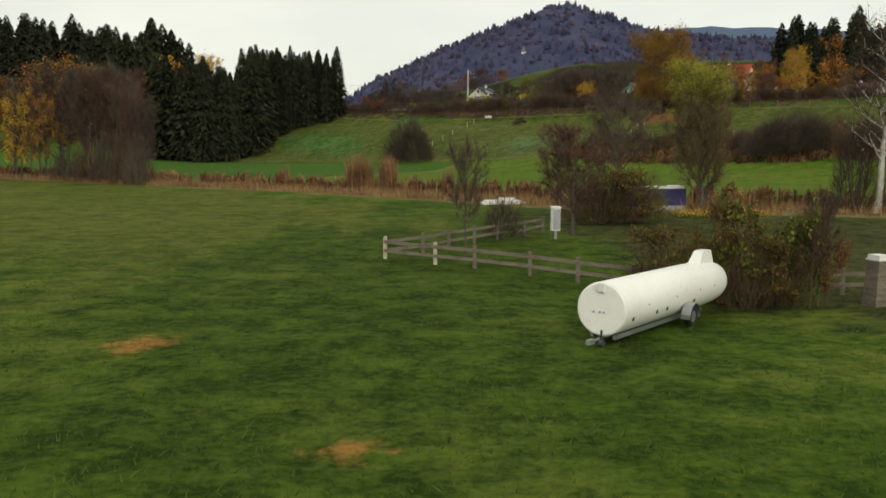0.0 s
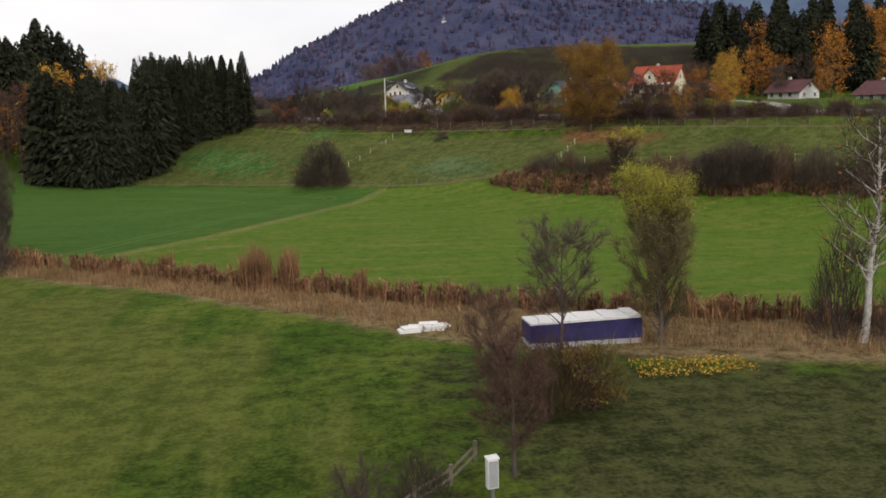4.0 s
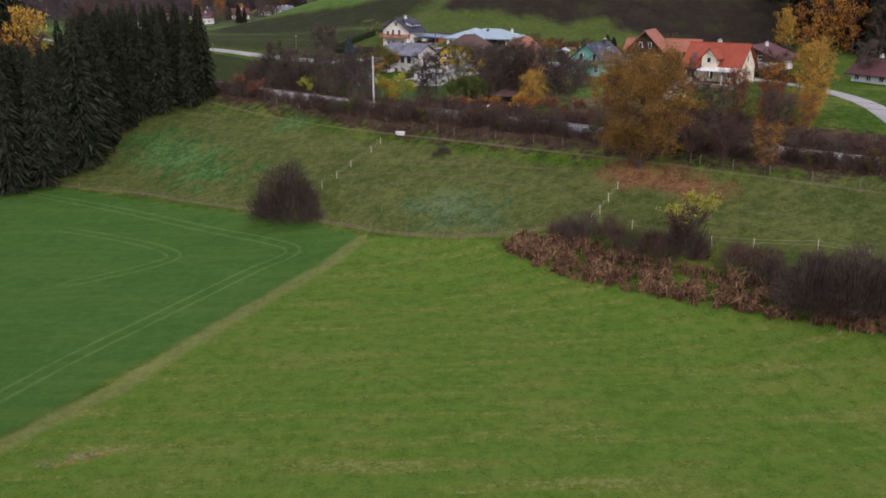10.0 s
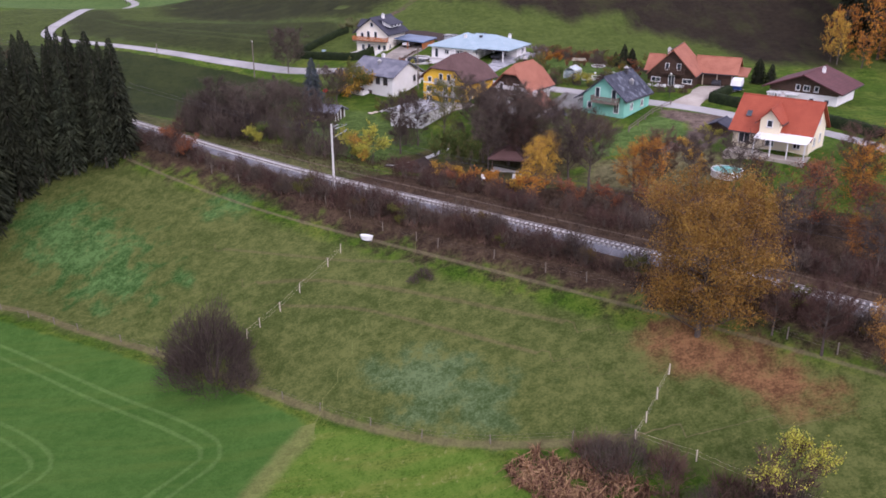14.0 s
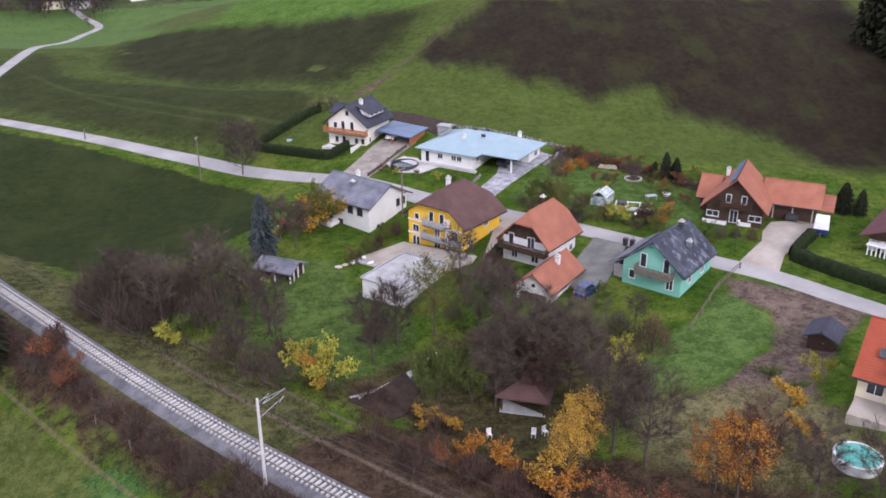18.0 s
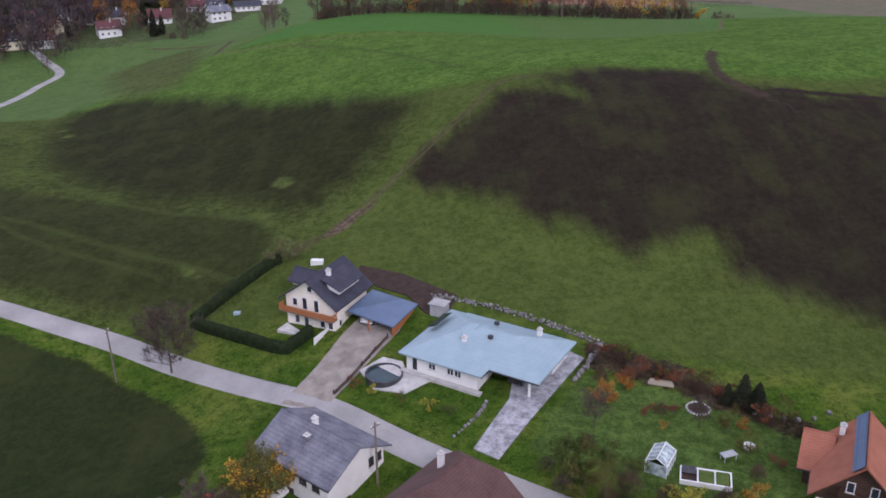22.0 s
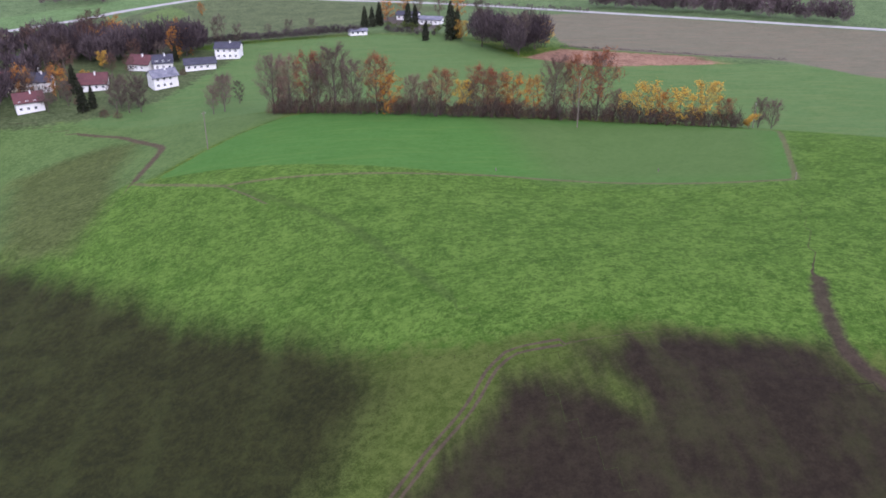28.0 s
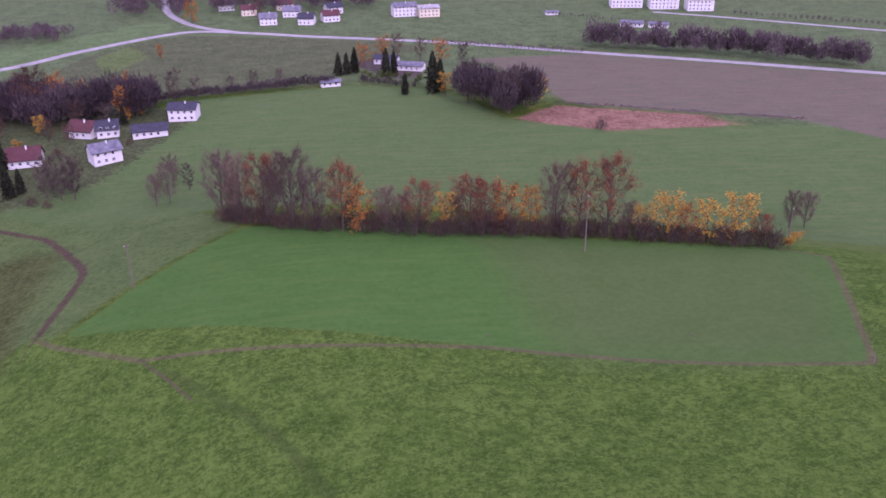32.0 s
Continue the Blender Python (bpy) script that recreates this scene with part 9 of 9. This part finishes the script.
part("pane", Shape().slab([(-1.19, -1.7, 1.52), (0, -1.7, 2.2), (0, 1.7, 2.2), (-1.19, 1.7, 1.52)], 0.015), M["greenhouse_glass"], gh)
part("pane", Shape().slab([(0, -1.7, 2.2), (1.19, -1.7, 1.52), (1.19, 1.7, 1.52), (0, 1.7, 2.2)], 0.015), M["greenhouse_glass"], gh)
for x0, x1, y0, y1 in ((-1.18, -1.165, -1.7, 1.7), (1.165, 1.18, -1.7, 1.7), (-1.15, 1.15, -1.7, -1.685), (-1.15, 1.15, 1.685, 1.7)):
    part("pane", Shape().box(x0, x1, y0, y1, 0, 1.5), M["greenhouse_glass"], gh)
cf = thing("raised_bed", pose(56.2, 262.6, gz(56.2, 262.6), 0, 0, -20), "white framed raised beds with dark soil and greens", "raised bed")
part("frame", Shape().box(-2.7, 2.7, -1.3, -1.15, -0.3, 0.55).box(-2.7, 2.7, 1.15, 1.3, -0.3, 0.55).box(-2.7, -2.55, -1.15, 1.15, -0.3, 0.55).box(2.55, 2.7, -1.15, 1.15, -0.3, 0.55).box(-0.9, -0.75, -1.15, 1.15, -0.3, 0.5).box(0.9, 1.05, -1.15, 1.15, -0.3, 0.5), M["white_paint"], cf)
part("soil", Shape().box(-2.54, 2.54, -1.14, 1.14, -0.3, 0.35), M["soil_bed"], cf)
part("cover", Shape().slab([(-2.5, 0.0, 0.62), (-1.0, 0.0, 0.62), (-1.0, 1.1, 0.75), (-2.5, 1.1, 0.75)], 0.03), M["dark_metal"], cf)
part("salad_bed", Shape().box(-0.7, 0.85, -1.0, 1.0, 0.36, 0.5), M["green"], cf)
part("herb_bed", Shape().box(1.1, 2.4, -1.0, 1.0, 0.36, 0.62), M["green"], cf)
tb = thing("garden_table", pose(60.0, 265.8, gz(60, 265.8), 0, 0, 15), "grey garden table on the lawn", "table")
part("top", Shape().box(-0.9, 0.9, -0.5, 0.5, 0.70, 0.76), M["grey_paint"], tb)
for x in (-0.75, 0.75):
    for y in (-0.38, 0.38):
        part("leg", Shape().box(x - 0.04, x + 0.04, y - 0.04, y + 0.04, -0.1, 0.70), M["grey_paint"], tb)
ft = thing("stone_basin", pose(63.0, 267.4, gz(63, 267.4)), "white round stone basin on the lawn", "basin")
part("bowl", Shape().add(ring(0.45, 0) + ring(0.75, 0.45) + ring(0.6, 0.45) + ring(0.4, 0.25), [(j * 32 + k, j * 32 + (k + 1) % 32, j * 32 + 32 + (k + 1) % 32, j * 32 + 32 + k) for j in range(3) for k in range(32)] + [tuple(range(96, 128))]), M["white_paint"], ft)
lg = thing("log_pile", pose(57.0, 280.2, gz(57, 280.2), 0, 0, -22), "low stack of pale firewood logs", "log pile")
log_mesh = Shape().tube([(0, -0.25, 0), (0, 0.25, 0)], [0.12, 0.12], 7).mesh("log")
log_mesh.materials.append(M["pale_wood"])
for r in range(3):
    for i in range(13 - r):
        part("log", log_mesh, M["pale_wood"], lg, "", pose(-1.6 + i * 0.25 + r * 0.12, rng.uniform(-0.04, 0.04), 0.13 + 0.21 * r, 0, 0, rng.uniform(-5, 5)))


def small_roofed(name, x, y, turn, w, d, eave, ridge, wall_m, roof_m, label, open_front=False, base=None, over=0.5):
    b = thing(name, pose(x, y, gz(x, y) if base is None else base, 0, 0, turn), label, "shed", "outbuildings")
    if open_front:
        part("wall", Shape().box(-w / 2, w / 2, d / 2 - 0.12, d / 2, -1.2, eave), M[wall_m], b)
        part("wall", Shape().box(w * 0.1, w / 2, -d / 2 + 0.3, d / 2 - 0.125, -1.2, eave), M[wall_m], b)
        for px_, py_ in ((-w / 2 + 0.1, -d / 2 + 0.1), (-w * 0.2, -d / 2 + 0.1), (w * 0.1, -d / 2 + 0.1), (w / 2 - 0.1, -d / 2 + 0.1), (-w / 2 + 0.1, 0)):
            part("post", Shape().box(px_ - 0.08, px_ + 0.08, py_ - 0.08, py_ + 0.08, -1.2, eave), M["white_paint"], b)
        part("floor", Shape().box(-w / 2, w / 2, -d / 2, d / 2, -1.2, 0.05), M["concrete"], b)
    else:
        part("wall", wall_shape(w, d, eave, ridge, low=-1.2), M[wall_m], b)
        put_door(b, pose(0, -d / 2, 0), 0.9, 1.9, "dark_wood")
    put_roof(b, w, d, eave, ridge, over, roof_m)
    return b


small_roofed("garden_pavilion", 3.2, 252.0, 62, 3.6, 5.2, 2.1, 2.9, "dark_wood", "roof_grey", "open garden pavilion with a shallow grey roof", True, 11.9)
gz_ = thing("gazebo", pose(31.8, 218.2, 11.9, 0, 0, -20), "open gazebo with a dark brown pyramid roof", "gazebo", "outbuildings")
put_roof(gz_, 4.8, 5.4, 2.2, 3.5, 0.4, "roof_brown", 0.999, 0.999)
for x in (-2.2, 2.2):
    for y in (-2.5, 2.5):
        part("post", Shape().box(x - 0.08, x + 0.08, y - 0.08, y + 0.08, -0.8, 2.25), M["dark_wood"], gz_)
part("floor", Shape().box(-2.4, 2.4, -2.7, 2.7, -0.8, 0.05), M["concrete"], gz_)
for x, y, a in ((27.0, 212.4, 10), (31.4, 212.0, -15), (32.6, 212.2, 30)):
    c = thing("garden_chair", pose(x, y, gz(x, y), 0, 0, a), "white plastic garden chair", "chair", "garden chairs")
    part("seat", Shape().box(-0.25, 0.25, -0.25, 0.25, 0.40, 0.45), M["white_paint"], c)
    part("backrest", Shape().box(-0.25, 0.25, 0.22, 0.26, 0.45, 0.95), M["white_paint"], c)
    for lx in (-0.2, 0.2):
        for ly in (-0.2, 0.2):
            part("leg", Shape().box(lx - 0.03, lx + 0.03, ly - 0.03, ly + 0.03, -0.1, 0.40), M["white_paint"], c)
small_roofed("garden_shed", 65.2, 220.6, -40, 2.7, 3.6, 1.8, 2.4, "dark_wood", "roof_dark", "small dark timber shed with blue-grey roof")
hut = thing("pump_hut", pose(30.4, 299.2, gz(30.4, 299.2), 0, 0, -30), "small grey-blue hut with flat pale roof", "shed", "outbuildings")
part("wall", Shape().box(-1.1, 1.1, -0.9, 0.9, -0.6, 1.7), M["grey_paint"], hut)
part("roof", Shape().box(-1.3, 1.3, -1.1, 1.1, 1.7, 1.82), M["flat_roof"], hut)
rail_fence("lawn_fence", [(64.0, 240.4), (61.6, 238.0), (59.2, 235.6), (57.0, 232.6), (54.8, 229.6), (52.4, 226.4)], "weathered wooden garden fence beside the lawn", 1.0, (0.4, 0.85), "old_wood")
bt = thing("woodpile", pose(1.8, 267.3, gz(1.8, 267.3), 0, 0, 20), "white and red wrapped bales behind the house", "bales")
for x, y, z, m_ in ((0, 0, 0.5, "white_paint"), (1.2, 0.3, 0.5, "white_paint"), (0.5, 0.1, 1.3, "red_plastic")):
    bm = bmesh.new()
    bmesh.ops.create_icosphere(bm, subdivisions=2, radius=0.6)
    me = bpy.data.meshes.new("bale")
    bm.to_mesh(me)
    bm.free()
    part("bale", me, M[m_], bt, "", pose(x, y, z))
for i, (x, y, m_) in enumerate(((11.1, 253.0, "pale_wood"), (12.1, 253.7, "pale_wood"), (13.1, 254.2, "white_paint"), (13.8, 255.1, "white_paint"), (14.5, 253.8, "grey_paint"), (15.6, 253.4, "white_paint"), (16.2, 252.4, "grey_paint"), (14.7, 255.7, "white_paint"))):
    me = stone_mesh[i % 5].copy()
    me.materials.clear()
    solid("rubble_sack", me, M[m_], pose(x, y, gz(x, y) + 0.18, 0, 0, 40 * i) @ Matrix.Diagonal((1.3, 0.8, 0.6, 1)), "pale sack of building rubble on the grass", "sack", "rubble sacks")
sl = thing("garden_slide", pose(9.4, 306.6, gz(9.4, 306.6), 0, 0, 20), "bright blue plastic garden slide", "slide")
part("chute", Shape().slab([(-0.25, 0, 2.2), (0.25, 0, 2.2), (0.25, -2.0, 0.3), (-0.25, -2.0, 0.3)], 0.08).box(-0.3, -0.25, -0.1, 0.0, 0, 2.4).box(0.25, 0.3, -0.1, 0.0, 0, 2.4), M["blue_plastic"], sl)
part("ladder", Shape().box(-0.25, -0.2, 0.1, 0.16, -0.2, 2.2).box(0.2, 0.25, 0.1, 0.16, -0.2, 2.2), M["old_wood"], sl)
solid("sandbox", Shape().box(-0.5, 0.5, -0.4, 0.4, -0.2, 0.25).box(-0.4, 0.4, -0.3, 0.3, 0.25, 0.29), M["roof_blue"], on_ground(0.3, 307.6), "small white sandbox on the lawn", "sandbox")
solid("white_tank", Shape().box(-1.0, 1.0, -0.45, 0.45, -0.2, 0.7), M["white_paint"], on_ground(12.1, 317.4, -10), "white water tank beside the garden", "tank")


def car(x, y, turn, paint, label, base=None):
    """A small hatchback: lower body, glasshouse, wheels, lamps."""
    c = thing("car", pose(x, y, (gz(x, y) if base is None else base) + 0.13, 0, 0, turn), label, "car", "parked cars")
    prof = [(-2.0, 0.35), (-2.02, 0.75), (-1.75, 0.92), (-0.9, 0.98), (0.9, 0.98), (1.7, 0.92), (2.0, 0.80), (2.02, 0.35), (1.5, 0.22), (-1.5, 0.22)]
    n = len(prof)
    part("body", Shape().add([(s_ * (0.84 if z < 0.9 else 0.80), y_, z) for s_ in (-1, 1) for y_, z in prof], [tuple(range(n)), tuple(range(2 * n - 1, n - 1, -1))] + [(i, n + i, n + (i + 1) % n, (i + 1) % n) for i in range(n)]), M[paint], c)
    cab = [(-1.75, 0.93), (-1.45, 1.42), (0.15, 1.46), (1.0, 0.96)]
    part("window", Shape().add([(s_ * (0.76 if z < 1.0 else 0.60), y_, z) for s_ in (-1, 1) for y_, z in cab], [(0, 1, 2, 3), (7, 6, 5, 4), (0, 4, 5, 1), (1, 5, 6, 2), (2, 6, 7, 3)]), M["glass"], c)
    part("roof", Shape().slab([(-0.62, -1.42, 1.49), (0.62, -1.42, 1.49), (0.60, 0.12, 1.51), (-0.60, 0.12, 1.51)], 0.05), M[paint], c)
    for sx in (-1, 1):
        for y_ in (-1.25, 1.25):
            w = part("wheel", Shape().tube([(sx * 0.70, y_, 0.18), (sx * 0.86, y_, 0.18)], [0.31, 0.31], 14), M["rubber"], c)
            part("rim", Shape().tube([(sx * 0.84, y_, 0.18), (sx * 0.875, y_, 0.18)], [0.19, 0.17], 10), M["steel"], w)
        part("headlight", Shape().box(sx * 0.62 - 0.14, sx * 0.62 + 0.14, 1.95, 2.04, 0.62, 0.76), M["glass"], c)
        part("tail_light", Shape().box(sx * 0.68 - 0.1, sx * 0.68 + 0.1, -2.05, -1.95, 0.65, 0.85), M["red_plastic"], c)


car(20.8, 299.6, 150, "white_car", "small white car parked under the carport")
car(39.4, 282.8, 145, "dark_metal", "black car parked under the bungalow's carport")
car(42.6, 236.8, -42, "blue_car", "blue hatchback parked on the grass")
car(79.0, 257.0, 150, "dark_metal", "dark car parked under the carport")
van = thing("caravan_trailer", pose(80.4, 251.0, gz(80.4, 251.0) + 0.12, 0, 0, -30), "covered trailer with white top and blue side", "trailer")
part("body", Shape().box(-1.0, 1.0, -1.9, 1.9, 0.5, 1.2), M["blue_car"], van)
part("cover", Shape().add([(-1.02, -1.92, 1.2), (1.02, -1.92, 1.2), (1.02, 1.92, 1.2), (-1.02, 1.92, 1.2), (-0.9, -1.7, 2.2), (0.9, -1.7, 2.2), (0.9, 1.7, 2.2), (-0.9, 1.7, 2.2)], [(0, 1, 5, 4), (1, 2, 6, 5), (2, 3, 7, 6), (3, 0, 4, 7), (4, 5, 6, 7)]), M["white_paint"], van)
for sx in (-1, 1):
    part("wheel", Shape().tube([(sx * 0.9, 0, 0.3), (sx * 1.08, 0, 0.3)], [0.32, 0.32], 14), M["rubber"], van)
part("drawbar", Shape().box(-0.06, 0.06, -3.0, -1.9, 0.4, 0.5), M["steel"], van)
for x, y in ((51.2, 249.4), (52.0, 248.8)):
    b = thing("wheelie_bin", pose(x, y, gz(x, y) + 0.1, 0, 0, -40), "black wheeled bin beside the lane", "bin", "wheeled bins")
    part("body", Shape().add([(-0.24, -0.24, 0), (0.24, -0.24, 0), (0.24, 0.24, 0), (-0.24, 0.24, 0), (-0.29, -0.3, 1.0), (0.29, -0.3, 1.0), (0.29, 0.3, 1.0), (-0.29, 0.3, 1.0)], [(0, 1, 5, 4), (1, 2, 6, 5), (2, 3, 7, 6), (3, 0, 4, 7)]), M["dark_metal"], b)
    part("lid", Shape().box(-0.31, 0.31, -0.33, 0.33, 1.0, 1.08), M["dark_metal"], b)

for x, y in [(65.8, 256.3), (67.2, 255.5), (70.5, 254.5)]:
    b = thing("planter_box", pose(x, y, gz(x, y), 0, 0, -31), "white planter box before the timber house", "planter", "planter boxes")
    part("trough", Shape().box(-0.9, 0.9, -0.3, 0.3, -0.2, 0.55).box(-0.8, 0.8, -0.2, 0.2, 0.55, 0.58), M["white_paint"], b)
    part("soil", Shape().box(-0.79, 0.79, -0.19, 0.19, 0.581, 0.6), M["soil_bed"], b)
for i, (x, y) in enumerate([(66.5, 273.7), (68.2, 273.1), (69.6, 272.7), (71.2, 272.1), (73.2, 272.3), (75.6, 273.3)]):
    solid("garden_boulder", stone_mesh[i % 5].copy(), None, pose(x, y, gz(x, y) + 0.2, 20 * i, 35 * i, 60 * i) @ Matrix.Diagonal((0.9, 0.7, 0.7, 1)), "pale boulder at the garden's upper edge", "boulder", "garden boulders")

# ---- mountain and far ridges ----
def ridge_mesh(name, cx, cy, turn, length, depth, profile, nx_, ny_, rough):
    """A mountain whose skyline follows profile (fraction along, height), falling off to both sides."""
    xs, ys = np.linspace(-0.5, 0.5, nx_), np.linspace(-1, 1, ny_)
    X, Y = np.meshgrid(xs, ys)
    top = np.interp(X + 0.5, [p[0] for p in profile], [p[1] for p in profile])
    k = np.exp(-(np.abs(Y) * 1.6) ** 1.7)
    z = top * k
    c, s = math.cos(radians(turn)), math.sin(radians(turn))
    wx, wy = X * length, Y * depth
    PX, PY = cx + wx * c - wy * s, cy + wx * s + wy * c
    for i in range(ny_):
        for j in range(nx_):
            q = (PX[i, j] * 0.004, PY[i, j] * 0.004, 1.3)
            z[i, j] += k[i, j] * rough * (noise.fractal(q, 0.9, 2.1, 4) - 0.1) - 3 * (1 - k[i, j])
    ids = np.arange(nx_ * ny_).reshape(ny_, nx_)
    q = np.stack([ids[:-1, :-1], ids[:-1, 1:], ids[1:, 1:], ids[1:, :-1]], -1).reshape(-1, 4)
    return grid_mesh(name, np.stack([PX.ravel(), PY.ravel(), z.ravel()], 1), q), PX, PY, z


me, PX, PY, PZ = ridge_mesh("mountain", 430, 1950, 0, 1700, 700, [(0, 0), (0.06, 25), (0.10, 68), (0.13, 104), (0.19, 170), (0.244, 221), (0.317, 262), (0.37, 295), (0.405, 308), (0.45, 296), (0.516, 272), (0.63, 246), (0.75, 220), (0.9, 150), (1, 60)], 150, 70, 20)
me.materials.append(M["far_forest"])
tagged(new("mountain", me), "wooded mountain with mixed autumn forest, blue haze painted into its colour", "mountain", kind="structure")
# bare autumn woods, haze painted in as a blue-purple tint
M["hazed_autumn"] = surface("far_autumn_wood", (0.046, 0.042, 0.078), (0.092, 0.075, 0.115), 0.95, 0.012, 0.12, bumps=0, island=0.4, spec=0.05)
co, fa, broad, broad_fa = [], [], [], []
flat = np.stack([PX.ravel(), PY.ravel(), PZ.ravel()], 1)
for i in range(8600):
    a = flat[rng.integers(len(flat) - 151)] + np.array([rng.uniform(-8, 8), rng.uniform(-8, 8), 0])
    if a[2] < 25 or a[1] > 2080 or math.hypot(a[0] - 154, a[1] - 1672) < 30 or math.hypot(a[0] + 85, a[1] - 1356) < 44:
        continue
    h, w = rng.uniform(7, 13), rng.uniform(3.5, 6)
    if i % 5 < 2:
        n = len(broad)
        broad += [(a[0] + k * w * math.cos(t_), a[1] + k * w * math.sin(t_), a[2] + z_ * h) for k, z_ in ((0.7, -0.3), (1.0, 0.3), (0.55, 0.75)) for t_ in (0.3, 1.5, 2.8, 4.0, 5.3)]
        broad_fa += [(n + 5 * r + k, n + 5 * r + (k + 1) % 5, n + 5 * r + 5 + (k + 1) % 5, n + 5 * r + 5 + k) for r in (0, 1) for k in range(5)] + [tuple(n + 10 + k for k in range(5))]
        continue
    n = len(co)
    co += [(a[0] + w * math.cos(t_), a[1] + w * math.sin(t_), a[2] - 3) for t_ in (0.3, 1.9, 3.5, 5.1)] + [(a[0] + rng.uniform(-1, 1), a[1], a[2] + h)]
    fa += [(n, n + 1, n + 4), (n + 1, n + 2, n + 4), (n + 2, n + 3, n + 4), (n + 3, n, n + 4)]
tagged(part("mountain_forest", raw(co, fa, "mountain_forest"), M["far_forest"], None), "dense dark forest covering the mountain, tinted blue with painted haze", "forest", kind="stuff")
tagged(part("autumn_wood", raw(broad, broad_fa, "autumn_wood"), M["hazed_autumn"], None), "bare woods between the mountain's firs, blue-purple from painted haze", "forest", kind="stuff")
# horizon ridges; their haze is base colour only, no volume
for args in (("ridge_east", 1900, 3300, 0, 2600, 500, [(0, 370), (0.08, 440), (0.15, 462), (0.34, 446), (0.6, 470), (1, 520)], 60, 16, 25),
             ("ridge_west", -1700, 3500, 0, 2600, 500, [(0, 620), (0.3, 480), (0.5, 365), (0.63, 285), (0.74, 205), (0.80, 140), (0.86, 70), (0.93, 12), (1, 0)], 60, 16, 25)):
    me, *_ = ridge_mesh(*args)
    me.materials.append(M["far_haze"])
    tagged(new(args[0], me), "mountain ridge on the horizon with blue haze painted into its colour", "mountain ridge", kind="structure")

ch = thing("chapel", pose(154, 1690, 161) @ Matrix.Diagonal((1.6, 1.3, 1.3, 1)), "small white chapel with a spire on the mountain", "chapel")
part("nave", wall_shape(9, 14, 7, 12, low=-12), M["white_wall"], ch)
put_roof(ch, 9, 14, 7, 12, 0.5, "roof_grey")
tw_ = part("tower", Shape().box(-2.6, 2.6, -11, -6, -12, 15), M["white_wall"], ch)
part("spire", Shape().add([(-2.8, -11.2, 15), (2.8, -11.2, 15), (2.8, -5.8, 15), (-2.8, -5.8, 15), (0, -8.5, 25)], [(0, 1, 4), (1, 2, 4), (2, 3, 4), (3, 0, 4)]), M["roof_grey"], tw_)
for x, y, z, w, d, eave, ridge in ((-104, 1372, 31, 20, 11, 6.0, 9.5), (-82, 1366, 31, 24, 12, 5.0, 8.5), (-60, 1358, 31, 16, 10, 5.0, 8.0)):
    f = thing("farmhouse", pose(x, y, z, 0, 0, -84), "white farmhouse with a grey roof at the mountain's foot", "house", "farm on the slope")
    part("wall", wall_shape(d, w, eave, ridge, low=-12), M["white_wall"], f)
    put_roof(f, d, w, eave, ridge, 0.8, "roof_grey")
    for u in np.arange(-w / 2 + 2.0, w / 2 - 1.4, 3.2):
        put_window(f, side_pose(d, w, "L", float(u), 1.2), 1.3, 1.5, sill=False)
        put_window(f, side_pose(d, w, "R", float(u), 1.2), 1.3, 1.5, sill=False)
